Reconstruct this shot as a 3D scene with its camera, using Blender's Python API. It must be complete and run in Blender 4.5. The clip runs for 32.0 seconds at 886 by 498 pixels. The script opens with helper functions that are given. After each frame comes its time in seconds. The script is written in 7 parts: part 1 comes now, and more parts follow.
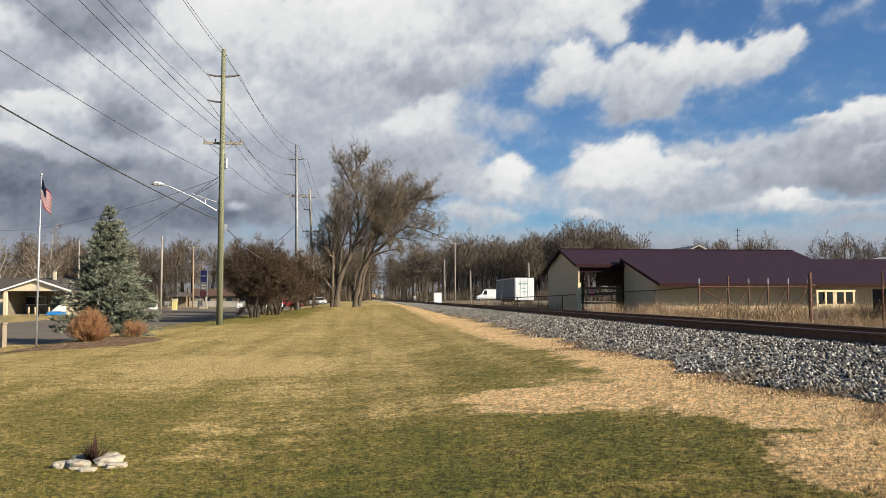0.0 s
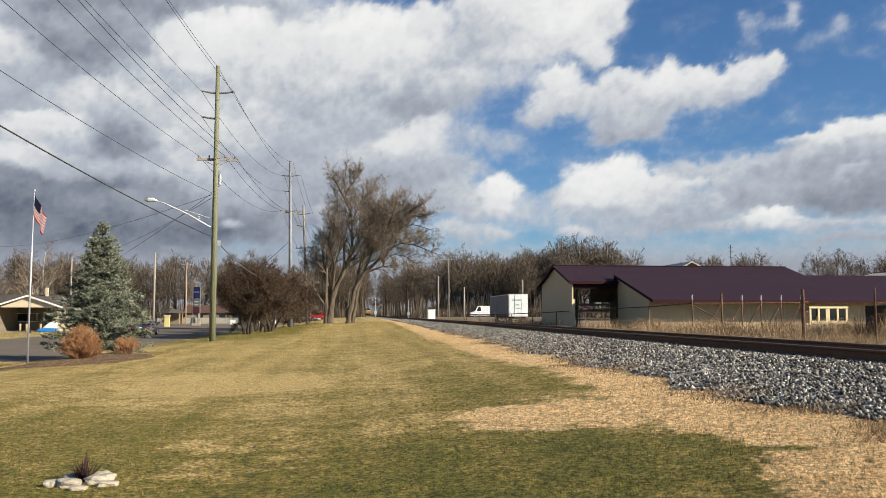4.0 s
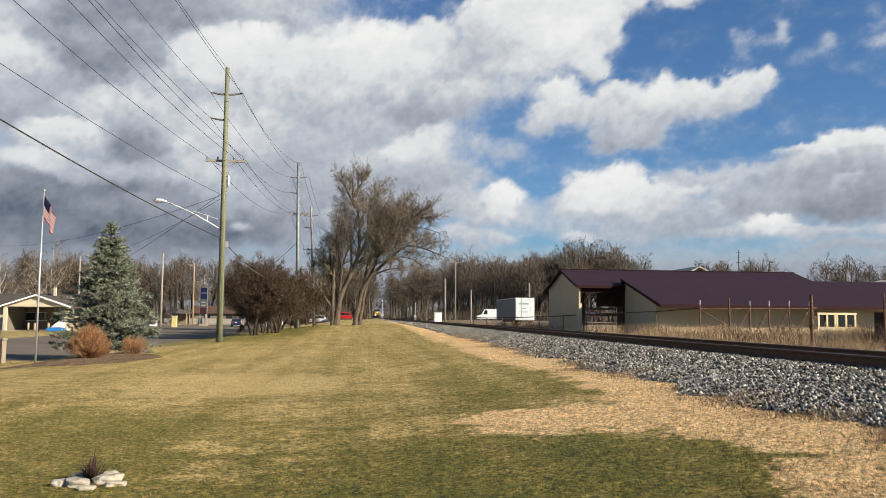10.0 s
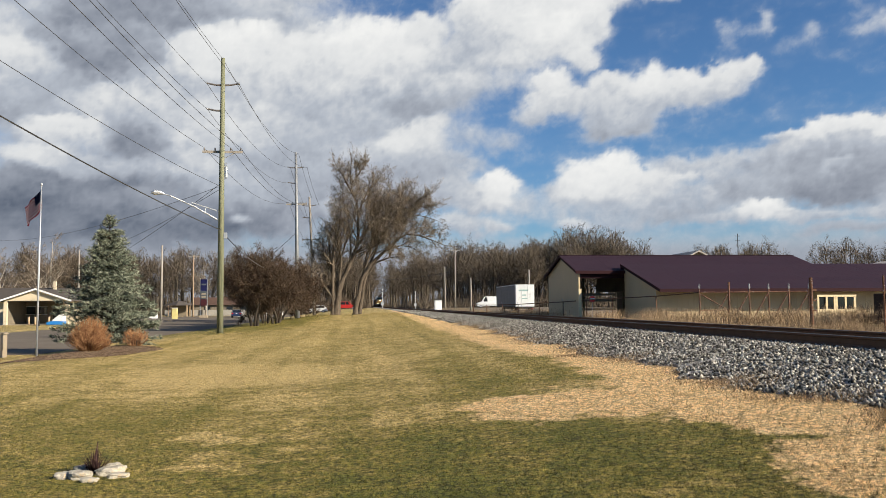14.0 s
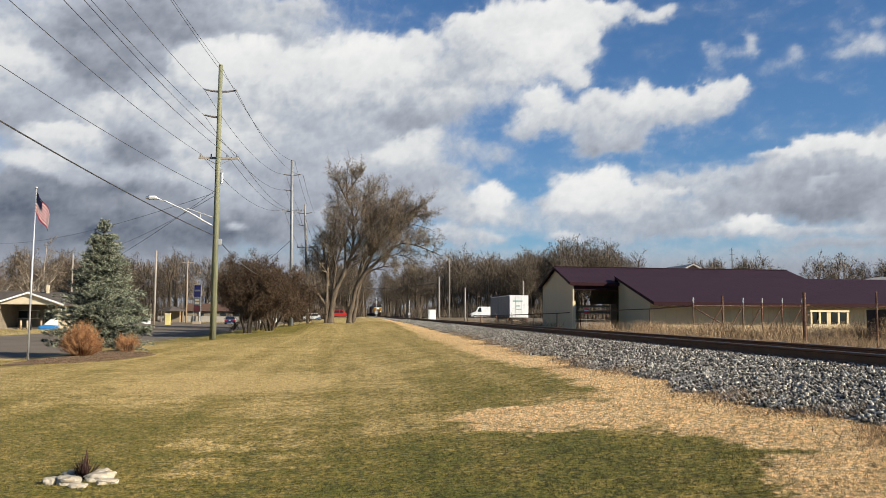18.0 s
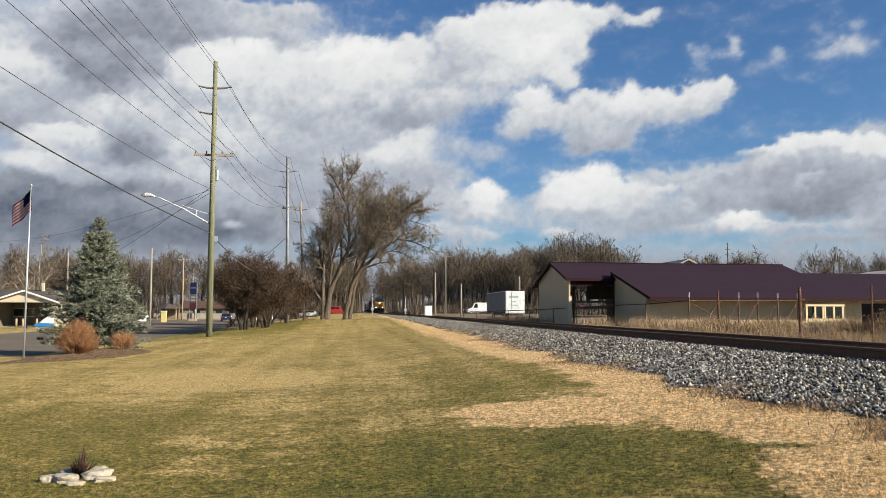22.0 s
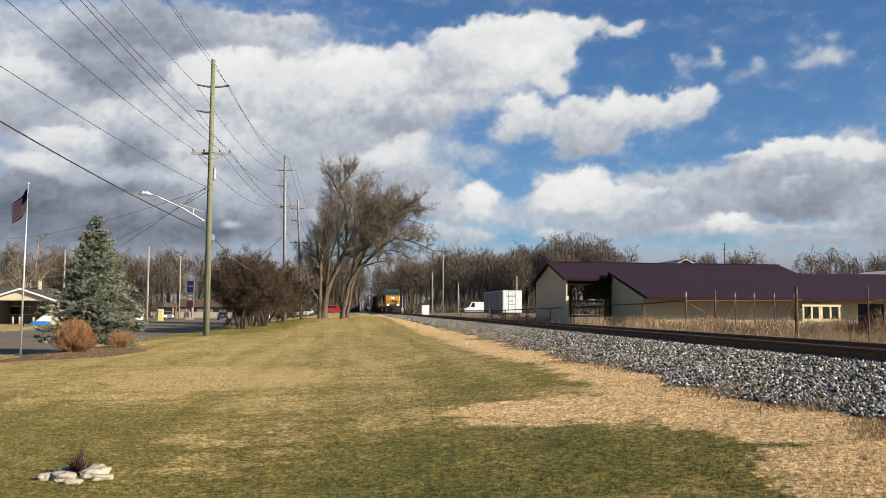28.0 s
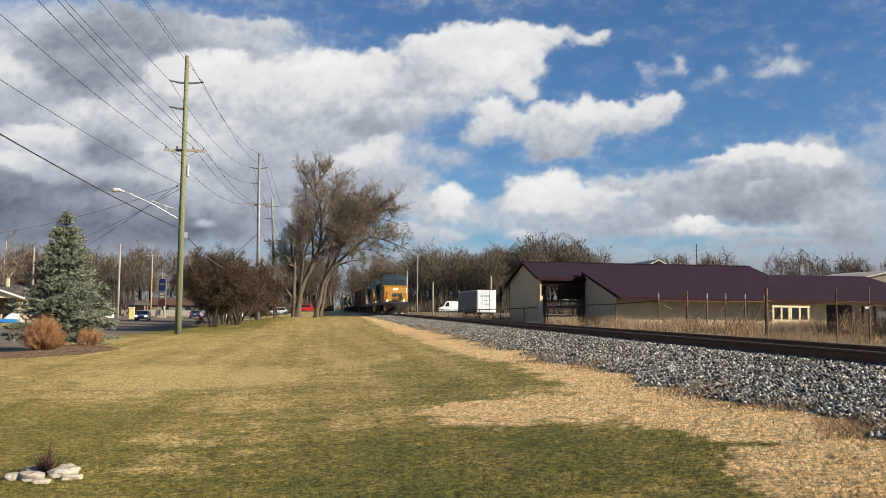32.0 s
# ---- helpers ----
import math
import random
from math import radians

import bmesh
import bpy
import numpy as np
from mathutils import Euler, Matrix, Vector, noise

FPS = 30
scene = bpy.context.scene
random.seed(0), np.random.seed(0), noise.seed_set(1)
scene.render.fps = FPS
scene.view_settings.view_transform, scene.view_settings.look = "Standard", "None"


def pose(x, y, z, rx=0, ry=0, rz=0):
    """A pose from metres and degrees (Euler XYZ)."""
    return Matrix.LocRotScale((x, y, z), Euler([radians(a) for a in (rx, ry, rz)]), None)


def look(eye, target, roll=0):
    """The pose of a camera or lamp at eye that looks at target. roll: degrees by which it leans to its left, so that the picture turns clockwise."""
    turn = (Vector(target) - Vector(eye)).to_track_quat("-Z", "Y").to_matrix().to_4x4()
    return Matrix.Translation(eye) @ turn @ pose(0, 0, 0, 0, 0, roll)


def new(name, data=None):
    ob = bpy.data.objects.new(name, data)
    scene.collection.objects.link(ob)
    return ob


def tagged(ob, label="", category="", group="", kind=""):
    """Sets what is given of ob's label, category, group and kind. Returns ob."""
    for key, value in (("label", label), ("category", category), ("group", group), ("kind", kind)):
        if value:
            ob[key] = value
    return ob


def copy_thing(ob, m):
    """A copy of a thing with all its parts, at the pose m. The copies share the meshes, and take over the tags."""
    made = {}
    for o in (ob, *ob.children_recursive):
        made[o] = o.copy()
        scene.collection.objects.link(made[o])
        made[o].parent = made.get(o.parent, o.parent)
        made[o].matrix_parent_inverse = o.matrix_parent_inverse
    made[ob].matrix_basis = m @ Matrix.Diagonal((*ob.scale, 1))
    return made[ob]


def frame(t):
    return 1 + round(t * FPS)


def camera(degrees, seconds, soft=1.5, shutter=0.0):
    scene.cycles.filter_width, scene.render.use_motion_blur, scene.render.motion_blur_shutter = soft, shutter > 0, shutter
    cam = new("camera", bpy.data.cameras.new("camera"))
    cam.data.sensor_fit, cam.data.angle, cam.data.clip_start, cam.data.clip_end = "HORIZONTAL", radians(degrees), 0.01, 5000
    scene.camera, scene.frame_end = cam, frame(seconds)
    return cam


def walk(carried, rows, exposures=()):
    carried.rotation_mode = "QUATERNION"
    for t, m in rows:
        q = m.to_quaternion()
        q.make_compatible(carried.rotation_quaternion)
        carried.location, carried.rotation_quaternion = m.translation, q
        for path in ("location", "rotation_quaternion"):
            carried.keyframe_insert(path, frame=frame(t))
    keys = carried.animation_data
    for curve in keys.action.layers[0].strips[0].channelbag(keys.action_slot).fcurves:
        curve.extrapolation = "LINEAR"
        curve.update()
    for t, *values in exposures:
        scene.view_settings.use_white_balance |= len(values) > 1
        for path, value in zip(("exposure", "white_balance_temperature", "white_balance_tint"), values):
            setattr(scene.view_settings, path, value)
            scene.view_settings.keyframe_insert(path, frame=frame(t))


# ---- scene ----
cam = camera(56, 32.0, soft=0.75)

# Hand-held at eye height beside the track: seconds, x, y, z, then the turns in degrees.
PATH = [
    (0, -0.002, 0.002, 1.601, 93.377, -0, -5.568), (0.5, -0.002, 0.008, 1.601, 93.665, -0.016, -5.727),
    (1, -0.003, 0.017, 1.602, 93.648, -0.068, -6.002), (1.5, -0.004, 0.019, 1.601, 93.788, -0.141, -6.1),
    (2, -0.004, 0.014, 1.602, 94.122, -0.29, -6.206), (2.5, -0.005, 0.005, 1.602, 94.345, -0.391, -6.514),
    (3, -0.005, 0.003, 1.603, 94.58, -0.358, -6.476), (3.5, -0.006, 0.001, 1.604, 94.499, -0.088, -6.099),
    (5.5, -0.003, 0.037, 1.603, 94.565, 0.073, -5.927), (6, -0.003, 0.034, 1.603, 94.465, 0.108, -6.085),
    (6.5, -0.004, 0.034, 1.603, 94.463, 0.233, -6.079), (7, -0.006, 0.035, 1.603, 94.443, 0.418, -5.995),
    (7.5, -0.009, 0.043, 1.603, 94.32, 0.513, -5.97), (8, -0.015, 0.04, 1.603, 94.209, 0.457, -5.933),
    (8.5, -0.021, 0.036, 1.604, 94.224, 0.345, -6.109), (9, -0.026, 0.029, 1.605, 94.284, 0.087, -6.051),
    (9.5, -0.028, 0.026, 1.606, 94.429, -0.321, -5.682), (10, -0.029, 0.02, 1.606, 94.699, -0.503, -5.56),
    (10.5, -0.027, 0.011, 1.606, 94.916, -0.296, -5.544), (11, -0.027, 0.005, 1.606, 95.055, 0.074, -5.635),
    (11.5, -0.027, 0.006, 1.605, 95.022, 0.273, -5.498), (12, -0.028, 0.012, 1.603, 94.894, 0.484, -5.442),
    (12.5, -0.026, 0.019, 1.602, 94.652, 0.492, -5.588), (13, -0.024, 0.021, 1.603, 94.366, 0.5, -5.599),
    (13.5, -0.022, 0.022, 1.601, 94.12, 0.475, -5.522), (14, -0.023, 0.03, 1.601, 93.874, 0.359, -5.55),
    (14.5, -0.022, 0.034, 1.6, 93.596, 0.216, -5.643), (16.5, -0.027, 0.036, 1.602, 93.998, -0.403, -5.998),
    (17, -0.026, 0.033, 1.602, 94.126, -0.342, -6.019), (17.5, -0.022, 0.032, 1.602, 94.264, -0.538, -5.995),
    (18, -0.019, 0.029, 1.602, 94.536, -0.478, -5.968), (18.5, -0.019, 0.031, 1.601, 94.572, -0.181, -6.113),
    (19, -0.022, 0.03, 1.6, 94.429, 0.096, -6.152), (19.5, -0.026, 0.029, 1.601, 94.183, 0.252, -6.271),
    (20, -0.026, 0.03, 1.602, 93.988, 0.354, -6.283), (20.5, -0.025, 0.032, 1.603, 93.86, 0.332, -6.228),
    (21, -0.024, 0.034, 1.601, 93.898, -0.024, -6.12), (21.5, -0.023, 0.032, 1.601, 94.128, -0.296, -6.156),
    (22, -0.022, 0.027, 1.601, 94.269, -0.207, -6.222), (22.5, -0.021, 0.028, 1.602, 94.273, -0.008, -6.211),
    (23, -0.022, 0.031, 1.603, 94.263, 0.012, -6.239), (23.5, -0.022, 0.04, 1.602, 94.267, 0.026, -6.235),
    (24, -0.021, 0.046, 1.602, 94.151, 0.035, -6.13), (24.5, -0.02, 0.04, 1.602, 94.219, -0.15, -5.9),
    (25, -0.02, 0.028, 1.602, 94.543, -0.251, -5.837), (25.5, -0.02, 0.017, 1.603, 94.811, -0.282, -5.835),
    (27.5, -0.026, 0.013, 1.602, 94.26, -0.232, -6.501), (28, -0.03, 0.008, 1.602, 94.215, -0.358, -6.42),
    (28.5, -0.034, -0.004, 1.602, 94.362, -0.429, -6.339), (29, -0.037, -0.01, 1.6, 94.421, -0.475, -6.315),
    (29.5, -0.038, -0.013, 1.598, 94.169, -0.496, -6.503), (30, -0.04, -0.007, 1.598, 93.9, -0.544, -6.651),
    (30.5, -0.041, -0.003, 1.598, 93.896, -0.545, -6.9), (31, -0.038, 0.003, 1.599, 94.046, -0.7, -7.403),
    (31.5, -0.033, 0.003, 1.599, 94.008, -0.585, -7.918), (32, -0.031, 0.004, 1.601, 94.186, -0.608, -8.18),
]
walk(cam, [(t, pose(x, y, z, a, b, c)) for t, x, y, z, a, b, c in PATH])

# ---- daylight: low winter sun over the right shoulder, broken cumulus ----
SUN_AZ, SUN_EL = 122.0, 25.0
world = bpy.data.worlds.new("sky")
scene.world = world
world.use_nodes = True
wn = world.node_tree
wn.nodes.clear()
sky = wn.nodes.new("ShaderNodeTexSky")
sky.sky_type = "NISHITA"
sky.sun_disc = False
sky.sun_elevation, sky.sun_rotation = radians(SUN_EL), radians(SUN_AZ)
sky.air_density, sky.dust_density, sky.ozone_density = 1.0, 0.35, 2.0
back = wn.nodes.new("ShaderNodeBackground")
back.inputs["Strength"].default_value = 0.056
wout = wn.nodes.new("ShaderNodeOutputWorld")
tint = wn.nodes.new("ShaderNodeMix")
tint.data_type, tint.blend_type = "RGBA", "MULTIPLY"
tint.inputs[0].default_value = 1.0
tint.inputs[7].default_value = (0.61, 0.90, 1.22, 1.0)
wn.links.new(sky.outputs[0], tint.inputs[6])
wn.links.new(tint.outputs[2], back.inputs[0])
wn.links.new(back.outputs[0], wout.inputs[0])

sun = new("sun", bpy.data.lights.new("sun", "SUN"))
sun.data.energy, sun.data.angle, sun.data.color = 5.5, radians(0.6), (1.0, 0.90, 0.74)
sa, se = radians(SUN_AZ), radians(SUN_EL)
sun_way = Vector((math.sin(sa) * math.cos(se), math.cos(sa) * math.cos(se), math.sin(se)))
sun.matrix_world = look(sun_way * 100, (0, 0, 0))
scene.view_settings.exposure = 0.68

# ---- materials ----
def nodes_of(name):
    m = bpy.data.materials.new(name)
    m.use_nodes = True
    nt = m.node_tree
    return m, nt, nt.nodes["Principled BSDF"]


def link(nt, a, b):
    nt.links.new(a, b)


def noise_tex(nt, vec, scale, detail=4.0, rough=0.6, dist=0.0):
    n = nt.nodes.new("ShaderNodeTexNoise")
    n.inputs["Scale"].default_value = scale
    n.inputs["Detail"].default_value = detail
    n.inputs["Roughness"].default_value = rough
    n.inputs["Distortion"].default_value = dist
    if vec is not None:
        link(nt, vec, n.inputs["Vector"])
    return n.outputs["Fac"]


def ramp(nt, fac, stops, mode="LINEAR"):
    r = nt.nodes.new("ShaderNodeValToRGB")
    r.color_ramp.interpolation = mode
    el = r.color_ramp.elements
    while len(el) < len(stops):
        el.new(0.5)
    for e, (p, c) in zip(el, stops):
        e.position = p
        e.color = (*c, 1.0) if len(c) == 3 else c
    link(nt, fac, r.inputs["Fac"])
    return r.outputs["Color"]


def mixc(nt, fac, a, b, blend="MIX"):
    n = nt.nodes.new("ShaderNodeMix")
    n.data_type, n.blend_type = "RGBA", blend
    for s, v in ((n.inputs[0], fac), (n.inputs[6], a), (n.inputs[7], b)):
        if hasattr(v, "links"):
            link(nt, v, s)
        elif isinstance(v, (int, float)):
            s.default_value = v
        else:
            s.default_value = (*v, 1.0)
    return n.outputs[2]


def mth(nt, op, a, b=0.0, c=0.0, clamp=False):
    n = nt.nodes.new("ShaderNodeMath")
    n.operation, n.use_clamp = op, clamp
    for s, v in zip(n.inputs, (a, b, c)):
        if hasattr(v, "links"):
            link(nt, v, s)
        else:
            s.default_value = v
    return n.outputs[0]


def smooth(nt, v, lo, hi, a=0.0, b=1.0):
    n = nt.nodes.new("ShaderNodeMapRange")
    n.interpolation_type = "SMOOTHSTEP"
    link(nt, v, n.inputs[0])
    for k, x in zip((1, 2, 3, 4), (lo, hi, a, b)):
        n.inputs[k].default_value = x
    return n.outputs[0]


def bump(nt, bsdf, height, strength=0.3, distance=0.02):
    b = nt.nodes.new("ShaderNodeBump")
    b.inputs["Strength"].default_value, b.inputs["Distance"].default_value = strength, distance
    link(nt, height, b.inputs["Height"])
    link(nt, b.outputs[0], bsdf.inputs["Normal"])


def position(nt):
    return nt.nodes.new("ShaderNodeNewGeometry").outputs["Position"]


def object_space(nt):
    return nt.nodes.new("ShaderNodeTexCoord").outputs["Object"]


def island(nt):
    return nt.nodes.new("ShaderNodeNewGeometry").outputs["Random Per Island"]


def each(nt):
    return nt.nodes.new("ShaderNodeObjectInfo").outputs["Random"]


def surface(name, a, b, scale=3.0, fine=40.0, rough=0.7, metal=0.0, bumps=0.25, depth=0.01, stretch=None, wear=None):
    """Two colours mixed by a broad and a fine noise, with relief."""
    m, nt, p = nodes_of(name)
    v = object_space(nt)
    if stretch:
        mp = nt.nodes.new("ShaderNodeMapping")
        mp.inputs["Scale"].default_value = stretch
        link(nt, v, mp.inputs["Vector"])
        v = mp.outputs[0]
    n1, n2 = noise_tex(nt, v, scale), noise_tex(nt, v, fine, 3.0)
    f = mth(nt, "ADD", mth(nt, "MULTIPLY", n1, 0.65), mth(nt, "MULTIPLY", n2, 0.35))
    col = ramp(nt, f, [(0.3, a), (0.7, b)])
    if wear:
        col = mixc(nt, smooth(nt, noise_tex(nt, v, scale * 2.3, 6.0, 0.7), 0.56, 0.68), col, wear)
    link(nt, col, p.inputs["Base Color"])
    p.inputs["Metallic"].default_value = metal
    p.inputs["Specular IOR Level"].default_value = 0.5 if rough < 0.66 else 0.12
    r = mth(nt, "ADD", rough - 0.1, mth(nt, "MULTIPLY", n1, 0.2))
    link(nt, r, p.inputs["Roughness"])
    if bumps:
        bump(nt, p, n2, bumps, depth)
    return m


def glow(name, colour, strength):
    m, nt, p = nodes_of(name)
    p.inputs["Base Color"].default_value = (*colour, 1)
    p.inputs["Emission Color"].default_value = (*colour, 1)
    p.inputs["Emission Strength"].default_value = strength
    return m


def glassy(name, tint=(0.02, 0.025, 0.03)):
    m, nt, p = nodes_of(name)
    p.inputs["Base Color"].default_value = (*tint, 1)
    p.inputs["Roughness"].default_value = 0.06
    p.inputs["Specular IOR Level"].default_value = 0.7
    return m


def ellipse(nt, xyz, cx, cy, rx, ry, turn=0.0, soft=0.5):
    """1 inside an ellipse on the ground, 0 outside, with a soft rim."""
    c, s = math.cos(radians(turn)), math.sin(radians(turn))
    u = nt.nodes.new("ShaderNodeVectorMath")
    u.operation = "DOT_PRODUCT"
    u.inputs[1].default_value = (c / rx, s / rx, 0)
    w = nt.nodes.new("ShaderNodeVectorMath")
    w.operation = "DOT_PRODUCT"
    w.inputs[1].default_value = (-s / ry, c / ry, 0)
    d = nt.nodes.new("ShaderNodeVectorMath")
    d.operation = "SUBTRACT"
    d.inputs[1].default_value = (cx, cy, 0)
    link(nt, xyz, d.inputs[0])
    link(nt, d.outputs[0], u.inputs[0])
    link(nt, d.outputs[0], w.inputs[0])
    q = mth(nt, "ADD", mth(nt, "POWER", u.outputs["Value"], 2.0), mth(nt, "POWER", w.outputs["Value"], 2.0))
    return smooth(nt, q, 1.0 + soft, 1.0 - soft)


def lawn_colour(nt, blades):
    """Winter lawn: green where it is still alive, straw beside the ballast and in patches, mown in strips along the track."""
    xyz = position(nt)
    wob = nt.nodes.new("ShaderNodeVectorMath")
    wob.operation = "MULTIPLY_ADD"
    nz = nt.nodes.new("ShaderNodeTexNoise")
    nz.inputs["Scale"].default_value, nz.inputs["Detail"].default_value = 0.9, 5.0
    nz.inputs["Roughness"].default_value = 0.62
    link(nt, xyz, nz.inputs["Vector"])
    wob.inputs[1].default_value = (2.0, 4.2, 0)
    link(nt, nz.outputs["Color"], wob.inputs[0])
    link(nt, xyz, wob.inputs[2])
    off = nt.nodes.new("ShaderNodeVectorMath")
    off.operation = "SUBTRACT"
    off.inputs[1].default_value = (1.0, 2.1, 0)
    link(nt, wob.outputs[0], off.inputs[0])
    p = off.outputs[0]
    sep = nt.nodes.new("ShaderNodeSeparateXYZ")
    link(nt, p, sep.inputs[0])
    # straw band beside the ballast
    straw = smooth(nt, mth(nt, "ADD", sep.outputs["X"], mth(nt, "MULTIPLY", sep.outputs["Y"], -0.011)), 2.58, 3.98)
    for cx, cy, rx, ry, turn in STRAW:
        straw = mth(nt, "MAXIMUM", straw, ellipse(nt, p, cx, cy, rx, ry, turn))
    green = None
    for cx, cy, rx, ry, alive in GREEN:
        e = mth(nt, "MULTIPLY", ellipse(nt, p, cx, cy, rx, ry), alive)
        green = e if green is None else mth(nt, "MAXIMUM", green, e)
    straw = mth(nt, "SUBTRACT", straw, mth(nt, "MULTIPLY", green, 0.95), clamp=True)
    frayed = mth(nt, "MULTIPLY", mth(nt, "SUBTRACT", noise_tex(nt, xyz, 4.5, 6.0, 0.72), 0.5), 1.9)
    straw = smooth(nt, mth(nt, "ADD", straw, mth(nt, "MULTIPLY", frayed, mth(nt, "ADD", 0.25, straw, clamp=True))), 0.22, 0.85)
    # broad mottling and mower strips
    sx = nt.nodes.new("ShaderNodeSeparateXYZ")
    link(nt, xyz, sx.inputs[0])
    mow = nt.nodes.new("ShaderNodeMapping")
    mow.inputs["Scale"].default_value = (1.1, 0.045, 1.0)
    link(nt, xyz, mow.inputs["Vector"])
    strip = mth(nt, "MULTIPLY", mth(nt, "SUBTRACT", noise_tex(nt, mow.outputs[0], 1.0, 2.0, 0.5), 0.5), 3.2)
    m1 = noise_tex(nt, xyz, 0.35, 6.0, 0.65, 0.4)
    m2 = noise_tex(nt, xyz, 2.6, 5.0, 0.7)
    far = smooth(nt, sx.outputs["Y"], 9.0, 20.0)
    dry = mth(nt, "ADD", mth(nt, "MULTIPLY", m1, 0.62), mth(nt, "MULTIPLY", m2, 1.05))
    dry = mth(nt, "SUBTRACT", dry, 0.22)
    for cx, cy, rx, ry, more in DRY:
        dry = mth(nt, "ADD", dry, mth(nt, "MULTIPLY", ellipse(nt, p, cx, cy, rx, ry), more))
    dry = mth(nt, "ADD", dry, mth(nt, "MULTIPLY", strip, 0.17))
    dry = mth(nt, "ADD", dry, mth(nt, "MULTIPLY", far, 0.20))
    dry = mth(nt, "SUBTRACT", dry, mth(nt, "MULTIPLY", green, 0.17))
    dry = mth(nt, "ADD", dry, mth(nt, "MULTIPLY", mth(nt, "SUBTRACT", noise_tex(nt, xyz, 9.0, 5.0, 0.75), 0.5), 1.25))
    col = ramp(nt, dry, [(0.32, (0.126, 0.128, 0.026)), (0.54, (0.216, 0.180, 0.042)), (0.74, (0.33, 0.252, 0.084)), (0.95, (0.58, 0.43, 0.195))])
    dead = ramp(nt, m2, [(0.25, (0.50, 0.315, 0.145)), (0.5, (0.80, 0.555, 0.295)), (0.8, (0.94, 0.70, 0.42))])
    col = mixc(nt, straw, col, dead)
    # rough brown growth on the far side of the track
    wild = ramp(nt, m2, [(0.3, (0.13, 0.095, 0.055)), (0.55, (0.24, 0.18, 0.105)), (0.8, (0.36, 0.28, 0.17))])
    col = mixc(nt, smooth(nt, sx.outputs["X"], 10.4, 12.0), col, wild)
    # shade of tuft gaps and lit tips, put into ground and blade colour alike
    tuft_shade = smooth(nt, noise_tex(nt, xyz, 17.0, 5.0, 0.8), 0.36, 0.64)
    col = mixc(nt, 1.0, col, ramp(nt, tuft_shade, [(0.08, (0.30, 0.32, 0.26)), (0.5, (0.88, 0.88, 0.84)), (0.92, (1.50, 1.42, 1.28))]), "MULTIPLY")
    if blades:
        col = mixc(nt, 1.0, col, ramp(nt, island(nt), [(0.05, (0.42, 0.43, 0.38)), (0.5, (0.88, 0.88, 0.84)), (0.95, (1.16, 1.13, 1.06))]), "MULTIPLY")
    return col


# straw and green patches of the lawn: middle, half-axes, then the turn in degrees or how green
STRAW = ((2.8, 10.9, 1.6, 1.45, 0), (4.4, 9.5, 1.0, 3.5, 0), (3.7, 6.0, 0.8, 1.0, 0))
GREEN = ((1.0, 7.4, 2.5, 2.0, 0.95), (2.8, 7.5, 1.0, 1.2, 0.95), (-2.8, 6.4, 2.4, 2.2, 0.42), (-1.2, 8.0, 1.8, 1.7, 0.7), (-4.6, 11.0, 2.4, 3.2, 0.3), (2.5, 18.5, 1.4, 4.4, 0.60), (2.9, 14.6, 1.2, 1.2, 0.70),
         # greener lawn by the small trees, with their shade put into the green
         (-9.5, 84.0, 6.0, 34.0, 1.5))
# drier places: middle, half-axes, how dry
DRY = ((-3.0, 20.4, 2.4, 3.2, 0.20), (-1.85, 10.1, 0.65, 0.40, 0.26), (-1.4, 8.8, 0.5, 0.3, 0.22), (0.8, 11.4, 0.9, 0.8, 0.22), (-0.6, 14.5, 1.6, 0.9, 0.12), (-4.6, 15.5, 1.4, 0.6, 0.14))


def lawn_material(name, blades):
    m, nt, p = nodes_of(name)
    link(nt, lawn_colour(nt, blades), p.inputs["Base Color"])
    p.inputs["Roughness"].default_value = 0.75
    p.inputs["Specular IOR Level"].default_value = 0.2
    if blades:
        tilt = nt.nodes.new("ShaderNodeVectorMath")
        tilt.operation = "MULTIPLY_ADD"
        tilt.inputs[1].default_value, tilt.inputs[2].default_value = (0.75, 0.75, 0.75), (0.0, 0.0, 0.7)
        link(nt, nt.nodes.new("ShaderNodeNewGeometry").outputs["Normal"], tilt.inputs[0])
        unit = nt.nodes.new("ShaderNodeVectorMath")
        unit.operation = "NORMALIZE"
        link(nt, tilt.outputs[0], unit.inputs[0])
        link(nt, unit.outputs[0], p.inputs["Normal"])
    else:
        v = position(nt)
        h = mth(nt, "ADD", noise_tex(nt, v, 38.0, 4.0, 0.7), mth(nt, "MULTIPLY", noise_tex(nt, v, 6.0, 3.0), 1.2))
        bump(nt, p, h, 0.9, 0.06)
    return m


def stony(name, stops, scale, fine, rough=0.9, bumps=0.6, depth=0.03):
    m, nt, p = nodes_of(name)
    v = position(nt)
    vo = nt.nodes.new("ShaderNodeTexVoronoi")
    vo.inputs["Scale"].default_value = scale
    link(nt, v, vo.inputs["Vector"])
    sepc = nt.nodes.new("ShaderNodeSeparateColor")
    link(nt, vo.outputs["Color"], sepc.inputs[0])
    f = mth(nt, "ADD", mth(nt, "MULTIPLY", sepc.outputs[0], 0.7), mth(nt, "MULTIPLY", noise_tex(nt, v, fine), 0.3))
    link(nt, ramp(nt, f, stops), p.inputs["Base Color"])
    p.inputs["Roughness"].default_value = rough
    p.inputs["Specular IOR Level"].default_value = 0.15
    bump(nt, p, mth(nt, "SUBTRACT", 1.0, vo.outputs["Distance"]), bumps, depth)
    return m


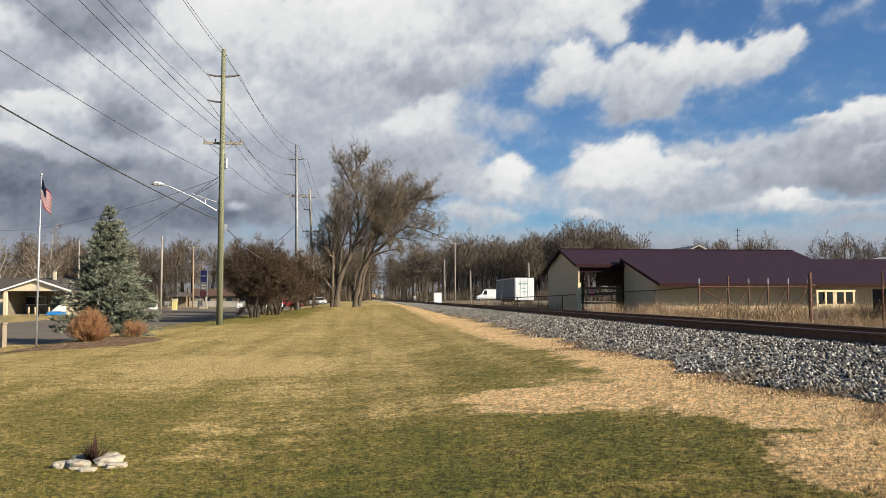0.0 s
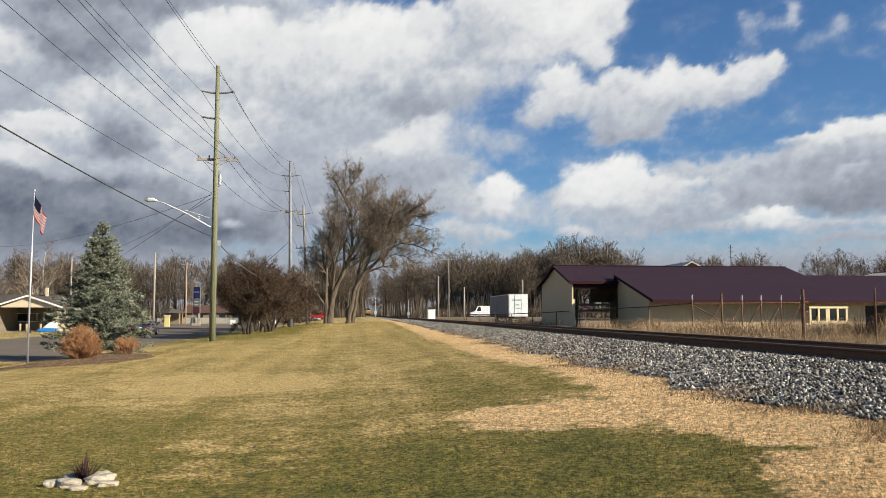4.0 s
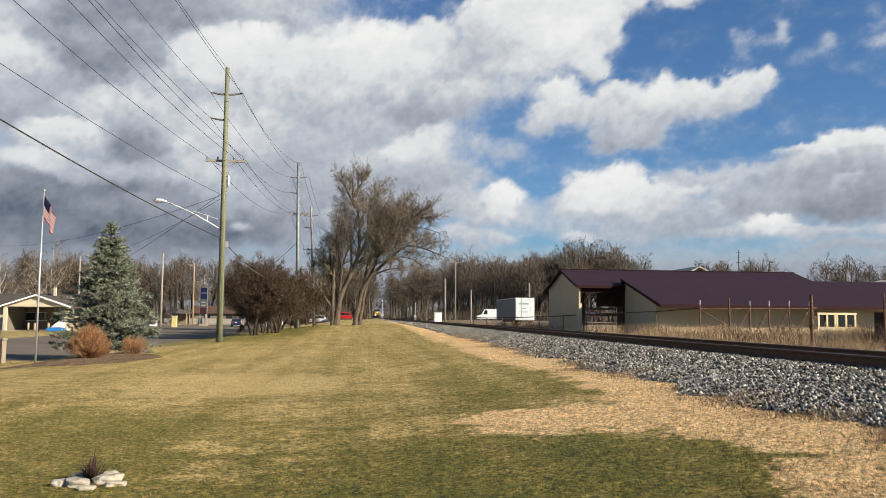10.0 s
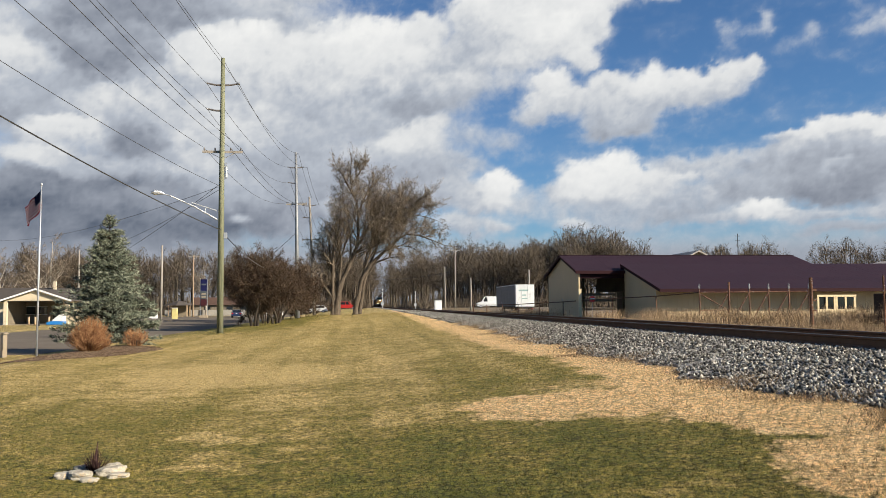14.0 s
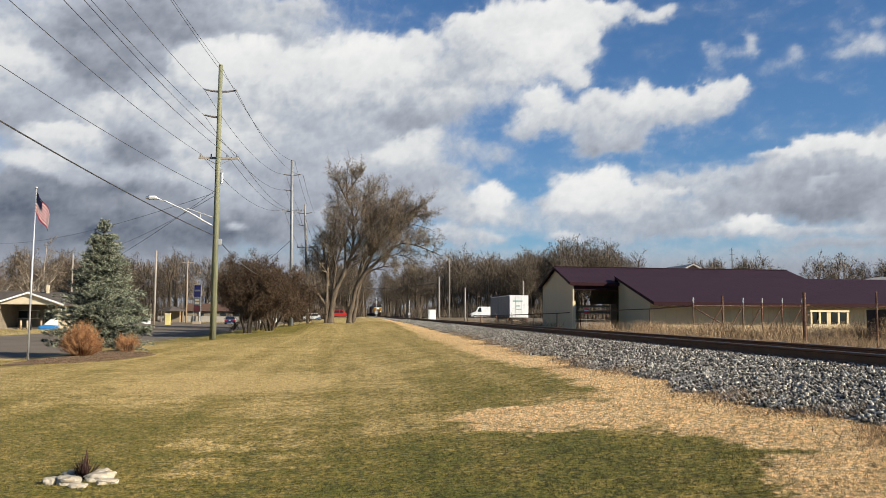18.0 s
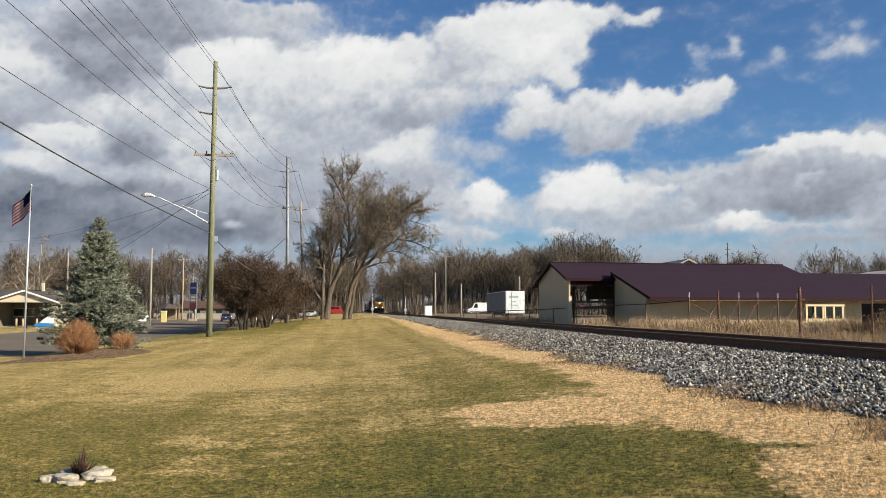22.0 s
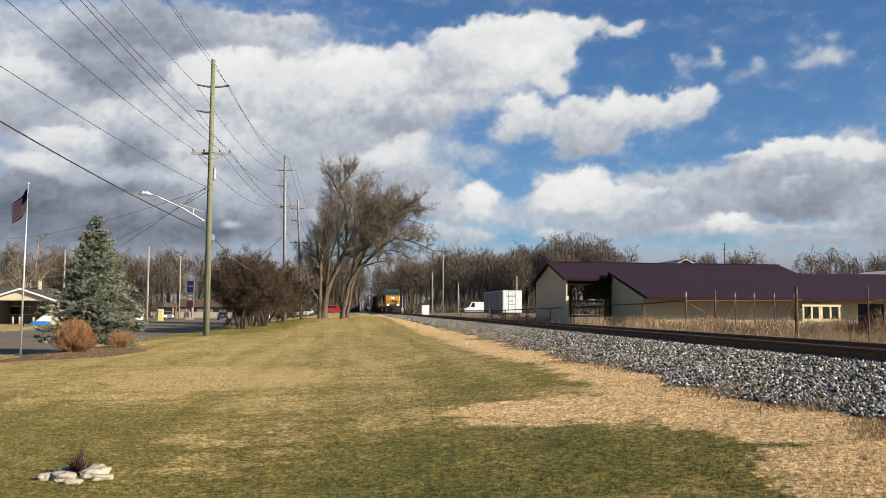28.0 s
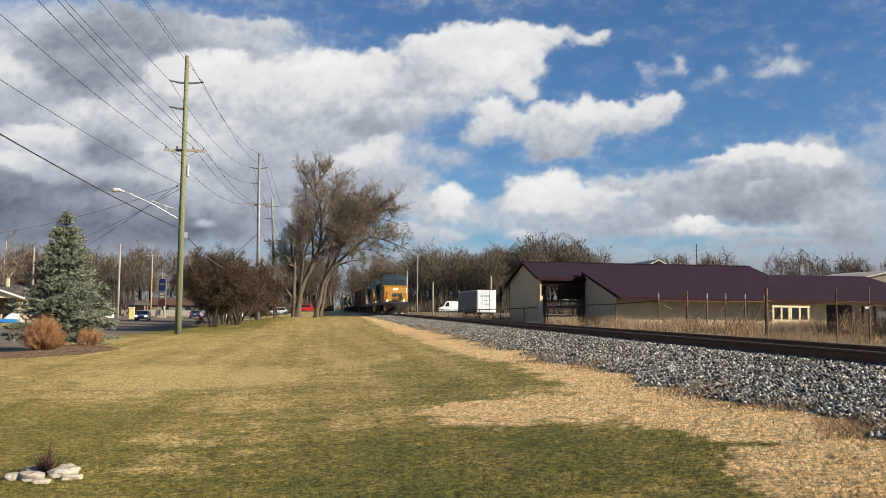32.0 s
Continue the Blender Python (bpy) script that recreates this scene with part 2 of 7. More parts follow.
def by_island(name, stops, rough=0.9, fine=30.0):
    m, nt, p = nodes_of(name)
    c = ramp(nt, island(nt), stops)
    n = noise_tex(nt, position(nt), fine, 3.0)
    link(nt, mixc(nt, 1.0, c, ramp(nt, n, [(0.2, (0.7, 0.7, 0.7)), (0.8, (1.2, 1.2, 1.2))]), "MULTIPLY"), p.inputs["Base Color"])
    p.inputs["Roughness"].default_value = rough
    p.inputs["Specular IOR Level"].default_value = 0.12
    return m


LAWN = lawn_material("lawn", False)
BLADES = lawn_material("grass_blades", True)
BALLAST = stony("ballast_bed", [(0.15, (0.07, 0.062, 0.052)), (0.5, (0.20, 0.182, 0.155)), (0.85, (0.56, 0.52, 0.45))], 17.0, 60.0)
ROCKS = by_island("crushed_stone", [(0.0, (0.036, 0.032, 0.026)), (0.4, (0.125, 0.113, 0.095)), (0.75, (0.32, 0.295, 0.25)), (1.0, (0.66, 0.62, 0.53))])
ASPHALT = surface("asphalt", (0.120, 0.098, 0.075), (0.190, 0.158, 0.122), 0.25, 30.0, 0.95, 0, 0.3, 0.01)
GRAVEL = surface("yard_gravel", (0.13, 0.105, 0.078), (0.24, 0.20, 0.15), 0.5, 14.0, 0.95)
CONCRETE = surface("concrete", (0.26, 0.21, 0.15), (0.36, 0.30, 0.22), 1.2, 25.0, 0.9)
RUST = surface("rusty_rail_steel", (0.14, 0.066, 0.036), (0.22, 0.110, 0.062), 4.0, 60.0, 0.97, 0.0, 0.2, 0.004)
RAILTOP = surface("worn_rail_head", (0.14, 0.115, 0.095), (0.21, 0.18, 0.15), 6.0, 60.0, 0.6, 0.4, 0.05, 0.002)
TIE = surface("creosoted_tie", (0.035, 0.026, 0.020), (0.085, 0.065, 0.050), 3.0, 30.0, 0.9, 0, 0.5, 0.01, (1, 8, 8))
POLEWOOD = surface("treated_pole_wood", (0.085, 0.096, 0.055), (0.27, 0.265, 0.175), 1.5, 14.0, 0.85, 0, 0.6, 0.015, (7, 7, 0.35), (0.16, 0.165, 0.10))
GREYWOOD = surface("weathered_pole_wood", (0.22, 0.19, 0.155), (0.38, 0.34, 0.29), 1.5, 20.0, 0.85, 0, 0.4, 0.01, (6, 6, 0.5))
DULLSTEEL = surface("weathered_pole_steel", (0.17, 0.175, 0.18), (0.29, 0.295, 0.30), 1.5, 30.0, 0.6, 0.4, 0.05, 0.002)
PALEBARK = surface("pale_sycamore_bark", (0.26, 0.22, 0.17), (0.50, 0.45, 0.38), 1.2, 14.0, 0.95, 0, 0.6, 0.03)
TANWOOD = surface("tan_pole_wood", (0.30, 0.21, 0.13), (0.44, 0.33, 0.22), 1.5, 20.0, 0.85, 0, 0.4, 0.01, (6, 6, 0.5))
GALV = surface("galvanised_steel", (0.42, 0.43, 0.44), (0.58, 0.59, 0.60), 3.0, 40.0, 0.45, 0.6, 0.05, 0.002)
DARKSTEEL = surface("dark_steel", (0.03, 0.03, 0.032), (0.06, 0.058, 0.056), 3.0, 40.0, 0.6, 0.4, 0.1, 0.003)
RUSTPOST = surface("rusty_post", (0.085, 0.040, 0.024), (0.17, 0.09, 0.055), 5.0, 30.0, 0.85, 0.1, 0.4, 0.004, None, (0.42, 0.40, 0.37))
WIRE = surface("line_wire", (0.035, 0.034, 0.034), (0.07, 0.07, 0.07), 3.0, 30.0, 0.6, 0.3, 0)
CERAMIC = surface("insulator", (0.10, 0.09, 0.085), (0.20, 0.18, 0.17), 5.0, 30.0, 0.3, 0, 0)
ROOFING = surface("maroon_metal_roof", (0.027, 0.0140, 0.0215), (0.037, 0.0195, 0.029), 0.5, 12.0, 0.72, 0.0, 0.05, 0.003)
FASCIA = surface("maroon_trim", (0.024, 0.008, 0.010), (0.036, 0.012, 0.014), 1.0, 12.0, 0.72, 0.0, 0.05, 0.003)
TANWALL = surface("tan_metal_siding", (0.52, 0.405, 0.235), (0.60, 0.47, 0.28), 0.6, 20.0, 0.6, 0.05, 0.05, 0.003)
NEWWOOD = surface("new_timber", (0.66, 0.52, 0.30), (0.78, 0.64, 0.41), 3.0, 30.0, 0.75, 0, 0.2, 0.003, (1, 1, 6))
BEIGE = surface("beige_siding", (0.55, 0.47, 0.33), (0.64, 0.55, 0.40), 1.0, 20.0, 0.75)
WHITE = surface("white_paint", (0.70, 0.70, 0.69), (0.82, 0.82, 0.80), 1.0, 20.0, 0.5, 0, 0.05, 0.003)
TRAILERWHITE = surface("white_trailer_panel", (0.66, 0.68, 0.67), (0.78, 0.80, 0.79), 0.4, 20.0, 0.4, 0.1, 0.05, 0.003, None, (0.5, 0.5, 0.48))
SHINGLE = surface("grey_shingle", (0.060, 0.052, 0.045), (0.105, 0.090, 0.078), 1.5, 14.0, 0.9, 0, 0.5, 0.01)
INSIDE = surface("dim_interior", (0.15, 0.125, 0.092), (0.23, 0.195, 0.145), 1.0, 10.0, 0.9)
BARK = surface("grey_bark", (0.020, 0.016, 0.012), (0.095, 0.075, 0.056), 1.2, 9.0, 0.95, 0, 1.0, 0.08, (3, 3, 0.7))
WOODBARK = surface("woodland_bark", (0.040, 0.032, 0.024), (0.130, 0.106, 0.080), 1.2, 9.0, 0.95, 0, 0.6, 0.05, (3, 3, 0.7))
WILLOWBARK = surface("furrowed_willow_bark", (0.045, 0.035, 0.026), (0.19, 0.15, 0.11), 1.2, 9.0, 0.95, 0, 1.0, 0.08, (3, 3, 0.7))
TWIG = by_island("willow_twigs", [(0.0, (0.105, 0.081, 0.058)), (0.5, (0.185, 0.146, 0.106)), (1.0, (0.31, 0.25, 0.185))])
DARKTWIG = by_island("dark_shrub_twigs", [(0.0, (0.038, 0.026, 0.017)), (0.5, (0.076, 0.051, 0.033)), (1.0, (0.140, 0.096, 0.064))])
WOODTWIG = by_island("woodland_twigs", [(0.0, (0.052, 0.041, 0.030)), (0.5, (0.112, 0.088, 0.064)), (1.0, (0.205, 0.165, 0.122))])
ORANGETWIG = by_island("orange_bush_stems", [(0.0, (0.12, 0.052, 0.022)), (0.5, (0.25, 0.122, 0.055)), (1.0, (0.41, 0.225, 0.11))])
NEEDLES = by_island("blue_spruce_needles", [(0.0, (0.018, 0.025, 0.016)), (0.5, (0.114, 0.128, 0.088)), (1.0, (0.37, 0.385, 0.285))])
WEEDS = by_island("dry_weeds", [(0.0, (0.12, 0.075, 0.042)), (0.5, (0.28, 0.19, 0.108)), (1.0, (0.52, 0.38, 0.23))])
MULCH = stony("bark_mulch", [(0.2, (0.075, 0.046, 0.028)), (0.6, (0.165, 0.105, 0.064)), (0.9, (0.33, 0.235, 0.145))], 30.0, 60.0)
LIMESTONE = surface("pale_limestone", (0.28, 0.25, 0.19), (0.48, 0.43, 0.35), 4.0, 30.0, 0.9, 0, 0.7, 0.02, None, (0.50, 0.33, 0.15))
GLASS = glassy("dark_glass")
TYRE = surface("tyre_rubber", (0.018, 0.018, 0.018), (0.035, 0.034, 0.033), 6.0, 40.0, 0.9)

# ---- mesh tools ----
class Acc:
    """Collects vertices and faces of one mesh."""

    def __init__(self):
        self.v, self.f = [], []

    def box(self, x0, y0, z0, x1, y1, z1):
        n = len(self.v)
        self.v += [(x, y, z) for z in (z0, z1) for x, y in ((x0, y0), (x1, y0), (x1, y1), (x0, y1))]
        self.f += [tuple(n + k for k in q) for q in ((3, 2, 1, 0), (4, 5, 6, 7), (0, 1, 5, 4), (1, 2, 6, 5), (2, 3, 7, 6), (3, 0, 4, 7))]
        return self

    def tube(self, pts, radii, n=6, cap=True):
        base = len(self.v)
        pts = [Vector(p) for p in pts]
        side = None
        for k, p in enumerate(pts):
            t = (pts[min(k + 1, len(pts) - 1)] - pts[max(k - 1, 0)])
            t = t.normalized() if t.length > 1e-9 else Vector((0, 0, 1))
            if side is None:
                side = t.cross(Vector((0, 0, 1)) if abs(t.z) < 0.9 else Vector((1, 0, 0))).normalized()
            else:
                side = (side - t * side.dot(t)).normalized()
            up = t.cross(side)
            r = radii[k]
            for a in range(n):
                w = 2 * math.pi * a / n
                q = p + side * (r * math.cos(w)) + up * (r * math.sin(w))
                self.v.append((q.x, q.y, q.z))
        for k in range(len(pts) - 1):
            for a in range(n):
                b = (a + 1) % n
                self.f.append((base + k * n + a, base + k * n + b, base + (k + 1) * n + b, base + (k + 1) * n + a))
        if cap:
            self.f.append(tuple(base + a for a in reversed(range(n))))
            self.f.append(tuple(base + (len(pts) - 1) * n + a for a in range(n)))
        return self

    def cyl(self, p, q, r, n=12, r2=None):
        return self.tube([p, q], [r, r if r2 is None else r2], n)

    def blade(self, p, q, w, across):
        """A thin three-cornered sliver from p to its tip q."""
        n = len(self.v)
        p, q, a = Vector(p), Vector(q), Vector(across) * (w / 2)
        self.v += [tuple(p - a), tuple(p + a), tuple(q)]
        self.f.append((n, n + 1, n + 2))
        return self

    def prism(self, outline, axis, lo, hi):
        """An outline in the plane across axis (0 x, 1 y, 2 z), drawn out from lo to hi."""
        n, k = len(self.v), len(outline)
        for d in (lo, hi):
            for a, b in outline:
                self.v.append(((d, a, b), (a, d, b), (a, b, d))[axis])
        self.f.append(tuple(range(n, n + k)))
        self.f.append(tuple(range(n + 2 * k - 1, n + k - 1, -1)))
        for a in range(k):
            b = (a + 1) % k
            self.f.append((n + a, n + k + a, n + k + b, n + b))
        return self

    def mesh(self, name, material, flat=True):
        me = bpy.data.meshes.new(name)
        me.from_pydata(self.v, [], self.f)
        me.materials.append(material)
        if not flat:
            me.polygons.foreach_set("use_smooth", [True] * len(me.polygons))
        me.update()
        return me


def fixed(me):
    """Outward normals for a closed mesh."""
    bm = bmesh.new()
    bm.from_mesh(me)
    bmesh.ops.recalc_face_normals(bm, faces=bm.faces)
    bm.to_mesh(me)
    bm.free()
    return me


def part(name, acc, material, parent, label="", smooth_it=False, bevel=0.0):
    me = fixed(acc.mesh(name, material, not smooth_it))
    if bevel:
        bm = bmesh.new()
        bm.from_mesh(me)
        bmesh.ops.bevel(bm, geom=list(bm.edges), offset=bevel, segments=2, affect="EDGES", profile=0.5)
        bm.to_mesh(me)
        bm.free()
    ob = new(name, me)
    ob.parent = parent
    if label:
        ob["label"] = label
    return ob


def thing(name, m, label, category, group="", kind=""):
    ob = new(name)
    ob.empty_display_size = 0.2
    ob.matrix_basis = m
    return tagged(ob, label, category, group, kind)


def solid(name, acc, material, label, category, group="", kind="", m=None, smooth_it=False):
    ob = new(name, fixed(acc.mesh(name, material, not smooth_it)))
    if m is not None:
        ob.matrix_basis = m
    return tagged(ob, label, category, group, kind)


def big_mesh(name, verts, faces, material):
    """A mesh from number arrays; all faces have the same number of corners."""
    me = bpy.data.meshes.new(name)
    k = faces.shape[1]
    me.vertices.add(len(verts))
    me.vertices.foreach_set("co", np.asarray(verts, dtype=np.float32).ravel())
    me.loops.add(faces.size)
    me.loops.foreach_set("vertex_index", faces.astype(np.int32).ravel())
    me.polygons.add(len(faces))
    me.polygons.foreach_set("loop_start", np.arange(0, faces.size, k, dtype=np.int32))
    me.polygons.foreach_set("loop_total", np.full(len(faces), k, dtype=np.int32))
    me.materials.append(material)
    me.update(calc_edges=True)
    return me


def step(v, lo, hi):
    t = np.clip((np.asarray(v, float) - lo) / (hi - lo), 0, 1)
    return t * t * (3 - 2 * t)


TRACK_X, RAIL_Z = 8.75, 1.06


def ground_z(x, y):
    """The lie of the land: lawn by the camera at 0, up to the ballast, down to the street, up to the level crossing far off."""
    x, y = np.asarray(x, float), np.asarray(y, float)
    z = 0.53 * step(x, -2.0, 6.2)
    lawn = 0.50 * step(y, 45, 105) * step(x, -9.5, -5.0) * (1 - step(x, 10, 16))
    z = z + lawn * (1 - 0.6 * step(x, 1.0, 5.0))
    z = z - 0.36 * (1 - step(x, -13.3, -9.8)) * 1.0
    z = z - 0.25 * step(x, 11, 17)
    z = z + step(y, 120, 185) * (0.32 * step(x, -14, -4) * (1 - step(x, 2.5, 6.0)) + 0.75 * step(x, 12, 20) * (1 - step(x, 40, 90)))
    return z


def gz(x, y):
    return float(ground_z(x, y))

# ---- clouds: one drifting sheet far off, from the horizon to over the camera ----
PUFFS = []


def puff(az, el, w, h, dense, grey):
    """A heap of cloud: where it stands in the sky and its half-size, in degrees; how dense, and how grey."""
    PUFFS.append((az, el, w, h, dense, grey))


puff(-44, 9, 14, 9, 1, 0.7)
puff(-38, 20, 12, 5, 0.9, 0.5)
puff(50, 9, 12, 6, 1, 0.45)
puff(-10, 26, 12, 3.5, 1, 0.6)
puff(12, 25, 8, 2.2, 0.9, 0.2)
puff(-26, 27, 9, 3, 0.8, 0.5)
puff(30, 26, 7, 2, 0.7, 0.2)
puff(0, 34, 16, 4, 0.9, 0.4)
puff(-12.5, 13.4, 18.03, 6.79, 1, 0.35)
puff(-18.4, 5.8, 10.65, 3.18, 1, 0.95)
puff(-5.7, 7.0, 5.98, 2.65, 1, 0.52)
puff(2.7, 8.4, 4.29, 3.47, 0.95, 0.45)
puff(-2.8, 9.4, 4.59, 1.90, 1, 0.42)
puff(-12.3, 5.3, 7.71, 1.84, 1, 0.86)
puff(-20.9, 4.9, 3.72, 2.08, 1, 0.85)
puff(0.3, 13.3, 5.06, 1.88, 1, 0.42)
puff(4.2, 13.8, 3.54, 1.89, 0.95, 0.5)
puff(0.3, 12.2, 2.34, 1.14, 0.8, 0.4)
puff(-5.8, 11.2, 4.51, 1.87, 1, 0.33)
puff(-2.9, 15.1, 5.00, 2.22, 1, 0.12)
puff(-11.7, 11.8, 3.21, 1.82, 1, 0.28)
puff(-21.8, 12.1, 2.47, 1.52, 1, 0.45)
puff(-21.3, 14.5, 2.50, 1.50, 1, 0.12)
puff(-19.0, 13.4, 2.27, 0.96, 0.9, 0.5)
puff(-16.0, 12.7, 2.71, 1.23, 1, 0.2)
puff(-19.2, 10.8, 2.90, 0.97, 1, 0.08)
puff(-20.1, 9.0, 2.85, 1.04, 1, 0.16)
puff(-16.8, 8.7, 2.66, 0.85, 0.9, 0.35)
puff(-11.7, 8.9, 3.20, 1.10, 1, 0.2)
puff(-8.7, 7.7, 2.93, 1.12, 0.9, 0.42)
puff(-9.2, 11.0, 2.93, 1.33, 1, 0.22)
puff(-21.0, 6.7, 4.04, 1.17, 1, 0.86)
puff(-14.7, 6.5, 4.44, 0.94, 0.9, 0.74)
puff(-14.5, 10.2, 1.93, 0.94, 1, 0.66)
puff(-15.0, 11.0, 1.30, 0.86, 0.9, 0.7)
puff(-12.7, 9.5, 1.20, 0.51, 0.6, 0.5)
puff(-11.3, 10.5, 1.43, 0.88, 0.8, 0.2)
puff(-16.5, 17.3, 4.07, 2.21, 1, 0.72)
puff(-13.4, 18.9, 3.54, 2.05, 1, 0.68)
puff(-17.4, 15.3, 2.33, 1.54, 1, 0.66)
puff(-14.4, 16.4, 2.44, 1.39, 1, 0.6)
puff(-9.0, 19.5, 3.71, 1.12, 1, 0.5)
puff(-6.8, 19.0, 2.64, 0.92, 0.9, 0.36)
puff(-4.1, 20.2, 2.31, 0.78, 0.85, 0.3)
puff(-11.1, 15.8, 2.53, 1.78, 1, 0.06)
puff(-9.0, 16.9, 2.77, 1.28, 1, -0.06)
puff(-6.9, 17.4, 1.43, 1.00, 1, -0.1)
puff(-8.2, 15.1, 3.71, 1.45, 1, 0.08)
puff(-5.2, 14.9, 2.66, 1.84, 1, 0.16)
puff(-3.6, 16.1, 2.31, 1.32, 1, 0.06)
puff(-0.9, 16.8, 2.34, 1.76, 1, -0.1)
puff(-2.3, 17.1, 1.40, 0.73, 0.9, -0.05)
puff(2.2, 17.3, 2.76, 1.47, 1, -0.08)
puff(4.4, 18.0, 1.51, 1.32, 1, 0.1)
puff(0.6, 15.6, 3.52, 1.49, 1, 0.06)
puff(4.2, 16.0, 2.76, 1.49, 1, 0.1)
puff(6.6, 16.0, 2.37, 1.49, 1, 0.28)
puff(6.2, 14.7, 2.37, 1.05, 0.9, 0.22)
puff(8.5, 17.3, 2.77, 1.47, 1, 0.34)
puff(7.7, 19.2, 2.38, 1.63, 1, 0.08)
puff(10.5, 19.3, 3.55, 1.80, 1, 0)
puff(13.6, 19.9, 3.51, 1.43, 1, 0)
puff(16.7, 19.9, 2.69, 0.92, 1, 0.06)
puff(20.2, 19.8, 1.35, 0.49, 0.8, 0.1)
puff(21.3, 20.0, 0.81, 0.49, 0.8, 0.08)
puff(11.7, 17.8, 2.75, 1.64, 1, 0.04)
puff(14.4, 17.6, 1.86, 1.75, 1, -0.05)
puff(15.6, 18.6, 1.54, 1.29, 1, 0.04)
puff(15.0, 16.3, 1.24, 1.03, 1, 0.05)
puff(10.1, 16.0, 1.97, 1.11, 0.95, 0.2)
puff(12.9, 16.7, 1.95, 1.25, 1, 0.08)
puff(9.7, 14.7, 1.57, 0.75, 0.6, 0.2)
puff(3.4, 11.1, 2.35, 1.30, 0.95, 0.12)
puff(2.3, 10.5, 1.95, 0.92, 0.9, 0.1)
puff(4.2, 10.0, 2.35, 1.00, 0.8, 0.3)
puff(1.1, 9.5, 2.34, 1.15, 0.9, 0.4)
puff(5.0, 12.1, 1.18, 0.61, 0.6, 0.1)
puff(9.7, 10.7, 1.64, 0.77, 0.55, 0.36)
puff(7.4, 11.3, 1.57, 0.92, 0.5, 0.3)
puff(7.0, 9.2, 1.96, 1.00, 0.6, 0.4)
puff(5.8, 7.3, 2.35, 1.55, 0.8, 0.42)
puff(11.5, 12.4, 1.40, 0.91, 0.8, 0.34)
puff(12.7, 14.3, 1.71, 1.12, 1, 0.02)
puff(13.0, 13.2, 2.13, 1.13, 1, 0.16)
puff(14.6, 13.3, 1.31, 1.05, 0.9, 0.22)
puff(16.3, 11.8, 1.68, 1.28, 1, 0.46)
puff(18.4, 11.8, 1.65, 1.12, 1, 0.42)
puff(17.1, 13.4, 2.28, 1.34, 1, 0.2)
puff(16.7, 14.4, 1.52, 0.96, 0.9, 0.12)
puff(19.2, 14.4, 1.80, 1.32, 1, 0.02)
puff(19.7, 13.1, 2.23, 1.03, 1, 0.26)
puff(21.9, 13.5, 2.19, 1.24, 1, 0.2)
puff(21.6, 14.5, 1.47, 0.80, 0.9, 0.06)
puff(23.7, 14.2, 1.72, 1.08, 1, 0.12)
puff(25.4, 14.5, 1.20, 0.96, 1, 0.06)
puff(24.4, 13.4, 1.42, 0.50, 0.8, 0.28)
puff(24.1, 17.1, 0.79, 0.70, 0.45, 0.1)
puff(24.4, 16.1, 0.64, 0.71, 0.3, 0.15)
puff(26.5, 17.3, 0.63, 0.83, 0.52, 0.08)
puff(25.6, 16.9, 0.99, 0.42, 0.35, 0.12)
puff(29.1, 16.2, 0.87, 0.75, 0.5, 0.1)
puff(27.8, 15.7, 1.16, 0.49, 0.3, 0.2)
puff(33.7, 16.6, 1.43, 0.98, 0.62, 0.12)
puff(32.3, 16.2, 0.83, 0.53, 0.4, 0.15)
puff(32.0, 17.9, 0.45, 0.53, 0.25, 0.2)
puff(34.2, 18.0, 0.74, 0.52, 0.4, 0.15)
puff(11.7, 6.2, 1.93, 0.77, 0.3, 0.3)
puff(14.0, 6.5, 2.68, 1.15, 0.5, 0.36)
puff(17.8, 5.9, 3.37, 1.37, 0.7, 0.42)
puff(21.8, 6.3, 3.97, 1.49, 0.8, 0.48)
puff(21.1, 8.8, 2.19, 0.97, 0.75, 0.34)
puff(23.7, 8.7, 2.14, 1.03, 0.75, 0.36)
puff(26.1, 9.1, 2.08, 0.80, 0.65, 0.3)
puff(28.8, 8.3, 3.66, 2.00, 1, 0.56)
puff(32.4, 8.4, 2.83, 2.22, 1, 0.6)
puff(30.8, 7.1, 4.19, 1.41, 1, 0.68)
puff(34.9, 8.6, 2.71, 3.04, 1, 0.5)
puff(35.7, 5.8, 2.66, 2.02, 1, 0.5)
puff(25.4, 7.3, 2.78, 1.10, 0.95, 0.52)
puff(27.0, 10.4, 1.16, 0.25, 0.55, 0)
puff(28.9, 10.3, 1.20, 0.50, 0.9, 0.08)
puff(30.4, 10.6, 1.31, 0.63, 1, 0)
puff(32.1, 10.7, 1.40, 0.62, 1, -0.08)
puff(33.9, 10.5, 1.35, 0.68, 1, -0.02)
puff(35.2, 10.2, 1.50, 0.81, 1, 0)
puff(31.2, 9.5, 2.57, 0.56, 0.9, 0.36)
puff(33.4, 9.2, 1.86, 0.62, 0.9, 0.4)
puff(30.1, 8.3, 0.91, 0.56, 0.8, 0.3)
puff(31.1, 8.5, 0.64, 0.42, 0.6, 0.28)
puff(28.2, 9.6, 1.14, 0.43, 0.7, 0.2)
puff(21.1, 8.1, 0.88, 0.30, 0.8, 0.05)
puff(22.0, 8.3, 0.72, 0.26, 0.7, 0.08)
puff(23.3, 8.2, 0.79, 0.33, 0.6, 0.3)
puff(26.4, 6.1, 1.51, 0.65, 1, -0.06)
puff(25.4, 5.9, 1.18, 0.37, 0.9, 0.1)
puff(27.6, 5.7, 1.01, 0.36, 0.9, 0.14)
puff(23.1, 7.1, 0.71, 0.52, 0.6, 0.2)
puff(29.7, 5.4, 2.29, 0.43, 0.8, 0.34)
puff(33.3, 5.5, 1.85, 0.48, 0.8, 0.34)
